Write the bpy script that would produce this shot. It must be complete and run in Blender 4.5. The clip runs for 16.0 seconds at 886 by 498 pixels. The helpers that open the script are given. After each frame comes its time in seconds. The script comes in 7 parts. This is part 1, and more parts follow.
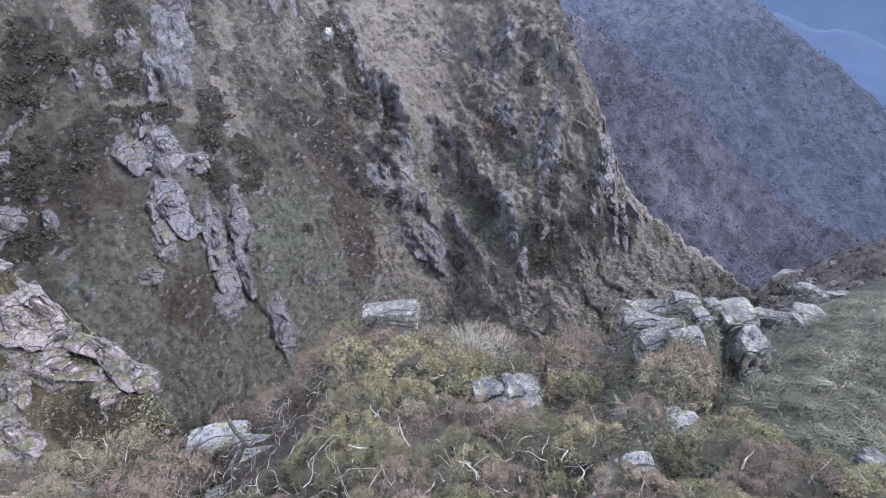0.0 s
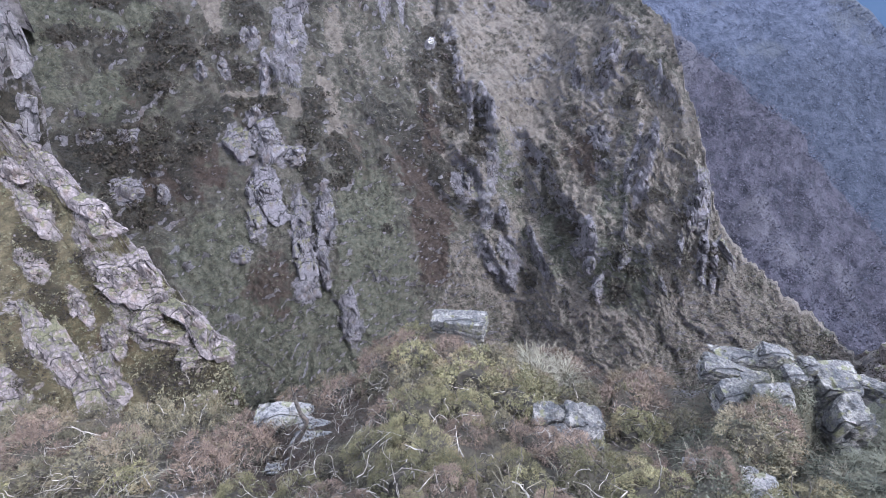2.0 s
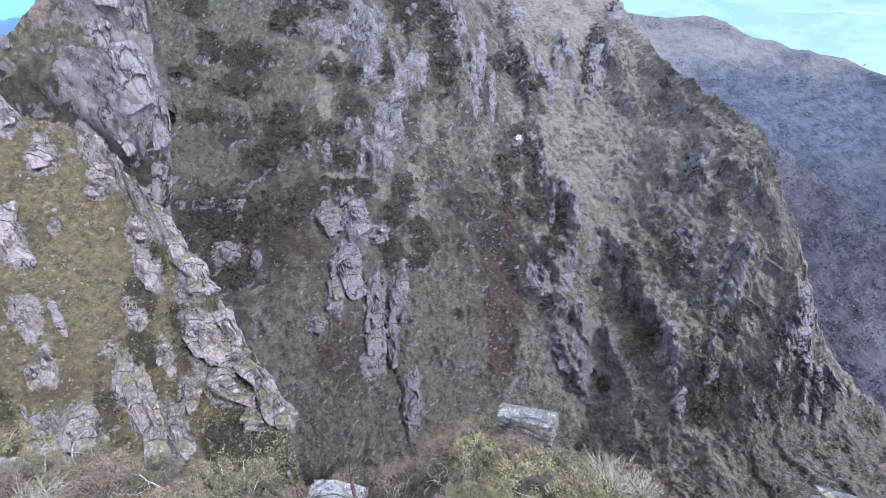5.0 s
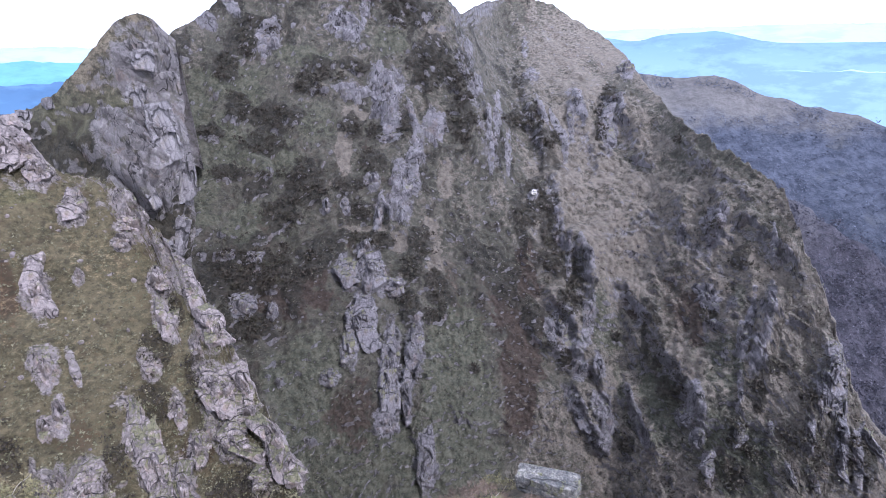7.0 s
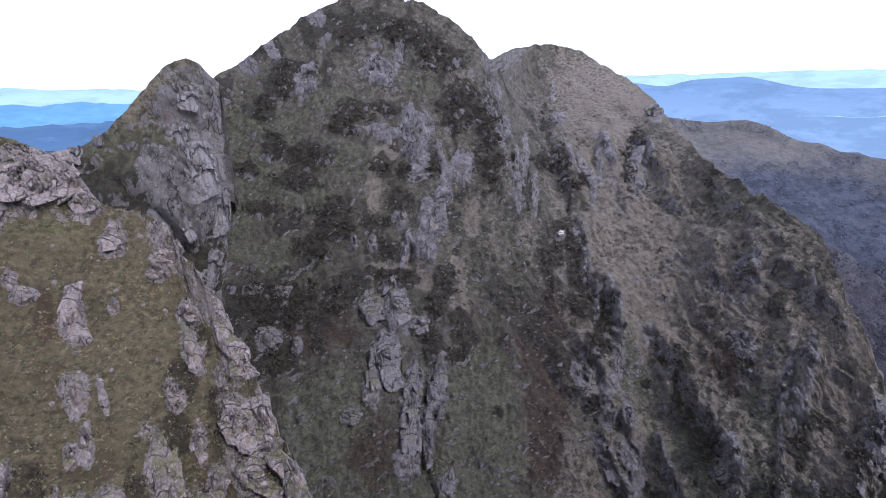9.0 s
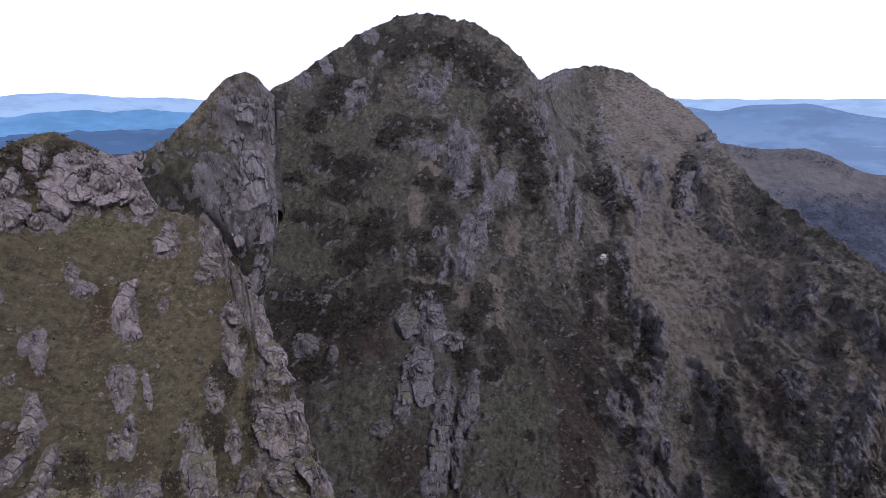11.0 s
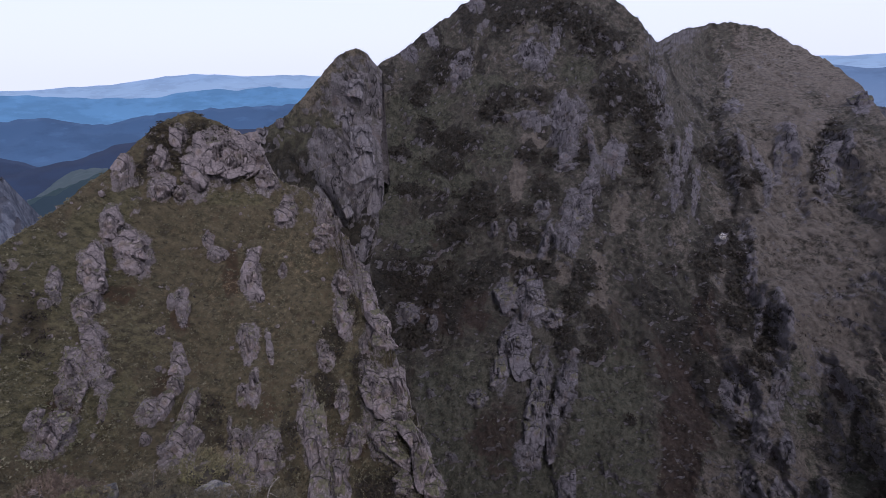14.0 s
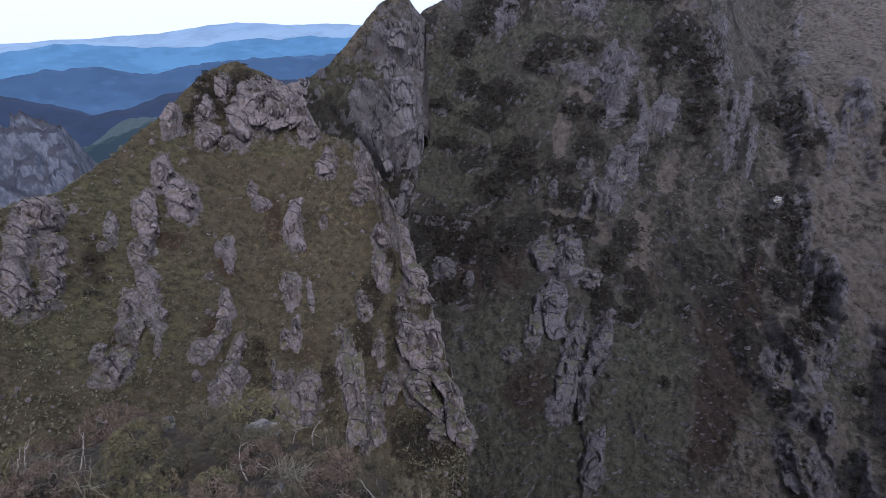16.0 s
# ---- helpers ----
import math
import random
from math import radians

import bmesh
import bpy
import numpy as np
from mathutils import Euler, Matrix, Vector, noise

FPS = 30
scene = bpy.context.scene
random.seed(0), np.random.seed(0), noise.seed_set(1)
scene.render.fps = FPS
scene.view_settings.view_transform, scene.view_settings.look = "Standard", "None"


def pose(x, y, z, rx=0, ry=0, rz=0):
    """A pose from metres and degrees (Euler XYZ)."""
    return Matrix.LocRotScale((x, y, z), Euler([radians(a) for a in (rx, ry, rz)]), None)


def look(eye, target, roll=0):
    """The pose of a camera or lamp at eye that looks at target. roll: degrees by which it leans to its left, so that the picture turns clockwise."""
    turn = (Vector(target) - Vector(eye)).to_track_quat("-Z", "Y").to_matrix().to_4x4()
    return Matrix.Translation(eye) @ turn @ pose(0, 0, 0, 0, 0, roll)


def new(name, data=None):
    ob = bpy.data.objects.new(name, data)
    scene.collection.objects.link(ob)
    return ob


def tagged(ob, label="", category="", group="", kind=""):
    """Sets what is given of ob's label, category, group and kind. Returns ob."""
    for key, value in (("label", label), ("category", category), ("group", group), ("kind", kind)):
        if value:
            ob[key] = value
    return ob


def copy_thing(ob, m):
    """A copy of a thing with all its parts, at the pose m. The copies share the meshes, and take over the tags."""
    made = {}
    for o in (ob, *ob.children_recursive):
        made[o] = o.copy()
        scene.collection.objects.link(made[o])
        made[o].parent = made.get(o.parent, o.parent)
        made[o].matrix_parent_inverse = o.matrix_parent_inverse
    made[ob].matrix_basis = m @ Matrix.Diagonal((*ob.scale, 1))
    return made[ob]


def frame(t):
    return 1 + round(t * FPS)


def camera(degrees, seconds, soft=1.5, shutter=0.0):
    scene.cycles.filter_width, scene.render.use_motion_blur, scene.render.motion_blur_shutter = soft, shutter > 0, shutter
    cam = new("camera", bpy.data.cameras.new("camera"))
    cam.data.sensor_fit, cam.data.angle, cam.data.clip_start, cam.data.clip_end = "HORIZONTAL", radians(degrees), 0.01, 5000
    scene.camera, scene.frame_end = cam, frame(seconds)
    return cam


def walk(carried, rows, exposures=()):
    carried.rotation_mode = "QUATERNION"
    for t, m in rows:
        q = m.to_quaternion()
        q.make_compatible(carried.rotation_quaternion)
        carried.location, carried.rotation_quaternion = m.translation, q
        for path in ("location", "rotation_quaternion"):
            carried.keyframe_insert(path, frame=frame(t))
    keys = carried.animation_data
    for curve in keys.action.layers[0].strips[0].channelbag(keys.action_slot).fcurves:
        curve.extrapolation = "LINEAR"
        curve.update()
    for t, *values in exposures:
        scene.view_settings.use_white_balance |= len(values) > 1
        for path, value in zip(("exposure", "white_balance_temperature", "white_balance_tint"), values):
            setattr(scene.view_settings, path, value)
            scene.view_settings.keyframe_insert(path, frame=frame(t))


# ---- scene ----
cam = camera(82.9, 16.0, soft=0.65)
PATH = [
    (0, pose(0.053, 0.017, 0.044, 49.15, 1.21, -26.62)),
    (0.5, pose(0.052, 0.019, 0.044, 48.86, 1.51, -24.04)),
    (1, pose(0.039, 0.016, 0.048, 48.73, 1.26, -21.34)),
    (1.5, pose(0.028, 0.013, 0.054, 49.13, 0.85, -18.38)),
    (2, pose(0.026, 0.013, 0.054, 50.70, 1.10, -15.53)),
    (2.5, pose(0.013, 0.000, 0.062, 52.57, 1.55, -13.13)),
    (3, pose(0.000, -0.003, 0.069, 54.08, 1.45, -10.73)),
    (3.5, pose(-0.002, -0.002, 0.074, 55.46, 1.85, -8.87)),
    (4, pose(-0.011, 0.004, 0.076, 57.19, 1.75, -7.39)),
    (6.5, pose(0.002, 0.037, 0.026, 65.53, 1.20, -4.21)),
    (7, pose(-0.008, 0.041, 0.013, 66.87, 1.65, -3.72)),
    (7.5, pose(-0.086, 0.033, -0.040, 68.08, 1.99, -2.95)),
    (8, pose(-0.058, 0.027, -0.048, 69.18, 2.00, -2.36)),
    (8.5, pose(-0.018, 0.013, -0.029, 70.24, 1.67, -1.56)),
    (9, pose(0.000, 0.000, -0.000, 71.39, 1.47, -0.49)),
    (11.5, pose(-0.032, -0.024, 0.126, 73.32, 0.03, 6.28)),
    (12, pose(-0.060, -0.011, 0.147, 72.96, 0.41, 8.12)),
    (12.5, pose(-0.103, 0.013, 0.173, 72.31, 0.51, 10.20)),
    (13, pose(-0.152, 0.040, 0.214, 71.91, 0.81, 12.15)),
    (13.5, pose(-0.191, 0.071, 0.267, 71.32, 1.44, 14.03)),
    (14, pose(-0.219, 0.112, 0.308, 70.32, 2.00, 15.88)),
    (14.5, pose(-0.256, 0.118, 0.313, 69.26, 2.25, 17.52)),
    (15, pose(-0.284, 0.128, 0.300, 67.86, 2.12, 18.82)),
    (15.5, pose(-0.290, 0.141, 0.292, 66.64, 2.13, 19.74)),
    (16, pose(-0.303, 0.152, 0.283, 65.42, 2.01, 20.48)),
]
EXPOSURES = [(0, 1.30, 5310, 14), (4, 1.40, 5250, 13), (7, 1.02, 5330, 17), (9, 0.38, 5480, 17), (12.5, -0.69, 5600, 25), (14.5, -0.77, 5560, 22), (16, -0.52, 5400, 18)]
walk(cam, PATH, exposures=EXPOSURES)

# ---- light ----
world = bpy.data.worlds.new("sky")
scene.world = world
world.use_nodes = True
wn, wl = world.node_tree.nodes, world.node_tree.links
wn.clear()
sky = wn.new("ShaderNodeTexSky")
sky.sky_type, sky.sun_disc = "NISHITA", False
sky.sun_elevation, sky.sun_rotation = radians(43), radians(136)
sky.dust_density, sky.air_density = 3.0, 1.0
cloud = wn.new("ShaderNodeMix")
cloud.data_type = "RGBA"
cloud.inputs["Factor"].default_value = 0.85
cloud.inputs[7].default_value = (9.0, 9.2, 10.0, 1)
wl.new(sky.outputs[0], cloud.inputs[6])
bg = wn.new("ShaderNodeBackground")
bg.inputs[1].default_value = 0.188
wout = wn.new("ShaderNodeOutputWorld")
wl.new(cloud.outputs[2], bg.inputs[0])
wl.new(bg.outputs[0], wout.inputs[0])
sun = new("sun", bpy.data.lights.new("sun", "SUN"))
sun.data.energy, sun.data.angle, sun.data.color = 3.2, radians(7), (1.0, 0.94, 0.88)
sun.matrix_world = look((50.8, -52.6, 68.2), (0, 0, 0))

# ---- materials ----


class Mat:
    """A node material with short ways to add nodes."""

    def __init__(self, name, rough=0.9):
        self.m = bpy.data.materials.new(name)
        self.m.use_nodes = True
        self.n, self.l = self.m.node_tree.nodes, self.m.node_tree.links
        self.bsdf = self.n["Principled BSDF"]
        self.bsdf.inputs["Roughness"].default_value = rough
        self.bsdf.inputs["Specular IOR Level"].default_value = 0.25
        self.pos = self.n.new("ShaderNodeTexCoord").outputs["Object"]

    def put(self, value, socket):
        if hasattr(value, "links"):
            self.l.new(value, socket)
        else:
            socket.default_value = value

    def noise(self, scale, detail=5, rough=0.6, at=None, stretch=None):
        v = at or self.pos
        if stretch:
            mp = self.n.new("ShaderNodeMapping")
            mp.inputs["Scale"].default_value = stretch
            self.l.new(v, mp.inputs["Vector"])
            v = mp.outputs[0]
        t = self.n.new("ShaderNodeTexNoise")
        t.inputs["Scale"].default_value, t.inputs["Detail"].default_value, t.inputs["Roughness"].default_value = scale, detail, rough
        self.l.new(v, t.inputs["Vector"])
        return t.outputs["Fac"]

    def cells(self, scale, feature="DISTANCE_TO_EDGE"):
        t = self.n.new("ShaderNodeTexVoronoi")
        t.feature = feature
        t.inputs["Scale"].default_value = scale
        self.l.new(self.pos, t.inputs["Vector"])
        return t.outputs["Distance"]

    def ramp(self, fac, lo, hi, a=0.0, b=1.0):
        t = self.n.new("ShaderNodeMapRange")
        t.interpolation_type = "SMOOTHSTEP"
        for k, v in zip(("From Min", "From Max", "To Min", "To Max"), (lo, hi, a, b)):
            t.inputs[k].default_value = v
        self.put(fac, t.inputs["Value"])
        return t.outputs[0]

    def math(self, op, a, b=0.0):
        t = self.n.new("ShaderNodeMath")
        t.operation = op
        self.put(a, t.inputs[0])
        self.put(b, t.inputs[1])
        return t.outputs[0]

    def mix(self, fac, a, b):
        t = self.n.new("ShaderNodeMix")
        t.data_type = "RGBA"
        self.put(fac, t.inputs["Factor"])
        self.put(a if hasattr(a, "links") else (*a, 1), t.inputs[6])
        self.put(b if hasattr(b, "links") else (*b, 1), t.inputs[7])
        return t.outputs[2]

    def attr(self, name, channel=None):
        t = self.n.new("ShaderNodeAttribute")
        t.attribute_name = name
        if channel is None:
            return t.outputs["Color"]
        s = self.n.new("ShaderNodeSeparateColor")
        self.l.new(t.outputs["Color"], s.inputs[0])
        return s.outputs[channel]

    def random(self, island=False):
        if island:
            return self.n.new("ShaderNodeNewGeometry").outputs["Random Per Island"]
        return self.n.new("ShaderNodeObjectInfo").outputs["Random"]

    def done(self, color, bump=None, strength=0.5, distance=0.1):
        self.put(color if hasattr(color, "links") else (*color, 1), self.bsdf.inputs["Base Color"])
        if bump is not None:
            b = self.n.new("ShaderNodeBump")
            b.inputs["Strength"].default_value, b.inputs["Distance"].default_value = strength, distance
            self.l.new(bump, b.inputs["Height"])
            self.l.new(b.outputs[0], self.bsdf.inputs["Normal"])
        return self.m


def fissures(k, s, stretch=(1.2, 1.2, 0.5)):
    """Joint lines of split rock, 1 in the joints, and a tone of its own for each piece between them. s: metres between joints."""
    warp = k.n.new("ShaderNodeTexNoise")
    warp.inputs["Scale"].default_value, warp.inputs["Detail"].default_value = 1.6 / s, 4
    k.l.new(k.pos, warp.inputs["Vector"])
    add = k.n.new("ShaderNodeVectorMath")
    add.operation = "MULTIPLY_ADD"
    k.l.new(warp.outputs["Color"], add.inputs[0])
    add.inputs[1].default_value = (s * 0.55, s * 0.55, s * 0.4)
    k.l.new(k.pos, add.inputs[2])
    mp = k.n.new("ShaderNodeMapping")
    mp.inputs["Scale"].default_value = stretch
    mp.inputs["Rotation"].default_value = (0.5, 0.15, 0.3)
    k.l.new(add.outputs[0], mp.inputs["Vector"])
    out = []
    for feature in ("DISTANCE_TO_EDGE", "F1"):
        t = k.n.new("ShaderNodeTexVoronoi")
        t.feature = feature
        t.inputs["Scale"].default_value = 1 / s
        k.l.new(mp.outputs[0], t.inputs["Vector"])
        out.append(t)
    tone = k.n.new("ShaderNodeSeparateColor")
    k.l.new(out[1].outputs["Color"], tone.inputs[0])
    return k.ramp(out[0].outputs["Distance"], 0.015, 0.1, 1, 0), tone.outputs[0]


def steep(k, lo, hi, wobble, much=0.3):
    """1 where a surface stands steeper than an upward tilt, with a ragged limit."""
    s = k.n.new("ShaderNodeSeparateXYZ")
    k.l.new(k.n.new("ShaderNodeNewGeometry").outputs["Normal"], s.inputs[0])
    return k.ramp(k.math("ADD", s.outputs[2], k.math("MULTIPLY", wobble, much)), lo + much / 2, hi + much / 2, 1, 0)


def splits(k, s, wide=0.022, stretch=(1.2, 1.2, 0.5)):
    """Long wavering splits that run down the rock, 1 in the split. s: metres between them."""
    n = k.noise(0.5 / s, 3, 0.55, stretch=stretch)
    return k.ramp(k.math("ABSOLUTE", k.math("SUBTRACT", n, 0.5)), 0.004, wide, 1, 0)


def rock_color(k, s, moss=0.5, hue=(1, 1, 1)):
    """Grey-lilac limestone: facets of varied tone, dark splits, rust and lichen. s: metres of its largest mottling."""
    big, mid, fine = k.noise(1 / s, 4), k.noise(3.2 / s, 6, 0.7, stretch=(1.1, 1.1, 0.8)), k.noise(15 / s, 5, 0.75)
    joint, tone = fissures(k, s * 0.5)
    joint2, tone2 = fissures(k, s * 0.17)
    long, cross = splits(k, s * 0.45), splits(k, s * 0.35, 0.022, (0.6, 0.6, 1.5))
    c = k.mix(tone, (0.135, 0.126, 0.128), (0.225, 0.211, 0.211))
    c = k.mix(k.ramp(big, 0.35, 0.65, 0, 0.5), c, (0.25, 0.234, 0.233))
    c = k.mix(k.math("MULTIPLY", tone2, 0.3), c, (0.14, 0.13, 0.134))
    c = k.mix(k.ramp(mid, 0.52, 0.66, 0, 0.7), c, (0.33, 0.311, 0.305))
    c = k.mix(k.ramp(fine, 0.57, 0.72, 0, 0.25), c, (0.35, 0.33, 0.315))
    c = k.mix(k.ramp(mid, 0.43, 0.3, 0, 0.45), c, (0.075, 0.069, 0.069))
    c = k.mix(k.ramp(k.noise(1.7 / s, 3), 0.56, 0.68, 0, 0.5), c, (0.165, 0.122, 0.098))
    c = k.mix(k.ramp(k.noise(2.2 / s, 4, 0.6, stretch=(2.2, 2.2, 0.35)), 0.56, 0.66, 0, 0.3), c, (0.085, 0.079, 0.08))
    c = k.mix(k.math("MULTIPLY", joint2, k.ramp(fine, 0.56, 0.44, 0, 0.28)), c, (0.04, 0.037, 0.037))
    c = k.mix(k.math("MULTIPLY", cross, k.ramp(mid, 0.56, 0.46, 0, 0.4)), c, (0.03, 0.027, 0.027))
    c = k.mix(k.math("MULTIPLY", joint, k.ramp(big, 0.62, 0.4, 0.1, 0.45)), c, (0.03, 0.027, 0.027))
    c = k.mix(k.math("MULTIPLY", long, k.ramp(big, 0.6, 0.42, 0.3, 0.9)), c, (0.02, 0.018, 0.018))
    c = k.mix(k.ramp(k.noise(2.6 / s, 5), 0.55, 0.65, 0, moss), c, (0.085, 0.08, 0.05))
    tint = k.n.new("ShaderNodeMix")
    tint.data_type, tint.blend_type = "RGBA", "MULTIPLY"
    tint.inputs["Factor"].default_value = 1
    k.l.new(c, tint.inputs[6])
    tint.inputs[7].default_value = (*hue, 1)
    c = tint.outputs[2]
    h = k.math("ADD", k.math("MULTIPLY", tone, 0.35), k.math("ADD", mid, k.math("MULTIPLY", fine, 0.5)))
    return c, k.math("SUBTRACT", h, k.math("ADD", long, k.math("MULTIPLY", joint2, 0.3)))


def rock_material(name, s, hue=(1, 1, 1), turf=(0.085, 0.078, 0.045)):
    """Split rock with turf on its ledges."""
    k = Mat(name)
    c, h = rock_color(k, s, 0.5, hue)
    n = k.noise(5 / s, 6, 0.75)
    green = k.mix(k.ramp(n, 0.35, 0.65), tuple(v * 0.35 for v in turf), tuple(v * 1.5 for v in turf))
    c = k.mix(steep(k, 0.8, 0.92, n, 0.6), green, c)
    return k.done(c, h, 1.0, 0.1 * s)


def lichen_material(name, s, base=0.105, pale=0.27):
    """Blue-grey rock blotched with white lichen, with dark splits."""
    k = Mat(name)
    mid, fine, wide = k.noise(2.2 / s, 6, 0.7), k.noise(11 / s, 5, 0.8), k.noise(1 / s, 3)
    tone = fissures(k, s * 0.6, (1, 1, 0.8))[1]
    joint = k.math("MULTIPLY", splits(k, s * 1.1, 0.016, (1, 1, 0.6)), k.ramp(wide, 0.6, 0.5))
    c = k.mix(tone, (base * 0.84, base * 0.79, base * 0.74), (base * 1.32, base * 1.22, base * 1.13))
    c = k.mix(k.ramp(mid, 0.48, 0.62, 0, 0.75), c, (pale * 1.1, pale, pale * 0.86))
    c = k.mix(k.ramp(fine, 0.52, 0.66, 0, 0.5), c, (pale * 1.32, pale * 1.25, pale * 1.1))
    c = k.mix(k.ramp(mid, 0.46, 0.37, 0, 0.8), c, (0.055, 0.055, 0.058))
    c = k.mix(k.ramp(fine, 0.48, 0.38, 0, 0.9), c, (0.035, 0.034, 0.035))
    c = k.mix(k.ramp(k.noise(3 / s, 4), 0.54, 0.64, 0, 0.75), c, (0.13, 0.125, 0.06))
    c = k.mix(k.math("MULTIPLY", joint, 0.75), c, (0.03, 0.027, 0.025))
    return k.done(c, k.math("SUBTRACT", k.math("ADD", mid, k.math("MULTIPLY", fine, 0.6)), joint), 1.0, 0.16 * s)


def ground_material(name, s, tint=(1, 1, 1), cliff=0.34, hue=(1, 1, 1)):
    """Hill turf with bare rock, heather, bracken, straw and green grass where the cover says. s: metres of its mottling."""
    k = Mat(name, 0.95)
    tone = lambda *c: tuple(a * b for a, b in zip(c, tint))
    tip = k.n.new("ShaderNodeVectorRotate")
    tip.rotation_type = "X_AXIS"
    tip.inputs["Angle"].default_value = radians(-45)
    k.l.new(k.pos, tip.inputs["Vector"])
    down = tip.outputs[0]
    n1, n2, n3 = k.noise(1 / s, 5), k.noise(4.5 / s, 6, 0.72, down, (1, 1, 0.62)), k.noise(15 / s, 6, 0.8, down, (1, 1, 0.65))
    c = k.mix(k.ramp(n1, 0.35, 0.65), tone(0.115, 0.107, 0.075), tone(0.175, 0.16, 0.118))
    c = k.mix(k.ramp(n2, 0.5, 0.64, 0, 0.8), c, tone(0.26, 0.233, 0.177))
    c = k.mix(k.ramp(n2, 0.48, 0.36, 0, 0.8), c, tone(0.055, 0.05, 0.037))
    c = k.mix(k.ramp(n3, 0.53, 0.68, 0, 0.22), c, tone(0.3, 0.275, 0.21))
    c = k.mix(k.ramp(n3, 0.47, 0.35, 0, 0.28), c, tone(0.035, 0.033, 0.027))
    c = k.mix(k.ramp(k.noise(2.1 / s, 4, 0.6), 0.52, 0.66, 0, 0.45), c, tone(0.13, 0.098, 0.072))
    wob = k.math("ADD", k.math("MULTIPLY", n2, 1.4), k.math("MULTIPLY", n3, 0.9))
    mask = lambda layer, ch: k.math("MULTIPLY", k.ramp(k.math("ADD", k.attr(layer, ch), wob), 1.4, 1.75), k.ramp(k.attr(layer, ch), 0.04, 0.25))
    lump = k.ramp(k.math("ADD", k.math("MULTIPLY", n2, 0.65), k.math("MULTIPLY", n3, 0.35)), 0.38, 0.62)
    c = k.mix(k.math("MULTIPLY", mask("cover_b", 0), 0.75), c, k.mix(lump, tone(0.075, 0.078, 0.048), tone(0.245, 0.242, 0.16)))
    c = k.mix(k.math("MULTIPLY", mask("cover_a", 2), 0.92), c, k.mix(lump, tone(0.05, 0.035, 0.026), tone(0.135, 0.094, 0.067)))
    c = k.mix(k.math("MULTIPLY", mask("cover_b", 1), 0.8), c, k.mix(lump, tone(0.25, 0.212, 0.163), tone(0.41, 0.345, 0.272)))
    c = k.mix(k.math("MULTIPLY", mask("cover_a", 1), 0.9), c, k.mix(lump, tone(0.018, 0.016, 0.012), tone(0.095, 0.082, 0.058)))
    rc, rh = rock_color(k, s * 0.8, 0.5, hue)
    bare = k.math("MAXIMUM", mask("cover_a", 0), k.math("MULTIPLY", steep(k, cliff - 0.1, cliff + 0.06, n2, 0.5), 0.9))
    c = k.mix(bare, c, rc)
    return k.done(c, k.math("ADD", n2, k.math("MULTIPLY", n3, 1.6)), 1.0, 0.12 * s)


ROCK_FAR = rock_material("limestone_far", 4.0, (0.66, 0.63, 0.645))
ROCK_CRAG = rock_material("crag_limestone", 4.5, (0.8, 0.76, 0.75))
ROCK_MID = rock_material("limestone_mid", 2.8, (1.0, 0.885, 0.83))
ROCK_NEAR = lichen_material("lichened_rock", 0.22, 0.095, 0.23)
PALE_ROCK = lichen_material("pale_slab", 0.25, 0.18, 0.28)
ROCK_WHITE = lichen_material("white_rock", 3.0, 0.45, 0.6)
# the far turf's tint has some blue air haze put into it
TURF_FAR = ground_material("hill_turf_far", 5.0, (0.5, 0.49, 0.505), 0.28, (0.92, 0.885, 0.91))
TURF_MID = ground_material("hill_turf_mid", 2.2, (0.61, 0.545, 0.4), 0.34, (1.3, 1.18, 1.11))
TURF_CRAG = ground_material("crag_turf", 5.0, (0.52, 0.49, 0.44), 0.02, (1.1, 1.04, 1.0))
TURF_NEAR = ground_material("spur_turf", 0.5, (0.5, 0.45, 0.4))


def leaf_material(name, dark, light, tip, size=1.0, each=0.0):
    """Foliage whose tone changes from clump to clump. size: of its clumps, 1 for a low bush; each: how far one bush differs from another."""
    k = Mat(name, 0.8)
    clump = k.ramp(k.noise(11.0 / size, 2), 0.36, 0.64)
    c = k.mix(k.math("ADD", k.math("MULTIPLY", k.random(True), 0.45), k.math("MULTIPLY", clump, 0.55)), dark, light)
    c = k.mix(k.ramp(k.noise(3.0 / size, 3), 0.48, 0.66, 0, 0.7), c, tip)
    c = k.mix(k.ramp(k.noise(26 / size, 2), 0.5, 0.36, 0, 0.5), c, tuple(v * 0.45 for v in dark))
    if each:
        c = k.mix(k.math("MULTIPLY", k.random(), each), c, tuple(v * 0.8 for v in dark))
    return k.done(c)


GORSE = leaf_material("gorse_sprigs", (0.060, 0.054, 0.026), (0.252, 0.221, 0.110), (0.164, 0.119, 0.073), 1.0, 0.6)
YELLOW_GORSE = leaf_material("heath_sprigs", (0.058, 0.051, 0.030), (0.198, 0.167, 0.102), (0.155, 0.113, 0.076), 1.0, 0.6)
BROWN_GORSE = leaf_material("withered_heather", (0.066, 0.046, 0.034), (0.268, 0.193, 0.141), (0.128, 0.110, 0.056), 1.0, 0.6)
LITTER = leaf_material("heath_litter", (0.03, 0.023, 0.018), (0.115, 0.088, 0.066), (0.06, 0.052, 0.03))
SHADE = leaf_material("bush_inner_shade", (0.02, 0.016, 0.011), (0.05, 0.041, 0.027), (0.036, 0.032, 0.018))
BLADES = leaf_material("tussock_grass", (0.032, 0.033, 0.022), (0.118, 0.113, 0.076), (0.072, 0.07, 0.044), 2.0)
PALE_BLADES = leaf_material("bleached_grass", (0.088, 0.075, 0.051), (0.225, 0.2, 0.145), (0.13, 0.115, 0.075))
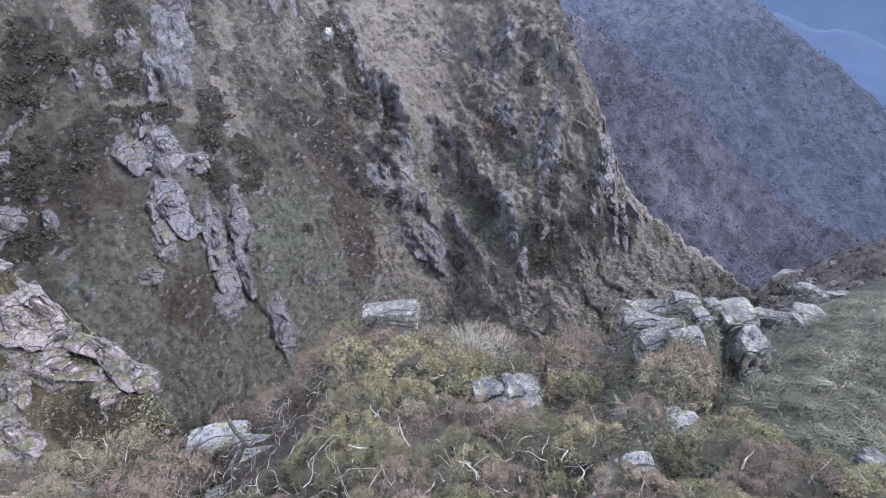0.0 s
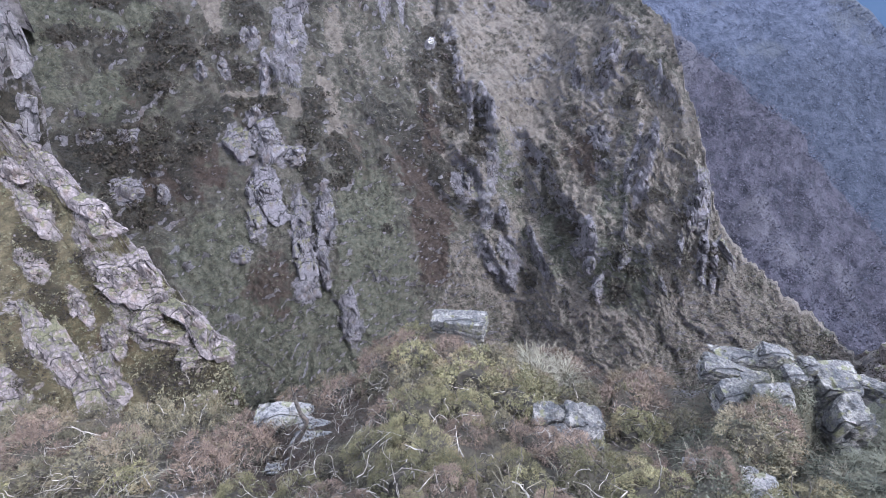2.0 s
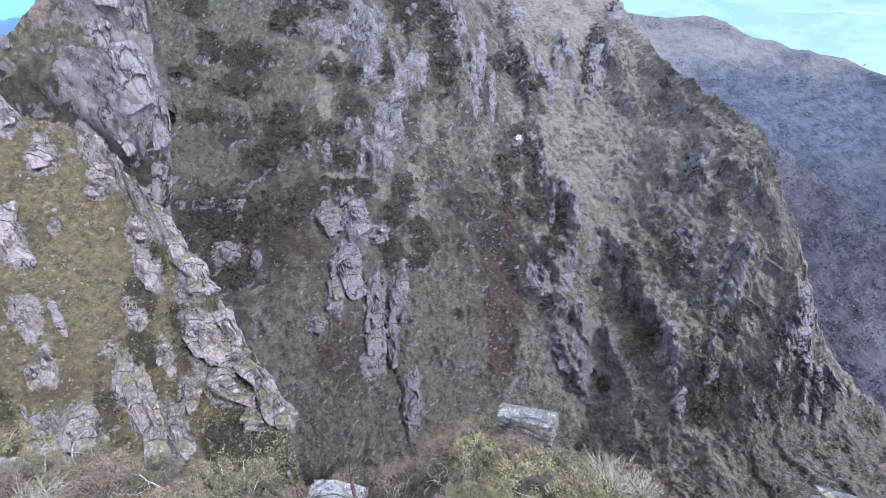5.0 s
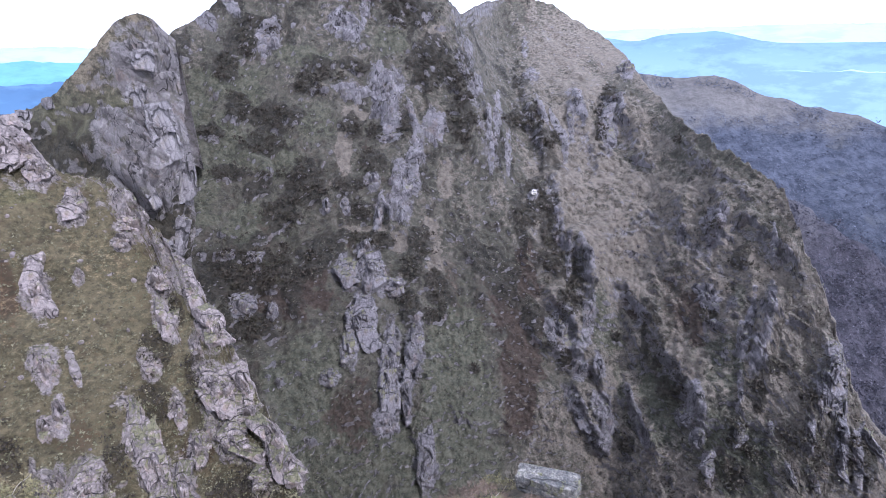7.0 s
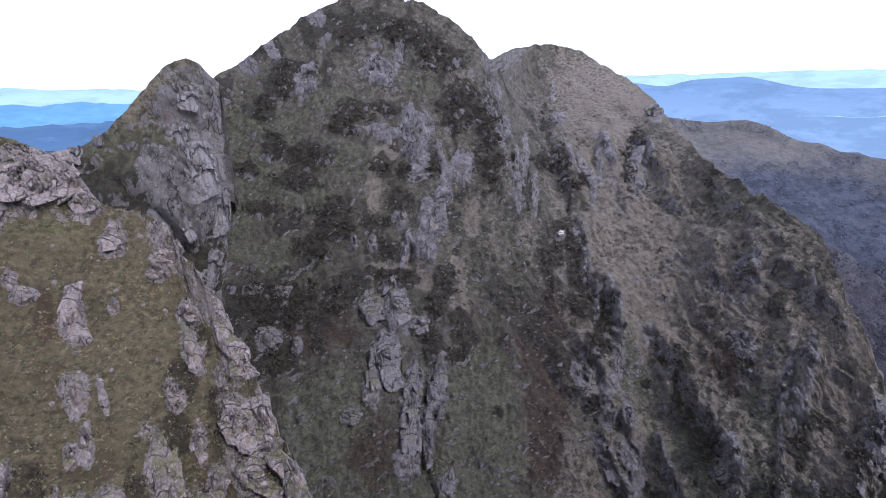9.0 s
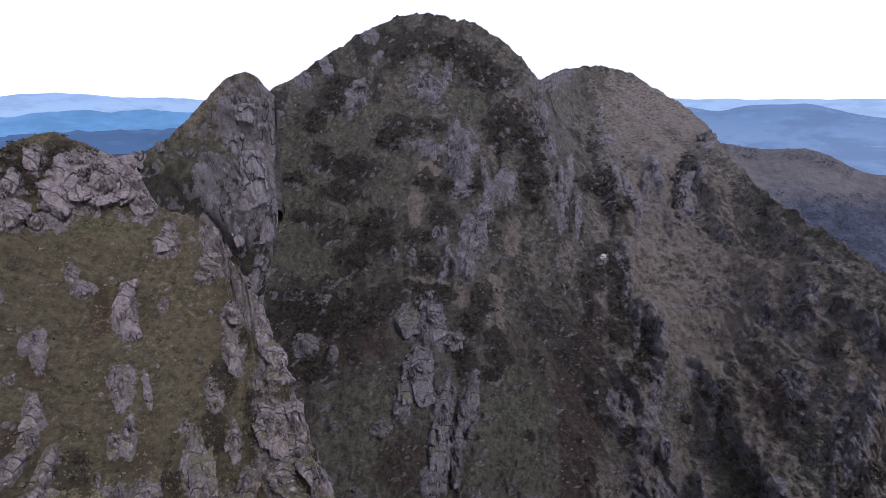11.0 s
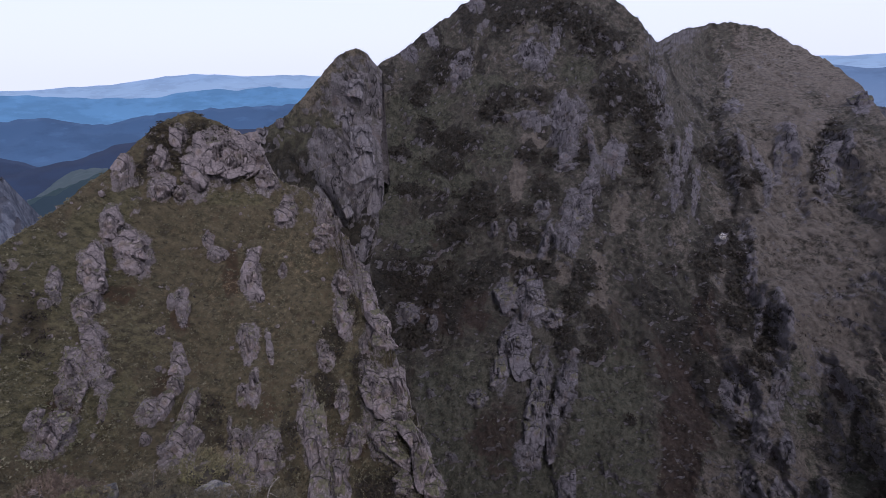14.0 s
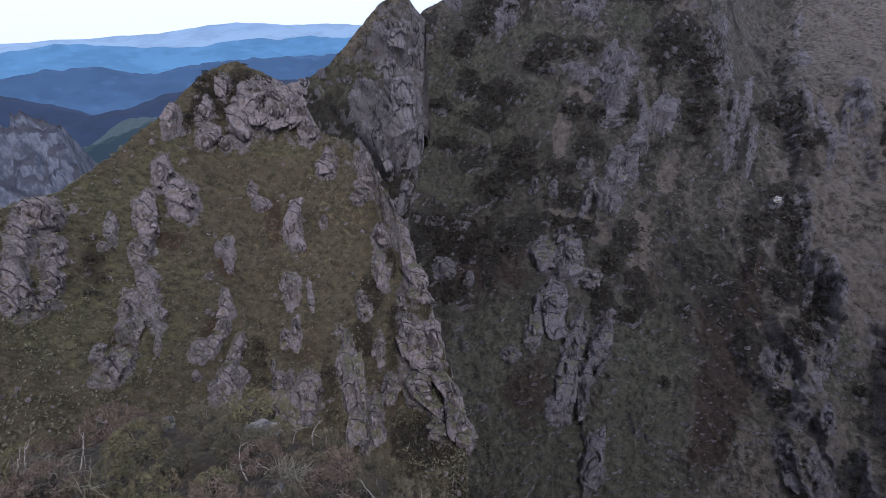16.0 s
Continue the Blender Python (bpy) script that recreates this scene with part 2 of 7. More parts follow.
# far trees: purple-grey twigs, with blue air haze mixed into their colour
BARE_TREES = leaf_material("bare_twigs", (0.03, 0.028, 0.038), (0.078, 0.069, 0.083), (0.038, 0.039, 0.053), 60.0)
DIM_TREES = leaf_material("hazed_forest_twigs", (0.034, 0.039, 0.056), (0.074, 0.078, 0.104), (0.046, 0.052, 0.074), 80.0)
_k = Mat("dead_wood", 0.85)
DEAD_WOOD = _k.done(_k.mix(_k.ramp(_k.noise(30, 4), 0.35, 0.65), (0.1, 0.085, 0.07), (0.3, 0.265, 0.225)), _k.noise(120, 3), 0.6, 0.004)
_k = Mat("charred_wood", 0.9)
DARK_WOOD = _k.done(_k.mix(_k.ramp(_k.noise(30, 4), 0.35, 0.65), (0.03, 0.026, 0.022), (0.11, 0.09, 0.075)), _k.noise(120, 3), 0.6, 0.004)
HEATHER = leaf_material("heather_leaf", (0.013, 0.0105, 0.008), (0.056, 0.043, 0.03), (0.042, 0.037, 0.022), 6.0)
PALE_TUFT = leaf_material("hillside_grass", (0.06, 0.054, 0.032), (0.2, 0.178, 0.11), (0.11, 0.108, 0.058), 5.0)
TUFT = leaf_material("dry_grass", (0.05, 0.047, 0.032), (0.2, 0.182, 0.132), (0.11, 0.105, 0.07), 6.0)

# ---- noise and terrain ----


def lattice(x, y, z, seed):
    """Smooth gradient noise, about -1 to 1."""
    fx, fy, fz = np.floor(x), np.floor(y), np.floor(z)
    tx, ty, tz = x - fx, y - fy, z - fz
    ux, uy, uz = [t * t * t * (t * (t * 6 - 15) + 10) for t in (tx, ty, tz)]
    ix, iy, iz = [a.astype(np.int64).astype(np.uint32) for a in (fx, fy, fz)]
    out = 0
    for dx in (0, 1):
        wx = ux if dx else 1 - ux
        for dy in (0, 1):
            wy = uy if dy else 1 - uy
            for dz in (0, 1):
                wz = uz if dz else 1 - uz
                h = (ix + np.uint32(dx)) * np.uint32(374761393) + (iy + np.uint32(dy)) * np.uint32(668265263) + (iz + np.uint32(dz)) * np.uint32(2246822519) + np.uint32(seed * 7919 + 13)
                h = (h ^ (h >> np.uint32(13))) * np.uint32(1274126177)
                h = (h ^ (h >> np.uint32(15))) * np.uint32(2246822519)
                h = h ^ (h >> np.uint32(13))
                gx, gy, gz = [((h >> np.uint32(k)) & np.uint32(255)) / 127.5 - 1 for k in (0, 8, 16)]
                out = out + wx * wy * wz * (gx * (tx - dx) + gy * (ty - dy) + gz * (tz - dz))
    return out * 1.7


def fbm(x, y, z, octaves=4, gain=0.5, seed=0):
    total, amp, norm = 0, 1.0, 0.0
    for o in range(octaves):
        f = 2.03**o
        total, norm, amp = total + amp * lattice(x * f, y * f, z * f, seed + o), norm + amp, amp * gain
    return total / norm


def ridged(x, y, z, octaves=4, gain=0.5, seed=0):
    total, amp, norm = 0, 1.0, 0.0
    for o in range(octaves):
        f = 2.1**o
        total, norm, amp = total + amp * (1 - 2 * abs(lattice(x * f, y * f, z * f, seed + o))), norm + amp, amp * gain
    return total / norm


def broken(u, v, seed):
    """Fractured rock over a plane: blocks of unit size, each with its own height and tilt, and how near the split between two is."""
    fu, fv = np.floor(u), np.floor(v)
    first = np.full(np.shape(u), 9.0)
    second, height = first.copy(), np.zeros(np.shape(u))
    for du in (-1, 0, 1):
        for dv in (-1, 0, 1):
            i, j = (fu + du).astype(np.int64).astype(np.uint32), (fv + dv).astype(np.int64).astype(np.uint32)
            h = i * np.uint32(374761393) + j * np.uint32(668265263) + np.uint32(seed * 9176 + 77)
            h = (h ^ (h >> np.uint32(13))) * np.uint32(1274126177)
            h = h ^ (h >> np.uint32(16))
            a, b, c, d = [((h >> np.uint32(k)) & np.uint32(255)) / 255.0 for k in (0, 8, 16, 24)]
            x, y = u - (fu + du + 0.1 + 0.8 * a), v - (fv + dv + 0.1 + 0.8 * b)
            dist = np.hypot(x, y)
            near = dist < first
            second = np.where(near, first, np.minimum(second, dist))
            height = np.where(near, c + (d - 0.5) * 1.1 * x + (a - 0.35) * 0.9 * y, height)
            first = np.where(near, dist, first)
    return height, second - first


def crag_height(u, v, seed):
    """Two sizes of broken rock, with open splits. About -0.3 to 1.4."""
    w = fbm(u * 0.9, v * 0.9, u * 0 + seed, 3, 0.6, seed) * 0.45
    h1, e1 = broken(u + w, v + w, seed)
    h2, e2 = broken(u * 2.7 + w * 2, v * 2.3 - w, seed + 3)
    h3, e3 = broken(u * 6.1, v * 5.3 + w * 3, seed + 5)
    return h1 + 0.34 * h2 + 0.08 * h3 - 0.45 * (1 - step(0, 0.16, e1)) - 0.2 * (1 - step(0, 0.2, e2))


def step(a, b, x):
    t = np.clip((x - a) / (b - a), 0, 1)
    return t * t * (3 - 2 * t)


def line(*pairs):
    """A smooth line through (bearing, value) pairs."""
    xs, ys = zip(*pairs)
    return lambda a: sum(np.interp(np.asarray(a, float) + o, xs, ys) for o in (-0.5, -0.25, 0, 0.25, 0.5)) / 5


def spot(bearing, far, rise):
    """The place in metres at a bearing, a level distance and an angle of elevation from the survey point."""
    a = np.radians(bearing)
    return np.stack(np.broadcast_arrays(far * np.sin(a), far * np.cos(a), far * np.tan(np.radians(rise))), -1)


def grid_mesh(name, p, layers=None, smooth=True, wrap=False, keep=None):
    """A mesh over a grid of places p[row, column]."""
    nr, nc = p.shape[:2]
    idx = np.arange(nr * nc).reshape(nr, nc)
    if wrap:
        idx = np.concatenate([idx, idx[:, :1]], 1)
    quads = np.stack([idx[:-1, :-1], idx[:-1, 1:], idx[1:, 1:], idx[1:, :-1]], -1).reshape(-1, 4)
    if keep is not None:
        quads = quads[keep.ravel()[quads].all(1)]
        used, quads = np.unique(quads, return_inverse=True)
        quads, p = quads.reshape(-1, 4), p.reshape(-1, 3)[used].reshape(-1, 1, 3)
        nr, nc = len(used), 1
    me = bpy.data.meshes.new(name)
    me.vertices.add(nr * nc)
    me.vertices.foreach_set("co", p.reshape(-1, 3).astype(np.float32).ravel())
    me.loops.add(quads.size)
    me.loops.foreach_set("vertex_index", quads.astype(np.int32).ravel())
    me.polygons.add(len(quads))
    me.polygons.foreach_set("loop_start", np.arange(0, quads.size, 4, dtype=np.int32))
    me.polygons.foreach_set("use_smooth", np.full(len(quads), smooth))
    for key, val in (layers or {}).items():
        at = me.attributes.new(key, "FLOAT_COLOR", "POINT")
        at.data.foreach_set("color", val.reshape(-1, 4).astype(np.float32).ravel())
    me.update()
    me.validate()
    return me


def soup_mesh(name, tris, material):
    """A mesh of loose triangles, tris[n, 3, xyz]."""
    n = len(tris)
    me = bpy.data.meshes.new(name)
    me.vertices.add(n * 3)
    me.vertices.foreach_set("co", tris.astype(np.float32).ravel())
    me.loops.add(n * 3)
    me.loops.foreach_set("vertex_index", np.arange(n * 3, dtype=np.int32))
    me.polygons.add(n)
    me.polygons.foreach_set("loop_start", np.arange(0, n * 3, 3, dtype=np.int32))
    me.update()
    me.materials.append(material)
    return me


class Slope:
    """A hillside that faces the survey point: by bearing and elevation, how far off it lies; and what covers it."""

    def __init__(self, reach):
        self.reach, self.covers = reach, []

    def at(self, bearing, rise):
        return spot(bearing, self.reach(bearing, rise), rise)

    def lie(self, b, e):
        """Place, across, up the slope, and out of it."""
        p = self.at(b, e)
        across = self.at(b + 0.2, e) - self.at(b - 0.2, e)
        a = math.radians(b)
        across = np.array([math.cos(a), -math.sin(a), 0.0])
        up = self.at(b, e + 0.2) - self.at(b, e - 0.2)
        up /= np.linalg.norm(up)
        out = np.cross(across, up)
        return p, across, up, out

    def cover(self, kind, b, e, w, h, lean=0, much=1.0):
        self.covers.append((kind, b, e, w, h, lean, much))

    def masks(self, b, e, p):
        """The cover of each kind, 0 to 1, at bearings and elevations."""
        kinds = dict.fromkeys(("rock", "heather", "bracken", "green", "straw"), 0)
        kinds = {k: np.zeros_like(b) for k in kinds}
        wob = fbm(p[..., 0] * 0.35, p[..., 1] * 0.35, p[..., 2] * 0.35, 4, 0.65, 5).clip(-0.5, 0.5) * 0.95
        for kind, b0, e0, w, h, lean, much in self.covers:
            c, s = math.cos(radians(lean)), math.sin(radians(lean))
            near = (abs(e - e0) < 2.3 * max(w, h)) & (abs(b - b0) < 2.3 * max(w, h) / math.cos(radians(e0)))
            if not near.any():
                continue
            x, y = (b[near] - b0) * math.cos(radians(e0)), e[near] - e0
            u, v = (x * c - y * s) / w, (x * s + y * c) / h
            m = much * (1 - step(0.6, 1.35, np.hypot(u, v) + wob[near]))
            kinds[kind][near] = np.maximum(kinds[kind][near], m)
        return kinds


def layers_of(k):
    zero = np.zeros_like(k["rock"])
    return {"cover_a": np.stack([k["rock"], k["heather"], k["bracken"], zero + 1], -1), "cover_b": np.stack([k["green"], k["straw"], zero, zero + 1], -1)}


# how the far mountain's face lies back as it rises, and how far off it stands by bearing
FACE = lambda e: np.interp(e, (-60, -51, -38, -27, -17, -8, 0, 7.5, 12), (43, 50, 62, 75, 88, 102, 115, 126, 132))
FACE_BY = line((-40, 0.98), (-20, 1.0), (0, 1.0), (14, 1.06), (26, 1.12), (38, 1.02), (46, 1.0), (55, 1.08), (66, 1.2))
MOUNTAIN_CREST = line((-45, -9), (-40, -7), (-33, -4), (-23, 0.8), (-20.5, 1.9), (-17.4, 3.9), (-13.8, 6.1), (-9.8, 8.0), (-7.5, 8.4), (-4.9, 8.1), (-1.5, 7.6), (2.0, 5.5), (4.2, 3.6), (5.4, 1.7), (6.2, 2.1), (7.8, 2.9), (11.5, 3.3), (14.6, 2.6), (18.3, 0.4), (20.8, -1.1), (22.8, -2.8), (24.0, -4.6), (26.1, -6.6), (28.7, -9.0), (34.9, -12.6), (38.4, -14.6), (40.3, -17.9), (42.8, -22), (45, -25.2), (46.8, -28.6), (49.5, -32.5), (53.1, -34.8), (58.6, -36.5), (64, -37.9), (70, -40))
KNOLL_FACE = lambda e: np.interp(e, (-56, -48, -40, -30, -20, -12, -3, 0), (23, 27, 33, 40, 48, 54, 60, 62))
KNOLL_BY = line((-85, 0.7), (-72, 0.76), (-60, 0.88), (-45, 1.0), (-30, 1.0), (-18, 0.95))
KNOLL_CREST = line((-85, -15), (-75, -14), (-66, -13.2), (-62.9, -13.1), (-59.9, -12.8), (-54.1, -10), (-52, -8.4), (-49.5, -7.2), (-47.2, -5.2), (-45, -3.7), (-42.2, -2.7), (-40, -3.8), (-37.5, -5.4), (-36.1, -7.4), (-34.7, -10.4), (-31.8, -12), (-29.9, -13.4), (-29, -16), (-26.5, -21.6), (-25.3, -26), (-23.7, -31), (-22.4, -36), (-20.4, -40.5), (-18.8, -45), (-17.6, -50), (-16, -55))


def mountain_reach(b, e):
    back = step(4.2, 10.5, np.asarray(b, float) + np.minimum(0, (e + 1)) * 0.28) * (1 - step(20, 34, b))
    return FACE(e) * FACE_BY(b) * (1 + back * (0.16 * step(-24, -8, e) + 0.6 * step(-9, 3, e)))


def knoll_reach(b, e):
    return KNOLL_FACE(e) * KNOLL_BY(b)


MOUNTAIN, KNOLL = Slope(mountain_reach), Slope(knoll_reach)
KNOLL.cover("rock", -38.8, -7.7, 3.33, 3.12, -5)
KNOLL.cover("rock", -42.2, -8.0, 1.19, 3.20, 16)
KNOLL.cover("rock", -36.0, -10.3, 1.16, 1.55, -2)
KNOLL.cover("rock", -45.9, -9.8, 1.26, 1.35, 12)
KNOLL.cover("rock", -44.6, -10.7, 0.76, 1.00, 12)
KNOLL.cover("rock", -45.9, -7.6, 0.73, 1.68, 27)
KNOLL.cover("rock", -43.5, -5.1, 0.69, 1.30, 22)
KNOLL.cover("rock", -48.9, -7.6, 0.80, 1.41, 28)
KNOLL.cover("rock", -36.3, -8.3, 0.94, 1.74, -16)
KNOLL.cover("rock", -34.3, -13.7, 1.26, 1.74, 8)
KNOLL.cover("rock", -30.4, -14.3, 1.28, 1.88, -4)
KNOLL.cover("rock", -29.9, -16.3, 1.51, 1.17, 6)
KNOLL.cover("rock", -27.8, -19.9, 0.77, 1.74, -20)
KNOLL.cover("rock", -31.5, -17.7, 1.02, 0.83, -29)
KNOLL.cover("rock", -29.1, -22.2, 1.11, 1.40, 5)
KNOLL.cover("rock", -29.4, -26.2, 1.04, 2.10, -4)
KNOLL.cover("rock", -26.4, -23.9, 1.12, 2.82, -6)
KNOLL.cover("rock", -25.5, -28.4, 1.34, 2.67, -4)
KNOLL.cover("rock", -27.4, -29.8, 0.63, 1.39, 5)
KNOLL.cover("rock", -32.2, -30.3, 0.75, 1.24, 7)
KNOLL.cover("rock", -32.7, -28.7, 0.48, 0.62, 7)
KNOLL.cover("rock", -35.1, -38.6, 1.39, 7.26, -3)
KNOLL.cover("rock", -26.0, -34.7, 2.08, 3.07, -16)
KNOLL.cover("rock", -23.2, -35.0, 0.63, 3.10, -5)
KNOLL.cover("rock", -23.9, -38.0, 2.34, 1.33, -27)
KNOLL.cover("rock", -21.3, -40.7, 1.36, 3.39, -18)
KNOLL.cover("rock", -25.3, -40.5, 1.36, 3.26, -36)
KNOLL.cover("rock", -20.4, -43.9, 1.53, 2.64, -13)
KNOLL.cover("rock", -23.6, -44.1, 1.66, 1.38, 3)
KNOLL.cover("rock", -30.8, -35.0, 0.62, 2.03, 6)
KNOLL.cover("rock", -30.0, -39.2, 0.88, 1.83, 6)
KNOLL.cover("rock", -32.6, -42.0, 0.99, 2.78, 7)
KNOLL.cover("rock", -44.3, -36.5, 0.68, 1.77, 12)
KNOLL.cover("rock", -43.0, -36.5, 0.44, 1.65, 11)
KNOLL.cover("rock", -41.0, -38.1, 1.34, 2.54, 11)
KNOLL.cover("rock", -43.2, -39.5, 0.94, 1.61, 12)
KNOLL.cover("rock", -45.6, -39.1, 0.73, 1.47, 12)
KNOLL.cover("rock", -42.4, -31.8, 0.57, 1.18, 11)
KNOLL.cover("rock", -41.1, -31.3, 0.71, 1.85, 10)
KNOLL.cover("rock", -44.6, -34.4, 0.25, 0.83, 12)
KNOLL.cover("rock", -40.7, -26.9, 0.97, 2.35, 10)
KNOLL.cover("rock", -38.6, -28.2, 0.33, 1.90, 1)
KNOLL.cover("rock", -39.1, -19.9, 0.97, 3.10, 9)
KNOLL.cover("rock", -35.7, -20.1, 0.53, 0.89, 8)
KNOLL.cover("rock", -42.3, -17.3, 1.00, 0.72, 11)
KNOLL.cover("rock", -42.8, -15.7, 0.55, 0.85, 11)
KNOLL.cover("rock", -51.0, -12.7, 0.85, 1.81, 14)
KNOLL.cover("rock", -49.9, -15.7, 1.50, 2.61, 5)
KNOLL.cover("rock", -53.5, -16.4, 1.10, 2.23, 15)
KNOLL.cover("rock", -56.6, -16.8, 0.54, 1.41, 16)
KNOLL.cover("rock", -57.8, -18.3, 0.44, 0.41, 16)
KNOLL.cover("rock", -54.6, -19.6, 1.30, 1.57, 15)
KNOLL.cover("rock", -55.2, -24.3, 1.16, 3.27, 7)
KNOLL.cover("rock", -57.4, -25.3, 1.02, 2.60, 16)
KNOLL.cover("rock", -58.8, -26.6, 0.45, 0.99, 17)
KNOLL.cover("rock", -61.3, -27.6, 0.52, 0.96, 37)
KNOLL.cover("rock", -60.5, -29.6, 1.37, 2.16, 42)
KNOLL.cover("rock", -56.0, -29.0, 0.37, 1.19, 16)
KNOLL.cover("rock", -46.6, -21.7, 0.66, 1.75, 12)
KNOLL.cover("rock", -47.6, -21.2, 0.41, 0.71, 13)
KNOLL.cover("rock", -49.1, -23.6, 0.46, 0.45, 13)
KNOLL.cover("rock", -48.1, -26.8, 0.65, 1.60, 13)
KNOLL.cover("rock", -49.0, -29.0, 0.65, 0.95, 13)
KNOLL.cover("rock", -52.3, -30.7, 0.96, 1.29, 44)
KNOLL.cover("rock", -50.6, -30.3, 0.64, 1.25, 44)
KNOLL.cover("rock", -48.6, -32.1, 0.77, 2.14, 33)
KNOLL.cover("rock", -50.0, -34.7, 1.52, 2.15, 29)
KNOLL.cover("rock", -53.2, -32.8, 0.45, 0.48, 15)
KNOLL.cover("rock", -61.8, -14.2, 2.21, 1.53, 17)
KNOLL.cover("rock", -63.8, -16.2, 1.40, 2.04, 18)
KNOLL.cover("rock", -61.5, -17.7, 1.02, 1.67, 17)
KNOLL.cover("rock", -65.4, -19.8, 1.10, 2.56, 18)
KNOLL.cover("rock", -62.4, -20.3, 0.93, 1.56, 18)
KNOLL.cover("rock", -64.2, -21.8, 0.73, 0.71, 18)
KNOLL.cover("rock", -24.8, -28.8, 0.92, 1.69, -11)
KNOLL.cover("rock", -23.2, -34.3, 0.98, 1.96, -15)
KNOLL.cover("rock", -19.8, -43.5, 0.95, 1.84, -16)
KNOLL.cover("rock", -29.3, -15.4, 0.68, 0.54, 6)
KNOLL.cover("heather", -44.8, -4.7, 2.45, 1.07, 32)
KNOLL.cover("heather", -46.2, -6.8, 0.71, 1.08, 12)
KNOLL.cover("heather", -39.4, -4.9, 1.09, 0.55, -20)
KNOLL.cover("heather", -27.4, -13.9, 2.25, 1.61, 5)
KNOLL.cover("heather", -25.9, -38.1, 1.49, 0.67, 4)
KNOLL.cover("heather", -26.2, -44.5, 3.13, 2.49, -25)
# next three: dark strips of shade beside the slabs, painted as heather cover
KNOLL.cover("heather", -38.4, -38.0, 0.95, 4.97, 9, 0.45)
KNOLL.cover("heather", -46.7, -33.8, 1.33, 3.45, 13, 0.45)
KNOLL.cover("heather", -59.2, -19.7, 1.29, 2.88, 17, 0.4)
KNOLL.cover("heather", -31.3, -28.5, 1.51, 2.27, 6, 0.8)
KNOLL.cover("heather", -28.0, -32.0, 1.14, 1.88, 5, 0.8)
KNOLL.cover("heather", -33.0, -33.4, 1.24, 2.46, 7, 0.6)
KNOLL.cover("heather", -28.4, -25.6, 0.76, 1.91, 5)
KNOLL.cover("heather", -26.6, -44.4, 3.78, 1.87, 21)
KNOLL.cover("heather", -28.2, -35.0, 1.29, 2.79, 21, 0.5)
KNOLL.cover("green", -57.6, -13.1, 3.83, 1.96, 36)
KNOLL.cover("green", -62.3, -23.6, 4.95, 4.58, 18, 0.8)
KNOLL.cover("green", -40.1, -11.6, 3.40, 0.76, 10)
KNOLL.cover("green", -51.4, -23.6, 3.06, 3.42, 14, 0.4)
KNOLL.cover("bracken", -41.2, -19.6, 1.04, 3.03, 10, 0.6)
KNOLL.cover("bracken", -58.7, -27.4, 1.37, 1.06, 17, 0.7)
KNOLL.cover("bracken", -47.1, -22.8, 1.19, 1.29, 12, 0.6)
KNOLL.cover("bracken", -51.9, -19.1, 1.69, 1.13, 14, 0.6)
KNOLL.cover("bracken", -30.0, -39.2, 1.47, 1.78, 6, 0.8)
KNOLL.cover("bracken", -48.9, -15.9, 1.03, 1.71, 13, 0.4)
KNOLL.cover("bracken", -40.3, -33.4, 2.35, 1.79, 10, 0.4)
KNOLL.cover("bracken", -49.9, -28.8, 1.38, 1.26, 14, 0.6)
KNOLL.cover("straw", -33.8, -19.4, 3.07, 3.75, 7, 0.24)
KNOLL.cover("straw", -42.6, -21.9, 2.86, 3.63, 11, 0.24)
KNOLL.cover("straw", -37.3, -24.6, 2.42, 3.11, 9, 0.2)
MOUNTAIN.cover("rock", -6.5, 0.5, 1.51, 1.77, -29)
MOUNTAIN.cover("rock", -4.1, 2.4, 0.44, 1.43, 13)
MOUNTAIN.cover("rock", -14.1, -0.2, 1.01, 1.57, 29)
MOUNTAIN.cover("rock", -19.2, 1.7, 1.10, 0.60, 56)
MOUNTAIN.cover("rock", -2.7, -5.7, 1.94, 2.69, 4)
MOUNTAIN.cover("rock", -6.2, -5.5, 1.78, 0.95, 6)
MOUNTAIN.cover("rock", -2.5, -8.8, 1.02, 1.85, 4)
MOUNTAIN.cover("rock", -2.6, -10.6, 1.16, 0.74, 4)
MOUNTAIN.cover("rock", 0.3, -9.7, 0.34, 3.68, -12)
MOUNTAIN.cover("rock", 2.5, -9.8, 1.24, 2.01, 2)
MOUNTAIN.cover("rock", -1.3, -15.5, 1.61, 2.77, 14)
MOUNTAIN.cover("rock", 0.1, -13.4, 0.77, 2.33, 3)
MOUNTAIN.cover("rock", -2.2, -18.6, 1.61, 1.96, 4)
MOUNTAIN.cover("rock", -4.4, -18.5, 0.63, 1.96, 15)
MOUNTAIN.cover("rock", -4.9, -15.3, 0.90, 1.03, 5)
MOUNTAIN.cover("rock", -10.5, -17.5, 0.47, 0.82, 7)
MOUNTAIN.cover("rock", -8.3, -17.6, 0.48, 0.83, 6)
MOUNTAIN.cover("rock", -0.0, -16.5, 0.35, 0.98, 3)
MOUNTAIN.cover("rock", -6.6, -22.5, 1.04, 0.91, 6)
MOUNTAIN.cover("rock", -9.0, -25.1, 1.44, 1.80, -14)
MOUNTAIN.cover("rock", -5.9, -25.4, 1.46, 2.59, -10)
MOUNTAIN.cover("rock", -3.2, -27.2, 1.12, 1.19, 4)
MOUNTAIN.cover("rock", -22.4, -21.2, 0.95, 0.58, 11)
MOUNTAIN.cover("rock", -19.3, -21.9, 0.93, 0.73, 10)
MOUNTAIN.cover("rock", -21.5, -26.7, 1.28, 1.24, 11)
MOUNTAIN.cover("rock", -18.5, -27.9, 0.57, 0.86, 10)
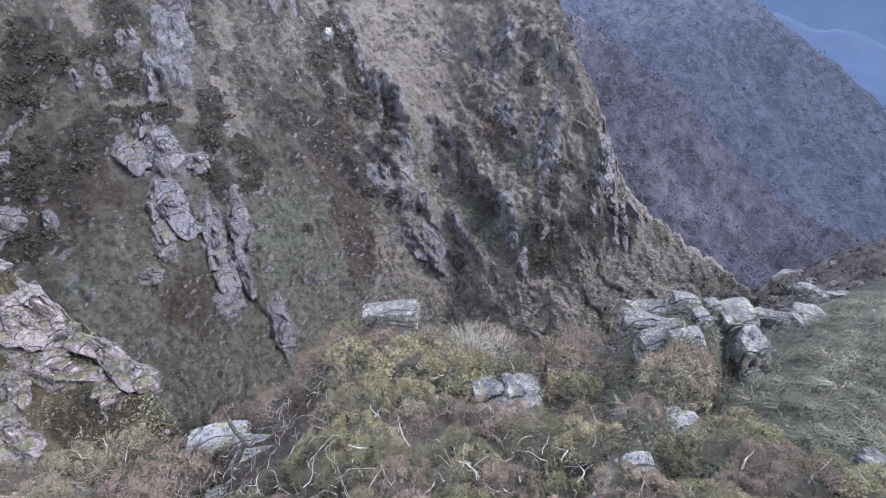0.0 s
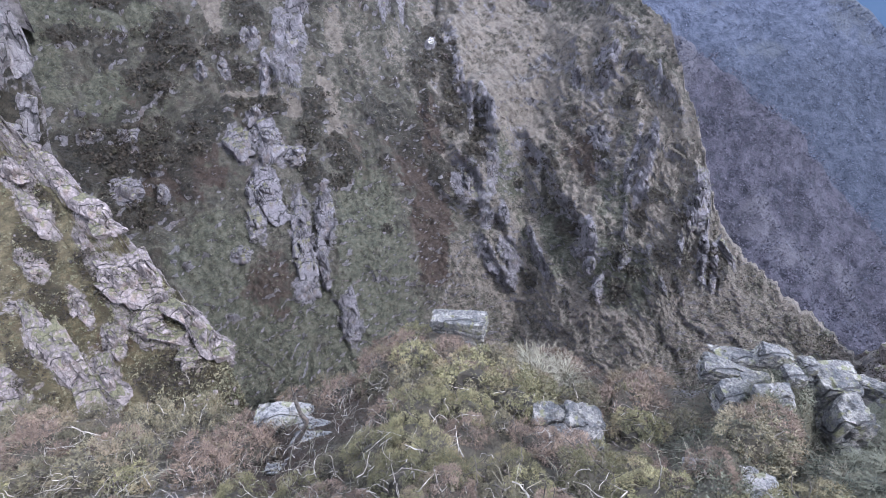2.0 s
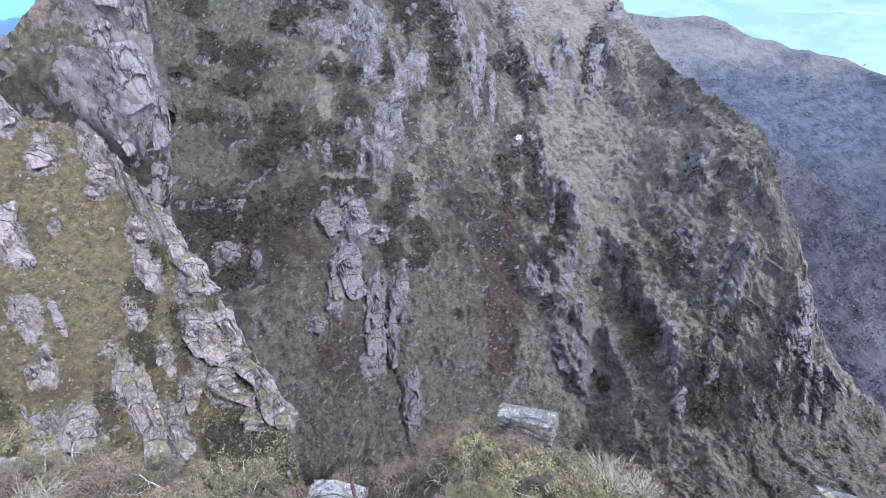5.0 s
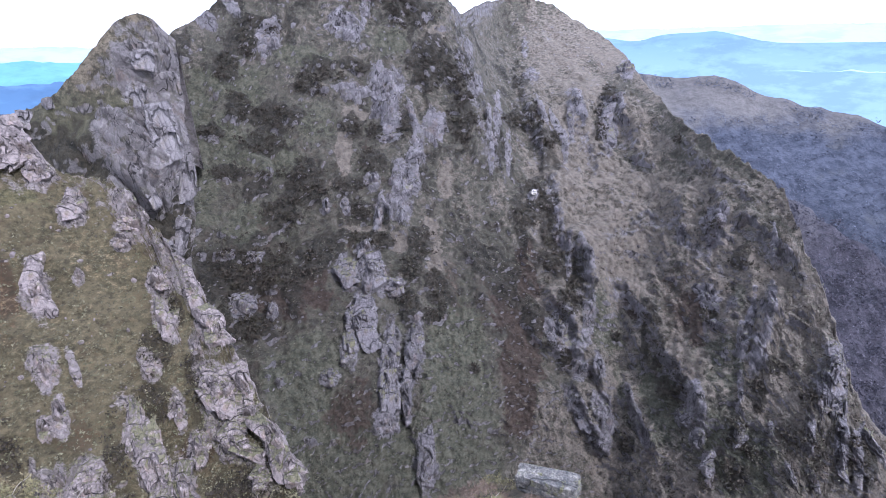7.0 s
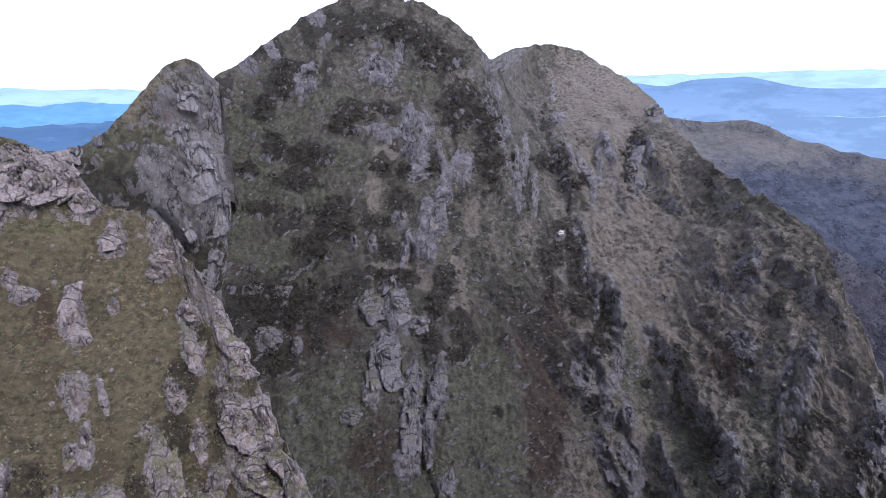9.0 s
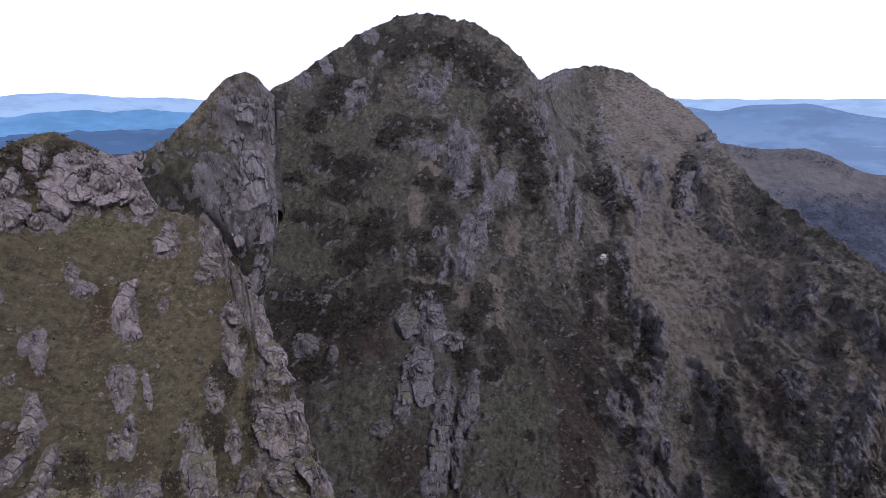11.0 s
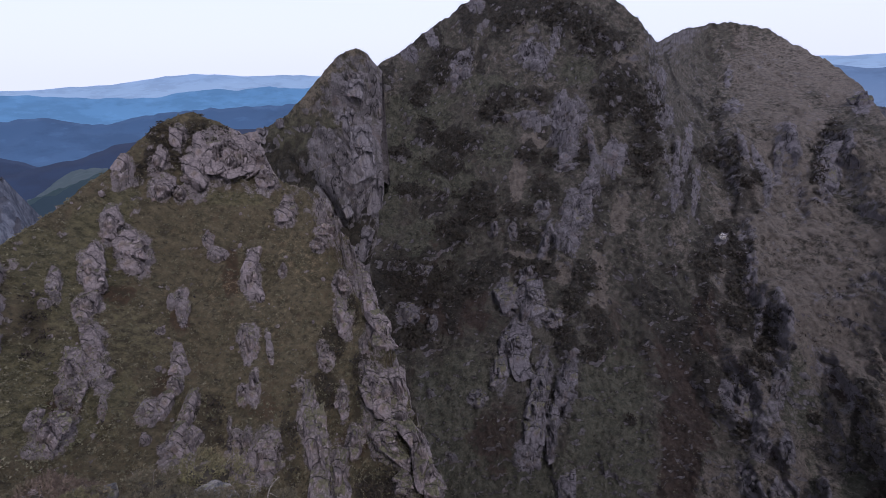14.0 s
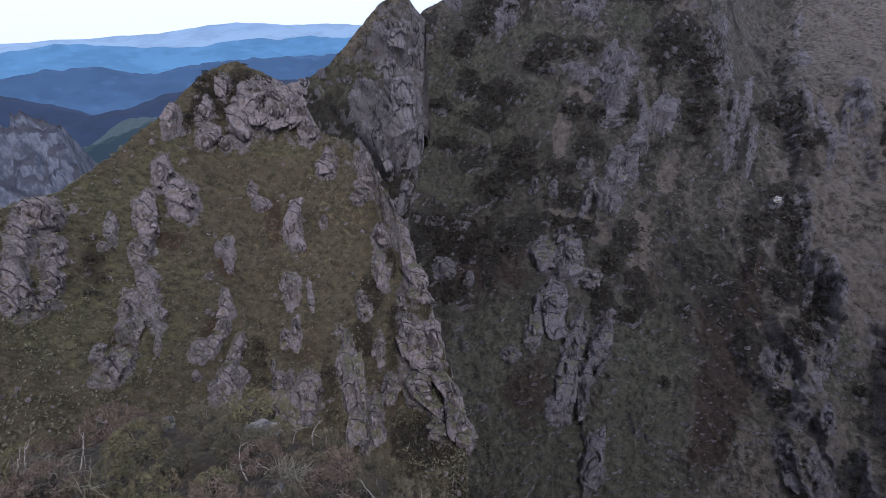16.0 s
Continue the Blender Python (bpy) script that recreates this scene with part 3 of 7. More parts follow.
MOUNTAIN.cover("rock", -7.9, -30.6, 1.71, 3.02, 6)
MOUNTAIN.cover("rock", -9.7, -33.6, 1.08, 1.88, 7)
MOUNTAIN.cover("rock", -4.8, -36.5, 1.23, 5.32, 5)
MOUNTAIN.cover("rock", -1.2, -34.3, 1.04, 3.27, 3)
MOUNTAIN.cover("rock", -6.2, -41.2, 1.33, 1.71, 6)
MOUNTAIN.cover("rock", -2.7, -39.1, 0.61, 3.13, 4)
MOUNTAIN.cover("rock", -12.7, -36.1, 0.98, 0.91, 8)
MOUNTAIN.cover("rock", 16.7, -20.6, 0.34, 2.07, -4)
MOUNTAIN.cover("rock", 17.4, -21.2, 0.27, 1.93, -4)
MOUNTAIN.cover("rock", 18.3, -23.7, 0.33, 2.06, -4)
MOUNTAIN.cover("rock", 20.6, -24.1, 0.39, 2.38, -25)
MOUNTAIN.cover("rock", 21.3, -31.2, 0.58, 3.60, 3)
MOUNTAIN.cover("rock", 17.9, -32.1, 1.52, 2.15, -4)
MOUNTAIN.cover("rock", 20.6, -34.6, 0.77, 1.24, -5)
MOUNTAIN.cover("rock", 21.1, -36.0, 0.83, 0.97, -5)
MOUNTAIN.cover("rock", 23.2, -35.7, 0.69, 1.54, -6)
MOUNTAIN.cover("rock", 21.2, -39.8, 0.82, 2.38, -31)
MOUNTAIN.cover("rock", 24.1, -39.3, 0.99, 2.35, -22)
MOUNTAIN.cover("rock", 24.2, -42.3, 1.10, 1.44, -37)
MOUNTAIN.cover("rock", 27.9, -38.4, 0.42, 2.44, -23)
MOUNTAIN.cover("rock", 29.3, -40.3, 0.41, 2.02, -24)
MOUNTAIN.cover("rock", 33.3, -35.5, 0.73, 0.66, -10)
MOUNTAIN.cover("rock", 35.2, -36.7, 0.71, 1.99, -21)
MOUNTAIN.cover("rock", 34.2, -38.1, 0.88, 1.05, -11)
MOUNTAIN.cover("rock", 34.1, -28.1, 0.28, 1.73, -10)
MOUNTAIN.cover("rock", 35.0, -28.7, 0.60, 0.55, -11)
MOUNTAIN.cover("rock", 38.4, -28.2, 0.36, 2.97, -4)
MOUNTAIN.cover("rock", 38.0, -30.0, 0.31, 1.78, -12)
MOUNTAIN.cover("rock", 39.9, -27.0, 0.40, 3.81, -4)
MOUNTAIN.cover("rock", 39.7, -30.4, 0.70, 2.33, -0)
MOUNTAIN.cover("rock", 39.0, -33.9, 0.26, 1.44, -12)
MOUNTAIN.cover("rock", 33.1, -19.0, 0.99, 1.74, -10)
MOUNTAIN.cover("rock", 33.7, -17.3, 0.48, 0.92, -10)
MOUNTAIN.cover("rock", 30.2, -20.6, 0.40, 1.02, -9)
MOUNTAIN.cover("rock", 38.8, -19.8, 0.25, 1.77, -12)
MOUNTAIN.cover("rock", 34.0, -26.1, 0.83, 1.49, -40)
MOUNTAIN.cover("rock", 46.4, -29.8, 0.79, 2.91, -10)
MOUNTAIN.cover("rock", 47.4, -32.5, 0.78, 1.26, -15)
MOUNTAIN.cover("rock", 46.1, -32.0, 0.40, 2.15, -15)
MOUNTAIN.cover("rock", 48.0, -32.1, 0.25, 2.63, -15)
MOUNTAIN.cover("rock", 50.8, -34.2, 0.36, 2.00, -51)
MOUNTAIN.cover("rock", 48.9, -35.5, 0.43, 3.30, -16)
MOUNTAIN.cover("rock", 50.4, -35.8, 0.33, 2.97, -16)
MOUNTAIN.cover("rock", 46.2, -35.6, 0.32, 1.58, -15)
MOUNTAIN.cover("rock", 40.0, -37.9, 0.35, 1.66, -13)
MOUNTAIN.cover("rock", 42.8, -36.7, 0.43, 0.81, -14)
MOUNTAIN.cover("rock", 37.8, -41.9, 0.58, 1.53, -12)
MOUNTAIN.cover("rock", 45.7, -39.5, 0.28, 1.03, -35)
MOUNTAIN.cover("rock", 47.7, -39.1, 0.27, 1.26, -41)
MOUNTAIN.cover("rock", 35.8, -39.5, 0.59, 1.08, -11)
MOUNTAIN.cover("rock", 7.3, -6.0, 0.54, 1.16, 0)
MOUNTAIN.cover("rock", 6.4, -2.5, 0.46, 0.87, 0)
MOUNTAIN.cover("rock", 9.5, -9.0, 0.41, 2.64, -1)
MOUNTAIN.cover("rock", 8.6, -9.9, 0.27, 2.00, -0)
MOUNTAIN.cover("rock", 10.8, -12.4, 0.34, 2.57, -1)
MOUNTAIN.cover("rock", 8.9, -13.3, 0.41, 1.71, -1)
MOUNTAIN.cover("rock", 12.3, -1.8, 0.32, 0.85, -2)
MOUNTAIN.cover("rock", 13.0, -4.6, 0.78, 0.81, -2)
MOUNTAIN.cover("rock", 14.4, -8.7, 0.40, 1.63, -23)
MOUNTAIN.cover("rock", 16.0, -9.9, 0.39, 2.23, -28)
MOUNTAIN.cover("rock", 17.5, -9.3, 0.32, 2.46, -9)
MOUNTAIN.cover("rock", 17.1, -12.3, 0.33, 1.86, -4)
MOUNTAIN.cover("rock", 18.2, -7.5, 0.45, 1.78, -24)
MOUNTAIN.cover("rock", 21.3, -9.5, 0.87, 2.68, -6)
MOUNTAIN.cover("rock", 22.7, -3.9, 0.83, 1.02, -6)
MOUNTAIN.cover("rock", 22.2, -7.5, 0.61, 1.12, -6)
MOUNTAIN.cover("rock", -0.6, -45.9, 1.17, 3.01, 3)
MOUNTAIN.cover("rock", 13.9, -17.2, 0.48, 0.55, -3)
MOUNTAIN.cover("rock", -12.3, 6.0, 1.47, 0.69, 56)
MOUNTAIN.cover("rock", -17.1, 3.2, 1.32, 0.53, 62)
MOUNTAIN.cover("rock", -20.0, 1.8, 0.82, 0.41, 58)
MOUNTAIN.cover("rock", -19.2, -35.2, 0.38, 0.40, 29)
MOUNTAIN.cover("rock", -16.7, -41.9, 0.63, 0.36, 28)
MOUNTAIN.cover("heather", -14.4, 1.3, 2.39, 0.67, 9)
MOUNTAIN.cover("heather", -16.5, -0.2, 1.47, 1.25, 10)
MOUNTAIN.cover("heather", -18.5, -2.4, 1.46, 1.28, 10, 0.7)
MOUNTAIN.cover("heather", -9.2, -3.4, 1.74, 0.95, 7)
MOUNTAIN.cover("heather", -6.0, -3.2, 1.77, 0.62, 6)
MOUNTAIN.cover("heather", -10.8, -4.6, 1.38, 1.36, 7)
MOUNTAIN.cover("heather", -14.4, -7.4, 2.83, 1.09, 9)
MOUNTAIN.cover("heather", -18.1, -6.2, 1.18, 1.34, 10)
MOUNTAIN.cover("heather", -21.2, -8.5, 1.15, 0.95, 11)
MOUNTAIN.cover("heather", -19.9, -12.6, 2.07, 0.87, 11)
MOUNTAIN.cover("heather", -16.6, -13.6, 0.68, 0.66, 9)
MOUNTAIN.cover("heather", 0.0, 1.8, 2.79, 1.43, 3)
MOUNTAIN.cover("heather", 2.2, -3.2, 2.06, 2.50, 2)
MOUNTAIN.cover("heather", -12.5, -15.0, 2.62, 2.32, 8)
MOUNTAIN.cover("heather", -15.4, -17.4, 1.99, 1.71, 9)
MOUNTAIN.cover("heather", -16.5, -10.1, 2.24, 1.16, 9, 0.6)
MOUNTAIN.cover("heather", -4.7, -13.1, 1.37, 1.36, 5)
MOUNTAIN.cover("heather", -7.5, -15.4, 1.73, 0.81, 6)
MOUNTAIN.cover("heather", -6.5, -18.3, 1.38, 1.26, 6)
MOUNTAIN.cover("heather", -6.8, -21.2, 2.39, 0.57, 6)
MOUNTAIN.cover("heather", -4.7, -22.1, 1.40, 1.02, 5)
MOUNTAIN.cover("heather", -12.3, -22.5, 1.45, 0.81, 8)
MOUNTAIN.cover("heather", -13.3, -24.3, 0.96, 0.56, 8)
MOUNTAIN.cover("heather", 0.3, -22.3, 1.41, 1.80, 3)
MOUNTAIN.cover("heather", -0.9, -25.5, 1.28, 1.28, 3)
MOUNTAIN.cover("heather", 1.9, -26.9, 1.41, 1.41, 2)
MOUNTAIN.cover("heather", -20.2, -23.7, 3.81, 2.16, 11, 0.8)
MOUNTAIN.cover("heather", -22.0, -28.8, 3.75, 1.88, 11)
MOUNTAIN.cover("heather", -6.8, -9.0, 1.46, 1.02, 6)
MOUNTAIN.cover("heather", -4.4, -9.6, 1.11, 0.79, 5)
MOUNTAIN.cover("heather", -0.9, -9.6, 0.69, 1.21, 3)
MOUNTAIN.cover("heather", 2.5, -28.8, 1.54, 0.89, 2)
MOUNTAIN.cover("heather", 1.7, -30.7, 1.66, 0.89, 2)
MOUNTAIN.cover("heather", -1.9, -28.6, 1.15, 1.02, 4)
MOUNTAIN.cover("heather", 14.1, -16.0, 0.99, 0.93, -3)
MOUNTAIN.cover("heather", 15.2, -18.5, 1.60, 1.63, -3)
MOUNTAIN.cover("heather", 13.0, -19.5, 1.50, 1.52, -2)
MOUNTAIN.cover("heather", 16.1, -21.6, 1.11, 2.39, -3)
MOUNTAIN.cover("heather", 16.6, -24.7, 1.47, 1.76, -4)
MOUNTAIN.cover("heather", 19.4, -25.8, 1.20, 2.98, -5)
MOUNTAIN.cover("heather", 19.0, -28.9, 1.44, 1.48, -4)
# dark band of shade under an overhang, painted as heather cover
MOUNTAIN.cover("heather", 16.9, -33.6, 1.33, 0.43, -4)
MOUNTAIN.cover("heather", 18.9, -35.1, 0.77, 1.20, -5)
MOUNTAIN.cover("heather", 17.4, -30.9, 0.55, 0.43, -4)
MOUNTAIN.cover("heather", 28.2, -32.5, 0.38, 2.31, -8)
MOUNTAIN.cover("heather", 30.0, -33.3, 1.28, 0.40, -69)
MOUNTAIN.cover("heather", 28.3, -28.9, 0.60, 1.64, -43)
MOUNTAIN.cover("heather", 33.0, -35.6, 0.61, 0.88, -10)
MOUNTAIN.cover("heather", 30.0, -31.6, 0.48, 0.63, -9)
# shaded green turf, its shade painted as thin heather cover
MOUNTAIN.cover("heather", 31.5, -35.9, 1.25, 2.10, -9, 0.5)
MOUNTAIN.cover("heather", 34.4, -27.8, 0.75, 0.73, -10)
MOUNTAIN.cover("heather", 36.1, -21.7, 0.67, 1.33, 9)
MOUNTAIN.cover("heather", 33.0, -19.1, 1.00, 1.25, -10, 0.6)
MOUNTAIN.cover("heather", 41.5, -30.9, 1.06, 0.67, -13)
MOUNTAIN.cover("heather", 45.0, -32.7, 0.50, 0.64, -14)
MOUNTAIN.cover("heather", 45.3, -31.8, 0.37, 0.69, -14)
MOUNTAIN.cover("heather", 40.9, -33.9, 0.63, 1.95, -13, 0.6)
MOUNTAIN.cover("heather", 40.5, -41.5, 1.10, 1.36, -13)
MOUNTAIN.cover("heather", 41.5, -39.0, 0.81, 0.88, -13)
MOUNTAIN.cover("heather", 49.9, -35.6, 0.53, 2.50, -16, 0.6)
MOUNTAIN.cover("heather", 51.5, -36.3, 0.48, 1.68, -17)
MOUNTAIN.cover("heather", 37.7, -42.7, 0.67, 1.08, -12)
MOUNTAIN.cover("heather", 39.6, -38.4, 0.60, 1.31, -13)
MOUNTAIN.cover("heather", 5.7, -8.6, 1.74, 3.49, 1, 0.6)
MOUNTAIN.cover("heather", 5.2, -4.5, 1.71, 1.96, 1)
MOUNTAIN.cover("heather", 12.3, -9.0, 2.07, 1.08, -2)
MOUNTAIN.cover("heather", 15.2, -11.1, 1.45, 1.08, -3, 0.7)
MOUNTAIN.cover("heather", 11.9, -5.2, 0.84, 0.63, -2)
MOUNTAIN.cover("heather", 20.6, -9.8, 0.46, 2.57, -5)
MOUNTAIN.cover("heather", 21.3, -6.4, 0.84, 1.01, -6)
MOUNTAIN.cover("heather", 28.8, -9.6, 0.41, 0.28, -8)
MOUNTAIN.cover("heather", 28.4, -10.5, 0.36, 0.28, -8)
MOUNTAIN.cover("heather", 27.9, -42.3, 0.75, 1.07, -8)
MOUNTAIN.cover("heather", 24.8, -31.9, 0.45, 0.53, -7)
MOUNTAIN.cover("heather", 44.6, -36.3, 0.85, 1.46, -14, 0.4)
MOUNTAIN.cover("heather", 47.3, -36.7, 0.80, 1.87, -15, 0.5)
MOUNTAIN.cover("heather", 6.8, -36.7, 0.56, 0.43, 0)
MOUNTAIN.cover("heather", 8.0, -28.9, 0.57, 0.38, -0)
MOUNTAIN.cover("heather", -4.4, 4.9, 2.64, 1.19, 3)
MOUNTAIN.cover("heather", -9.0, 4.7, 1.73, 0.86, 5, 0.6)
MOUNTAIN.cover("heather", -0.9, 3.5, 1.79, 1.10, 2, 0.7)
MOUNTAIN.cover("bracken", 13.0, -35.6, 2.21, 7.17, -2, 1.3)
MOUNTAIN.cover("bracken", 12.1, -29.7, 2.13, 4.15, -2, 1.3)
MOUNTAIN.cover("bracken", 13.2, -24.9, 1.63, 2.54, -2, 0.7)
MOUNTAIN.cover("bracken", 32.7, -28.1, 1.38, 2.84, -10)
MOUNTAIN.cover("bracken", 30.1, -25.1, 2.12, 1.63, -9, 0.5)
MOUNTAIN.cover("bracken", 26.3, -28.7, 0.73, 1.78, -42)
MOUNTAIN.cover("bracken", 8.3, -28.9, 1.53, 2.54, -0, 0.4)
MOUNTAIN.cover("bracken", -7.7, -40.4, 1.08, 1.62, 6, 0.5)
MOUNTAIN.cover("bracken", -10.5, -38.2, 2.28, 1.64, 7, 0.4)
MOUNTAIN.cover("bracken", -20.6, -25.5, 2.80, 1.79, 11, 0.5)
MOUNTAIN.cover("green", -21.9, -6.5, 1.27, 4.36, 11)
MOUNTAIN.cover("green", -22.8, -13.7, 1.31, 3.44, 12)
MOUNTAIN.cover("green", -20.0, -19.5, 2.45, 2.03, 10, 0.8)
MOUNTAIN.cover("green", 2.9, -36.9, 2.75, 5.47, 2)
MOUNTAIN.cover("green", 7.6, -40.5, 2.32, 4.69, -0, 0.7)
MOUNTAIN.cover("green", 30.3, -36.7, 1.48, 3.21, -9)
MOUNTAIN.cover("green", 37.2, -38.8, 1.35, 1.95, -12, 0.8)
MOUNTAIN.cover("green", -3.6, -31.5, 0.82, 0.56, 4)
MOUNTAIN.cover("green", -14.2, -34.0, 3.56, 3.58, 9, 0.6)
MOUNTAIN.cover("green", -10.8, -2.2, 3.40, 0.99, 8, 0.7)
MOUNTAIN.cover("green", -1.9, -0.9, 2.36, 1.32, 4, 0.7)
MOUNTAIN.cover("green", 26.3, -37.0, 0.66, 2.84, -22, 0.6)
MOUNTAIN.cover("green", 36.9, -25.5, 0.66, 1.65, -11, 0.6)
# pale dry grass on the second summit, also painting in the haze over it
MOUNTAIN.cover("straw", 16.3, -0.8, 5.37, 3.75, -24, 0.5)
MOUNTAIN.cover("straw", 20.0, -5.3, 3.37, 2.80, -35, 0.35)
MOUNTAIN.cover("straw", -7.9, -11.7, 0.85, 2.44, 6)
MOUNTAIN.cover("straw", -9.3, -15.0, 0.86, 0.37, 7)
MOUNTAIN.cover("straw", -6.4, -8.0, 1.45, 0.83, 6)
MOUNTAIN.cover("straw", -5.7, -20.3, 3.03, 0.38, 5)
MOUNTAIN.cover("straw", -2.4, -22.2, 1.28, 1.15, 4)
MOUNTAIN.cover("straw", 1.4, -21.1, 1.29, 1.54, 2)
MOUNTAIN.cover("straw", 1.9, -24.9, 1.03, 2.44, 2, 0.7)
MOUNTAIN.cover("straw", 3.7, -15.4, 1.15, 2.15, 2, 0.6)
MOUNTAIN.cover("straw", 2.9, -0.5, 1.43, 0.88, 2, 0.6)
MOUNTAIN.cover("straw", 23.6, -22.6, 2.53, 0.30, -6)
MOUNTAIN.cover("straw", 23.2, -27.3, 1.62, 2.92, -6, 0.45)
MOUNTAIN.cover("straw", 26.9, -32.7, 0.61, 2.91, -18, 0.6)
MOUNTAIN.cover("straw", 33.7, -33.1, 0.61, 2.76, -35)
MOUNTAIN.cover("straw", 31.8, -31.2, 0.57, 1.70, -34, 0.8)
MOUNTAIN.cover("straw", 34.5, -24.3, 1.98, 0.62, -60, 0.8)
MOUNTAIN.cover("straw", 32.0, -23.0, 1.95, 0.52, -59, 0.6)
MOUNTAIN.cover("straw", 25.1, -36.6, 0.73, 2.18, -27, 0.6)
MOUNTAIN.cover("straw", 39.3, -22.2, 1.07, 1.50, -12, 0.6)
MOUNTAIN.cover("straw", 43.2, -24.4, 0.75, 2.47, -33, 0.5)
MOUNTAIN.cover("straw", 15.5, -29.2, 0.43, 2.12, -43, 0.6)
MOUNTAIN.cover("straw", 9.6, -17.4, 1.27, 2.53, -1, 0.4)
MOUNTAIN.cover("green", -17.7, -4.1, 3.19, 2.18, 10, 0.8)
MOUNTAIN.cover("green", -19.9, -10.0, 3.22, 3.42, 11, 0.7)
MOUNTAIN.cover("green", -15.6, -11.6, 3.42, 2.36, 9, 0.6)
MOUNTAIN.cover("green", -10.4, -8.5, 2.95, 2.36, 7, 0.5)
MOUNTAIN.cover("green", -18.5, -17.9, 3.95, 1.80, 10, 0.7)
MOUNTAIN.cover("green", -13.3, -40.4, 5.95, 3.35, 26, 0.8)


MOUNTAIN.cover("heather", -19.0, -22.5, 4.5, 2.6, 20, 0.7)
MOUNTAIN.cover("bracken", -17.5, -25.5, 5.5, 3.4, 20, 0.75)
MOUNTAIN.cover("bracken", 13.1, -26.5, 1.7, 3.2, 0, 1.0)
MOUNTAIN.cover("bracken", 13.3, -33.0, 2.4, 4.2, 0, 1.0)
MOUNTAIN.cover("bracken", 13.4, -39.5, 2.0, 4.0, -6, 1.0)
MOUNTAIN.cover("bracken", 31.5, -28.0, 2.2, 4.0, -20, 0.5)
MOUNTAIN.cover("green", 31.0, -37.5, 2.2, 4.5, -15, 0.8)
MOUNTAIN.cover("green", 23.5, -30.5, 1.6, 4.2, -14, 0.8)
MOUNTAIN.cover("green", 41.0, -40.0, 4.0, 3.5, 0, 0.7)
MOUNTAIN.cover("green", 37.0, -32.0, 2.0, 3.5, -10, 0.7)
MOUNTAIN.cover("green", -14.0, -46.0, 7.0, 7.0, 0, 0.9)
MOUNTAIN.cover("green", 0.0, -46.0, 7.0, 7.0, 0, 0.85)
MOUNTAIN.cover("green", 4.5, -34.0, 3.2, 6.5, 0, 0.8)
MOUNTAIN.cover("green", -18.0, -36.0, 3.2, 4.5, 10, 0.7)
MOUNTAIN.cover("bracken", -10.5, -40.0, 2.6, 3.4, 12, 0.6)
KNOLL.cover("heather", -44.0, -6.3, 2.2, 1.5, -30)
KNOLL.cover("heather", -41.6, -4.6, 1.8, 1.0, 0, 0.9)
KNOLL.cover("heather", -47.2, -8.0, 1.5, 0.9, -35, 0.9)
KNOLL.cover("green", -55.0, -17.0, 5.0, 4.0, 0, 0.8)
KNOLL.cover("green", -58.0, -26.0, 5.0, 6.0, 0, 0.8)
KNOLL.cover("green", -52.0, -12.5, 4.0, 2.2, -35, 0.8)


def hillside(name, slope, crest, b0, b1, nb, foot, ne, relief, material, back, label, ragged):
    """Builds a Slope as one mesh, from its foot up to its crest and down behind."""
    b = np.linspace(b0, b1, nb)
    top, low = crest(b) + ragged(b), foot(b)
    rows = np.concatenate([np.linspace(0, 1, ne)])
    e = low + (top - low) * rows[:, None]
    bb = np.broadcast_to(b, e.shape)
    d = slope.reach(bb, e)
    p = spot(bb, d, e)
    kinds = slope.masks(bb, e, p)
    p = relief(p, bb, e, top - e, kinds)
    tail = []
    a = np.radians(b)
    for out, fall in back:
        q = p[-1].copy()
        q[:, 0] += out * np.sin(a)
        q[:, 1] += out * np.cos(a)
        q[:, 2] -= fall
        tail.append(q)
    p = np.concatenate([p, np.array(tail)])
    lay = {k: np.concatenate([v, np.repeat(v[-1:], len(tail), 0)]) for k, v in layers_of(kinds).items()}
    ob = new(name, grid_mesh(name, p, lay))
    ob.data.materials.append(material)
    tagged(ob, label, "hill", kind="structure")
    return ob


SPURS = []


def spur(high, left, right, *way):
    """A sharp spur down the mountain face: metres proud, degrees that its broken side and its grassy side reach, and its way in bearings and elevations."""
    SPURS.append((high, left, right, way))


def spur_relief(b, e, wob):
    """How far the spurs stand out of the face, and where their broken sides are."""
    out, bare = np.zeros_like(b), np.zeros_like(b)
    for high, left, right, way in SPURS:
        best, side, along = np.full(b.shape, 99.0), np.zeros_like(b), np.zeros_like(b)
        for i, ((b0, e0), (b1, e1)) in enumerate(zip(way, way[1:])):
            k = math.cos(radians((e0 + e1) / 2))
            dx, dy = (b1 - b0) * k, e1 - e0
            x, y = (b - b0) * k, e - e0
            t = np.clip((x * dx + y * dy) / (dx * dx + dy * dy), 0, 1)
            d = np.hypot(x - t * dx, y - t * dy)
            near = d < best
            best, side, along = np.where(near, d, best), np.where(near, dx * y - dy * x, side), np.where(near, (i + t) / (len(way) - 1), along)
        d = np.where(side < 0, -best, best) + wob
        ends = step(0, 0.16, along) * (1 - step(0.75, 1.0, along))
        lit = (1 - step(0, right, d)) * (d >= 0)
        steep_side = (1 - step(-0.15 * left, left, -d)) * (d < 0)
        near = best < max(left, right) * 1.5
        out = np.maximum(out, high * ends * (lit + steep_side) * near)
        bare = np.maximum(bare, ends * near * (1 - step(left * 0.9, left * 1.5, -d)) * (d < 0.12))
    return out, bare


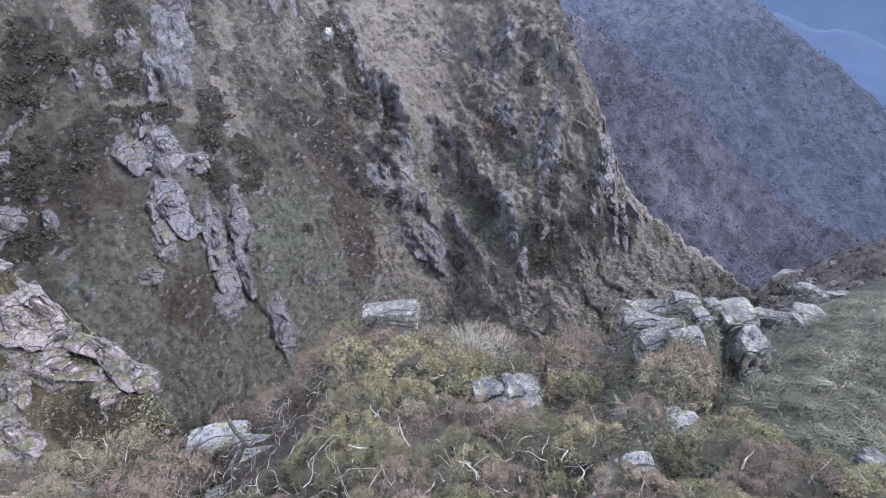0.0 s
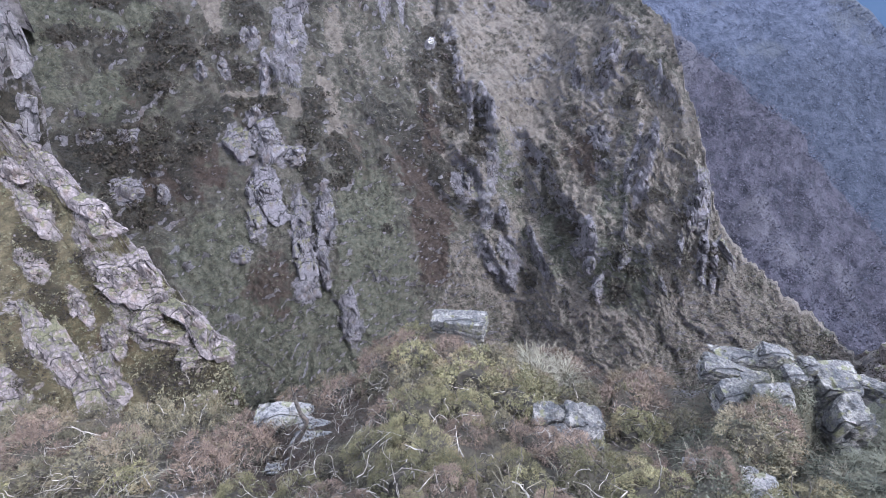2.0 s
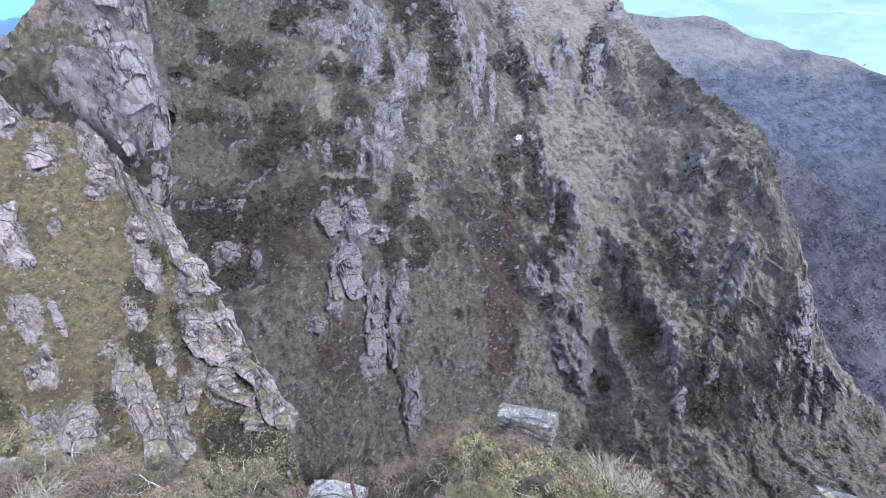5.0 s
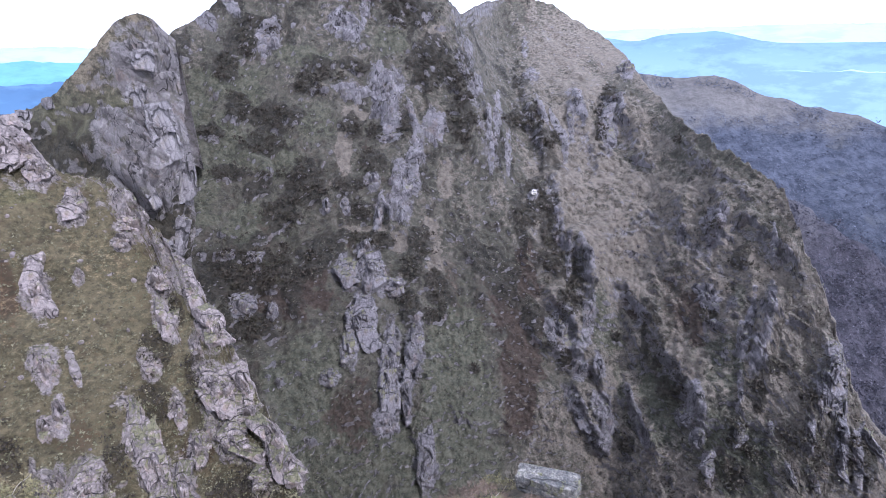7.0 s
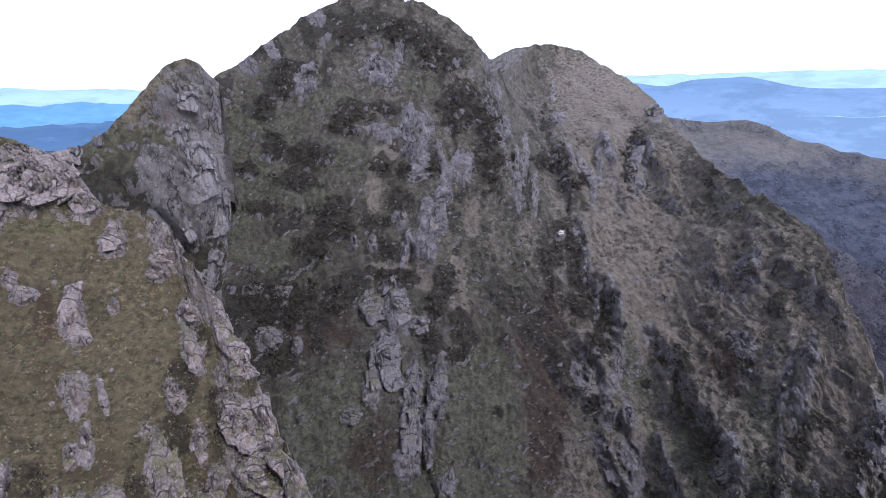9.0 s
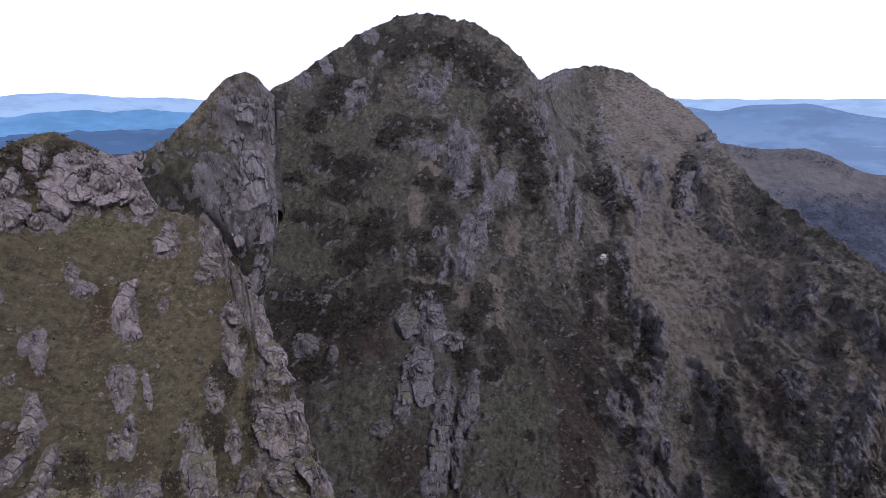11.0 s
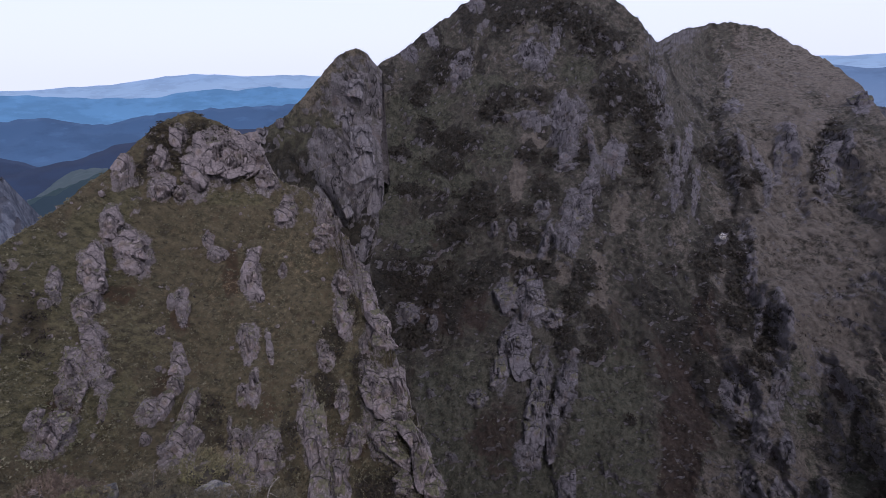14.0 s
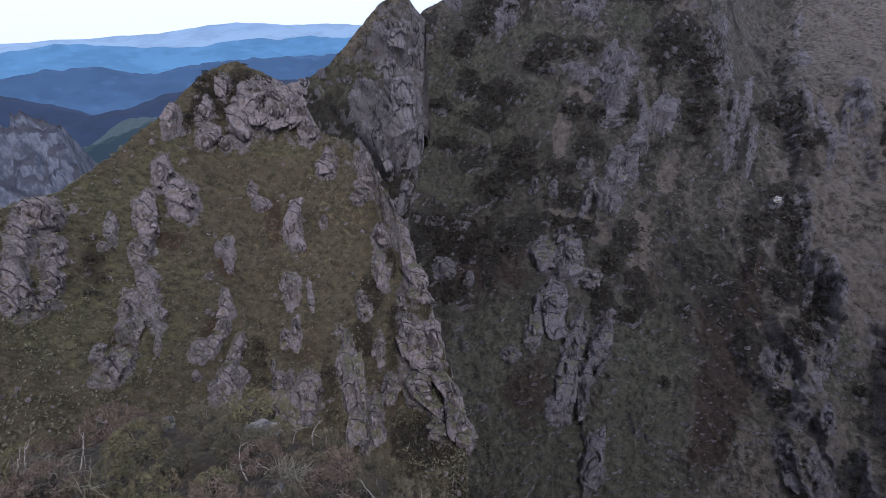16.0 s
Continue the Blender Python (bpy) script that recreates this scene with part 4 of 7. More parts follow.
spur(3.0, 1.3, 4.5, (17.6, -20.6), (18.6, -22.3), (20.0, -23.2), (21.3, -25.9), (21.5, -29.5), (21.2, -32.5))
spur(2.6, 1.0, 3.0, (14.6, -27.6), (17.4, -28.8), (18.9, -29.9), (20.1, -32.0), (20.8, -34.3), (23.7, -36.7), (24.8, -39.3))
spur(1.4, 0.8, 2.0, (24.1, -25.2), (24.5, -27.2), (27.4, -32.6), (28.9, -35.7))
spur(3.0, 1.3, 5.0, (24.6, -24.0), (25.6, -26.6), (28.6, -30.1), (30.5, -32.5), (32.1, -33.2), (33.9, -34.9), (35.8, -36.6), (36.6, -38.9), (36.8, -42))
spur(2.0, 1.0, 2.4, (26.6, -36.0), (27.2, -37.4), (28.8, -38.9), (30.5, -41.2), (32.2, -43.8))
spur(2.0, 0.9, 2.2, (19.6, -36.6), (20.3, -37.8), (22.4, -40.2), (24.6, -42.5), (26.3, -45.2))
spur(1.6, 1.0, 3.5, (36.7, -25.5), (33.8, -23.9), (30.4, -21.3), (26.6, -19.5), (25.0, -21.2), (22.1, -22.5), (19.6, -23.1))
spur(1.9, 0.9, 1.8, (15.6, -14.0), (16.6, -17.0), (17.2, -20.1), (17.0, -22.6))
spur(1.9, 1.2, 3.0, (34.2, -17.4), (36.3, -18.2), (38.4, -19.1), (41.0, -20.6), (42.6, -22.4), (43.4, -26))
spur(1.7, 1.1, 2.0, (46.4, -26.0), (46.6, -28.4), (46.3, -31.2), (45.4, -34.6))
spur(1.4, 0.8, 2.6, (28.0, -9.6), (29.4, -10.7), (31.5, -12.6), (33.7, -14.3), (35.9, -15.6), (37.6, -18))
spur(1.6, 0.9, 2.0, (29.0, -16.4), (29.8, -18.0), (30.7, -20.0), (31.2, -22))
spur(1.9, 1.1, 2.4, (32.6, -14.6), (33.2, -16.4), (33.2, -18.6), (33.8, -21.7))
spur(1.7, 0.9, 2.2, (39.6, -23.4), (39.9, -26.5), (39.0, -30.2), (37.6, -33.6))
spur(1.6, 0.9, 1.8, (36.2, -24.6), (36.9, -27.3), (36.6, -30.4), (36.2, -32.4))
spur(1.7, 1.0, 2.4, (11.6, -5.0), (13.2, -8.0), (14.6, -12.0), (15.2, -15.5))
spur(1.6, 0.9, 2.4, (17.0, -5.5), (18.6, -8.6), (20.2, -12.4), (22.2, -16.5))
spur(1.7, 1.0, 2.2, (21.8, -5.4), (23.4, -9.0), (25.0, -12.0), (27.8, -15.6))
spur(2.2, 1.4, 2.4, (5.2, 1.2), (6.6, -3.0), (8.0, -7.6), (9.6, -12.6), (10.4, -16.5))


def push(p, b, amount):
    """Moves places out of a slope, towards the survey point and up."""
    a = np.radians(b)
    return p + amount[..., None] * np.stack([-0.72 * np.sin(a), -0.72 * np.cos(a), np.full_like(a, 0.69)], -1)


def mountain_relief(p, b, e, below, k):
    x, y, z = p[..., 0], p[..., 1], p[..., 2]
    fade = step(0, 4, below)
    lean = 0.1 + 0.5 * step(4, 22, b)
    run = x + (z + 42) * lean + fbm(x / 12, y / 12, z / 12, 4, 0.6, 2) * 6.5
    big = ridged(run / 21, y / 120, z / 90, 2, 0.5, 3)
    small = ridged(run / 7.5, y / 60, z / 34, 3, 0.5, 8)
    right = 0.55 - 0.12 * step(4, 14, b)
    ribs = (big * 3.0 + small * (1.9 - 0.5 * step(16, 26, b))) * right
    spurs, cliff = spur_relief(b, e, fbm(x / 2.6, y / 2.6, z / 2.6, 4, 0.6, 33).clip(-0.6, 0.6) * 1.1)
    fall = (z - y) * 0.7
    lumps = fbm(x / 4.5, y / 4.5, z / 4.5, 5, 0.62, 11) * 1.2 + fbm(run / 3, fall / 5, x * 0, 4, 0.62, 12) * 0.8 + np.maximum(0, ridged(run / 11, fall / 4.5, x * 0, 3, 0.55, 14)) * 0.9
    drift = fbm(run / 5, y / 14, z / 10, 4, 0.6, 25)
    dome = 1 - step(12, 24, b)
    hollow = step(0.1, -0.5, small)
    k["heather"] = np.maximum(k["heather"], 0.75 * step(0.0, 0.35, drift + 0.16 * dome - 0.13 - 0.5 * k["straw"] - 0.5 * k["green"] + 0.25 * hollow) * (0.1 + 0.9 * dome) * step(-46, -36, e))
    k["heather"] = np.maximum(k["heather"], 0.17 * step(-16, -8, b) * (1 - step(7, 13, b)) * (1 - k["bracken"]).clip(0, 1) * (1 - k["straw"]))
    bare = 0.5 * step(0.5, 0.9, small + 0.35 * fbm(run / 3, y / 8, z / 9, 3, 0.6, 27)) * (0.3 + 0.3 * step(4, 14, b))
    k["rock"] = np.maximum(k["rock"], 0.5 * cliff * step(-0.35, 0.15, fbm(x / 1.7, y / 1.7, z / 2.6, 3, 0.6, 35)))
    k["heather"] = np.maximum(k["heather"], 0.03 * cliff)
    k["rock"] = np.maximum(k["rock"], bare * 0.75 * step(0.7, 1.3, np.hypot((b - 14) / 6, (e + 37) / 9)))
    shards = step(0.1, 0.42, fbm(x / 1.9 + z / 6, y / 2.4, z / 3.6, 4, 0.6, 39)) * step(6, 10, b) * (1 - step(24, 30, b)) * step(-26, -20, e) * step(0.6, 2.5, below)
    k["rock"] = np.maximum(k["rock"], 0.6 * shards)
    crags = crag_height(run / 2.2, z / 3.4 + y / 9, 21) * k["rock"] * 1.1
    # straw on ribs; the rise by bearing also paints haze over the right side
    k["straw"] = np.maximum(k["straw"], step(0.1, 0.7, big) * 0.3 + step(9, 18, b) * (0.2 + 0.3 * step(-0.15, 0.3, fbm(run / 6, y / 16, z / 14, 3, 0.6, 37))))
    k["straw"] = k["straw"] * (1 - 0.9 * k["bracken"]).clip(0, 1) * (1 - 0.6 * k["green"])
    k["bracken"] = np.maximum(k["bracken"], 0.45 * step(0.15, 0.5, fbm(run / 7, y / 20, z / 16, 3, 0.6, 29)))
    tuss = fbm(x / 0.8, y / 0.8, z / 0.8, 3, 0.65, 31) * 0.8 * (1 - k["rock"])
    amount = (ribs + spurs - 0.9) * (0.08 + 0.92 * fade) + lumps * (0.25 + 0.75 * fade) + crags * (0.3 + 0.7 * fade) + tuss + k["heather"] * 0.5
    return push(p, b, amount)


def knoll_relief(p, b, e, below, k):
    x, y, z = p[..., 0], p[..., 1], p[..., 2]
    fade = step(0, 3, below)
    lumps = fbm(x / 6, y / 6, z / 7, 4, 0.5, 41) * 1.1 * (0.25 + 0.75 * fade)
    small = fbm(x / 1.0, y / 1.0, z / 1.0, 4, 0.65, 43) * 0.3
    edge = step(-36, -29, b) * (1 - step(0, 7, below)) * (1 - step(-24.5, -21, b))
    k["rock"] = np.maximum(k["rock"], edge * step(-0.1, 0.4, fbm(x / 2, y / 2, z / 3, 3, 0.6, 45)))
    foot = step(-23.5, -21, b)
    k["rock"], k["heather"] = k["rock"] * (1 - foot), np.maximum(k["heather"], foot)
    crags = crag_height(x / 1.1 + z * 0.3, z / 1.7 + y / 4, 47) * k["rock"] * 0.55 + crag_height(x / 2.6 + z * 0.2, z / 5 + y / 9, 49) * edge * 1.3
    return push(p, b, lumps + small + crags)


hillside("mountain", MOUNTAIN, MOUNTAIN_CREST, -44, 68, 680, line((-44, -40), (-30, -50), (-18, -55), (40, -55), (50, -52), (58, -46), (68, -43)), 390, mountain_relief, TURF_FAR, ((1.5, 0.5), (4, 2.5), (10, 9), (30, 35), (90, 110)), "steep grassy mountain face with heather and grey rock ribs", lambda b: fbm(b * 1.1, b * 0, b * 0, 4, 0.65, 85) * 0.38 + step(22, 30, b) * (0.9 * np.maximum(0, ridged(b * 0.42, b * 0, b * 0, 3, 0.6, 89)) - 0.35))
hillside("knoll", KNOLL, KNOLL_CREST, -84, -19.6, 390, line((-84, -42), (-60, -46), (-45, -52), (-16, -58)), 295, knoll_relief, TURF_MID, ((1.5, 0.3), (4, 3), (9, 11), (16, 26), (30, 60)), "dry grass hillside scattered with grey rock outcrops", lambda b: fbm(b * 0.9, b * 0, b * 0, 4, 0.7, 87) * (0.35 + 3.5 * step(-33, -28, b) * (1 - step(-22, -19, b))) + fbm(b * 3.1, b * 0, b * 0, 4, 0.7, 88) * 3.2 * step(-33, -28, b) * (1 - step(-22, -19, b)))


def crag_tower():
    """The bare rock tower between the knoll and the mountain."""
    crest = line((-42, -9), (-37.5, -6.6), (-35.5, -5.4), (-33.6, -4.3), (-30.6, -1.6), (-28.6, 0.5), (-26.6, 2.3), (-24.8, 2.7), (-23.6, 1.9), (-22.7, 0.3), (-21, -1))
    right = line((-30, -29), (-21.4, -26.6), (-16, -24.6), (-12, -23.4), (-6, -23.1), (0, -22.5), (4, -22.4))
    u, v = np.meshgrid(np.linspace(0, 1, 210), np.linspace(0, 1, 180))
    b_right = right(-26 + 26 * v) + fbm(v * 9, v * 0, v * 0, 4, 0.65, 60) * 0.5
    b = -39 + (b_right + 39) * np.minimum(u / 0.85, 1)
    e = -30 + (crest(b) + fbm(b * 1.3, b * 0, b * 0, 4, 0.65, 59) * 0.35 + 30) * v
    d = 64 + 15 * v + 9 * ((b + 28) / 11) ** 2 * (b < -28) + 30 * step(0.85, 1.0, u) + 2.5 * step(0.7, 0.85, u)
    p = spot(b, d, e)
    x, y, z = p[..., 0], p[..., 1], p[..., 2]
    n = fbm(x / 6, y / 6, z / 8, 4, 0.6, 67)
    left = step(1.5, -1.5, b - np.maximum(-26.4 + 0.38 * e, -30.2) + n * 5)
    rock = (1 - left) * (1 - step(-14, -16, e + n * 5) * step(-20.5, -18, e + n * 5) * step(-23.5, -25.5, b)) * step(-0.5, -0.15, n + 0.45 * fbm(x / 2, y / 2, z / 3, 3, 0.6, 68) + 0.1)
    edge = step(0, 0.06, 1 - v) * (1 - step(0.78, 0.86, u) * 0.8)
    split = crag_height(x / 7.5 + z * 0.14, z / 10, 61) * 2.6 + crag_height(x / 2.2 + z * 0.1, z / 3.8, 62) * 0.5
    amount = (split - 1.6) * (0.15 + 0.85 * rock) * (0.12 + 0.88 * edge) + fbm(x / 7, y / 7, z / 7, 5, 0.6, 63) * 2.4 * edge
    p = push(p, b, amount)
    a = np.radians(b[-1])
    tail = [p[-1] + np.stack([o * np.sin(a), o * np.cos(a), np.full_like(a, -f)], -1) for o, f in ((1.5, 0.4), (5, 5), (10, 20))]
    zero = rock * 0
    k = {"rock": rock, "heather": np.maximum(left * step(-5, -8, e + n * 4), 0.9 * step(-14, -16, e + n * 5) * step(-20.5, -18, e + n * 5) * step(-23.5, -25.5, b)), "bracken": zero, "green": left * 0.5, "straw": left * 0.5 * step(-6, -2, e)}
    lay = {q: np.concatenate([w, np.repeat(w[-1:], 3, 0)]) for q, w in layers_of(k).items()}
    thing = new("crag")
    foot = p[0, 100]
    thing.location = foot
    tagged(thing, "tall grey limestone crag with grass and heather on its flank", "crag")
    me = grid_mesh("rock_wall", np.concatenate([p, np.array(tail)]) - foot, lay)
    me.materials.append(TURF_CRAG)
    ob = new("rock_wall", me)
    ob.parent = thing
    return thing, p - foot


CRAG, CRAG_FACE = crag_tower()

# the spur underfoot, and the low land out to the horizon
BROW_RISE = line((-180, 6), (-120, -8), (-90, -23), (-75, -29.5), (-60, -32.3), (-50, -34.8), (-46, -37.5), (-38, -42), (-28, -47.5), (-20, -52), (-15, -51.5), (-8, -52), (-1.5, -51.5), (7, -49.5), (12, -48.6), (21, -49.6), (27, -50), (45, -49.5), (55, -48), (63, -44), (67, -43), (70.3, -43), (72, -39), (76, -33), (85, -27), (100, -18), (130, -3), (180, 6))
BROW_FAR = line((-180, 25), (-120, 18), (-90, 9), (-75, 8), (-60, 7), (-50, 6.4), (-46, 5.6), (-38, 5), (-28, 4.2), (-20, 3.3), (-8, 3.1), (7, 3.3), (21, 3.2), (45, 3.2), (55, 3.1), (63, 3.2), (68, 4.5), (72, 8), (76, 12), (85, 16), (100, 20), (130, 22), (180, 25))


def spur_height(x, y):
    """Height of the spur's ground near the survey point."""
    x, y = np.asarray(x, float), np.asarray(y, float)
    b, d = np.degrees(np.arctan2(x, y)), np.hypot(x, y)
    far = BROW_FAR(b)
    brow = far * np.tan(np.radians(BROW_RISE(b)))
    t = np.clip(d / far, 0, 1)
    z = -1.0 + (brow + 1.0) * t - 0.16 * step(0.3, 1.0, d) * (1 - step(58, 64, b))
    for mx, my, size, high in ((1.0, 3.05, 0.55, 0.32), (2.75, 1.5, 0.55, 0.36), (0.35, 2.6, 0.5, 0.12), (-0.5, 2.5, 0.5, 0.05)):
        z = z + high * np.exp(-((x - mx) ** 2 + (y - my) ** 2) / (2 * (size * 0.6) ** 2))
    over = np.maximum(d - far, 0)
    z = z - over * 1.25 - step(0, 3, over) * 0.8
    return z + fbm(x / 0.9, y / 0.9, x * 0, 4, 0.5, 71) * 0.16 * step(0.2, 1.5, d)


def ground_sheet():
    b = np.concatenate([np.arange(-180, -90, 4.0), np.arange(-90, 100, 0.7), np.arange(100, 180, 4.0)])
    r = np.concatenate([np.geomspace(0.12, 22, 160), np.geomspace(24, 4900, 60)])
    rr, bb = np.meshgrid(r, b, indexing="ij")
    x, y = rr * np.sin(np.radians(bb)), rr * np.cos(np.radians(bb))
    z = spur_height(x, y)
    low = np.interp(rr, (0, 20, 60, 120, 300, 1000, 5000), (-24, -36, -84, -170, -420, -1000, -1200))
    side = step(65, 77, bb) * (1 - step(110, 150, bb))
    heath = np.interp(rr, (0, 8, 40, 90, 200, 500), (-6, -8, -38, -84, -190, -400)) + fbm(x / 14, y / 14, x * 0, 4, 0.5, 77) * 2.5 * step(10, 40, rr)
    low = low + (np.maximum(heath, low) - low) * side
    z = np.maximum(z, low)
    p = np.stack([x, y, z], -1)
    n = fbm(x / 1.2, y / 1.2, z / 1.2, 4, 0.6, 81)
    zero = n * 0
    k = {"rock": step(0.15, 0.45, n) * 0.5, "heather": np.maximum(step(0, 0.4, -n) * 0.4, side * step(6, 12, rr)), "bracken": step(0, 0.5, fbm(x / 2, y / 2, z / 2, 3, 0.5, 83)) * 0.7, "green": step(57, 63, bb) * (rr < 14), "straw": zero}
    ob = new("ground", grid_mesh("ground", p, layers_of(k), wrap=True))
    ob.data.materials.append(TURF_NEAR)
    tagged(ob, "heathy ground of the steep mountain spur", "ground", kind="structure")


ground_sheet()


def ridge_sheet(name, label, b0, b1, crest, far, low, material, rough=0.5, kind="structure", nb=220, ne=30, seed=1, near=0.7, span=14, wave=0.0):
    """A far hillside below a crest line."""
    b = np.linspace(b0, b1, nb)
    e = low(b) + (crest(b) + wave * fbm(b * 0.35, b * 0, b * 0, 4, 0.6, seed + 2) - low(b)) * np.linspace(0, 1, ne)[:, None]
    bb = np.broadcast_to(b, e.shape)
    depth = np.linspace(near, 1.0, ne)[:, None]
    p = spot(bb, far * depth, e)
    s = far / span
    p[..., 2] += (ridged(p[..., 0] / s, p[..., 1] / s, p[..., 2] / s / 2, 4, 0.5, seed) - 0.2) * far * 0.02 * rough * (np.linspace(1, 0.3, ne)[:, None] if wave else 1)
    p = np.concatenate([p, p[-1:] + np.array([0, far * 0.15, -far * 0.3])])
    ob = new(name, grid_mesh(name, p))
    ob.data.materials.append(material)
    tagged(ob, label, "hill", kind=kind)
    return p[:-1]


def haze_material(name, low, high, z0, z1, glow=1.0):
    """Air haze put into the emission colour: a glowing backdrop, paler towards the valleys."""
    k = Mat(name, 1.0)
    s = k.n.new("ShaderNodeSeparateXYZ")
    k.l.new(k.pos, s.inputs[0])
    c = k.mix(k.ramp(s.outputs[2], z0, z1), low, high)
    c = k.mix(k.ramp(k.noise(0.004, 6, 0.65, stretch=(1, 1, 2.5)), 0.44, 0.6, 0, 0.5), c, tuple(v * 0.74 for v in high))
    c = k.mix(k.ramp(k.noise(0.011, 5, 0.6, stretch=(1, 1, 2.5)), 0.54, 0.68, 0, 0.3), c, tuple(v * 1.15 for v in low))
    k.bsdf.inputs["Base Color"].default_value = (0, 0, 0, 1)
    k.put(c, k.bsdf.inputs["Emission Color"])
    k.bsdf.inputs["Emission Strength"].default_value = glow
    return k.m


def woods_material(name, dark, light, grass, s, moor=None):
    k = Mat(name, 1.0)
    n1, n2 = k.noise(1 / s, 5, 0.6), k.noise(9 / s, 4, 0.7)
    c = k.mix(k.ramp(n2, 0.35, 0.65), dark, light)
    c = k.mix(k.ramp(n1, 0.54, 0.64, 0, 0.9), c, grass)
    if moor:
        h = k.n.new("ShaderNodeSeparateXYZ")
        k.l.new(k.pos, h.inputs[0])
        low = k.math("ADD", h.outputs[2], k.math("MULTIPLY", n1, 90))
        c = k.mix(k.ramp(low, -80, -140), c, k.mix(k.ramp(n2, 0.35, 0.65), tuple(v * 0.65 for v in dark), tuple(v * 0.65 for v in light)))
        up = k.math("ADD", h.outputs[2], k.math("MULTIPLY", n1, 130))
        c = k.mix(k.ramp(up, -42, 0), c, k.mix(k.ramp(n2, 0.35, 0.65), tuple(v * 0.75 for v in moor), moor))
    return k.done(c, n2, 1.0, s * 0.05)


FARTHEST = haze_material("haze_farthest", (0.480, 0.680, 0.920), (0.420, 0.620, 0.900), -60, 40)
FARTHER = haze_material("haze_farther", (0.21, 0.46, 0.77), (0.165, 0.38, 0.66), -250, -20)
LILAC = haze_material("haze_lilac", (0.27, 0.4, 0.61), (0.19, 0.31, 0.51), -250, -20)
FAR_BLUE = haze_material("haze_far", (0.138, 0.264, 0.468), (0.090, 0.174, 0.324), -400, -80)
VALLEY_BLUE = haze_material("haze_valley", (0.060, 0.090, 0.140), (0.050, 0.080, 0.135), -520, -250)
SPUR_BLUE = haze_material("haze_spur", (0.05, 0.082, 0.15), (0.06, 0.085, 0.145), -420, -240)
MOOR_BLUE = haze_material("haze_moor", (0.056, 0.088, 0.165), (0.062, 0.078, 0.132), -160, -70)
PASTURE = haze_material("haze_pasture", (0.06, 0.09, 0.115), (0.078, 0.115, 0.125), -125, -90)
# the woods' own purple-grey, with blue air haze put into the base colour
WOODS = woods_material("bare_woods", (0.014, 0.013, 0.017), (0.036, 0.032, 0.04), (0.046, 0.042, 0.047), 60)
FOREST = woods_material("hazed_forest", (0.021, 0.024, 0.035), (0.045, 0.049, 0.066), (0.04, 0.042, 0.048), 70, (0.088, 0.081, 0.078))
# cliff and turf greys, with the blue of the air haze in them
_k = Mat("hazed_crags", 0.95)
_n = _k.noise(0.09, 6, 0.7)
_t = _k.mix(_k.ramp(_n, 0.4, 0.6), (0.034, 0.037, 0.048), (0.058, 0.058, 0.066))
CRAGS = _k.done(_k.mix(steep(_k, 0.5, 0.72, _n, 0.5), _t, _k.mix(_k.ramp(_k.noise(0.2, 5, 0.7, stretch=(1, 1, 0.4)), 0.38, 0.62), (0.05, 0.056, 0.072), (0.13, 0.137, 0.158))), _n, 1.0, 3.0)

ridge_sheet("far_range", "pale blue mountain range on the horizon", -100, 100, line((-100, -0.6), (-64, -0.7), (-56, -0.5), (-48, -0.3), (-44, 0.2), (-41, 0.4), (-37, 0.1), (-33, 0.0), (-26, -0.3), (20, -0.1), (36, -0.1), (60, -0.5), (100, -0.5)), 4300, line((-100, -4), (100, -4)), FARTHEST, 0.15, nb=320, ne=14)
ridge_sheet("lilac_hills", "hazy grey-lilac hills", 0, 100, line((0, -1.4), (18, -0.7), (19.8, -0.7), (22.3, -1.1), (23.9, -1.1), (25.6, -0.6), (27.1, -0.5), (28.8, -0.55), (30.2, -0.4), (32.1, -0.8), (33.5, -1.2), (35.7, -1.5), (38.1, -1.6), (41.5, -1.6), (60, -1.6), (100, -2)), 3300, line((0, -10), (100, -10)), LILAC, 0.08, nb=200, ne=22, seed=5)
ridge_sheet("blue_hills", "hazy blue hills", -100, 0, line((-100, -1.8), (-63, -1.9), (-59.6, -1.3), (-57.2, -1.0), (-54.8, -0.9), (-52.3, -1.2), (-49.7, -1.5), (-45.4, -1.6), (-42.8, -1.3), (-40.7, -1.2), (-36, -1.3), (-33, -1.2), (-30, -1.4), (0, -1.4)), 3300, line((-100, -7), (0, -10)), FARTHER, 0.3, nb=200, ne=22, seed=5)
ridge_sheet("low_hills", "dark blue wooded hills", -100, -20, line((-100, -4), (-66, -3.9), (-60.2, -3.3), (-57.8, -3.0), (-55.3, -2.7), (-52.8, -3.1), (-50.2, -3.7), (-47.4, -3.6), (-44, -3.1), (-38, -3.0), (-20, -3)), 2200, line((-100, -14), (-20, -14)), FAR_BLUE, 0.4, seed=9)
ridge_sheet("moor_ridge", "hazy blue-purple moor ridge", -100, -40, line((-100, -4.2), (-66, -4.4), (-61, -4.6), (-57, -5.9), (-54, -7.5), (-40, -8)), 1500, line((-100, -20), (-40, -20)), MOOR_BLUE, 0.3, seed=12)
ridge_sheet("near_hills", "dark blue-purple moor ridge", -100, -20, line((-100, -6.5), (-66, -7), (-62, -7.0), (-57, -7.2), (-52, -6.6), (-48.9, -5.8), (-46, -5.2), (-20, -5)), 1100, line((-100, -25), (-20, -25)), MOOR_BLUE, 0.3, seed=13)
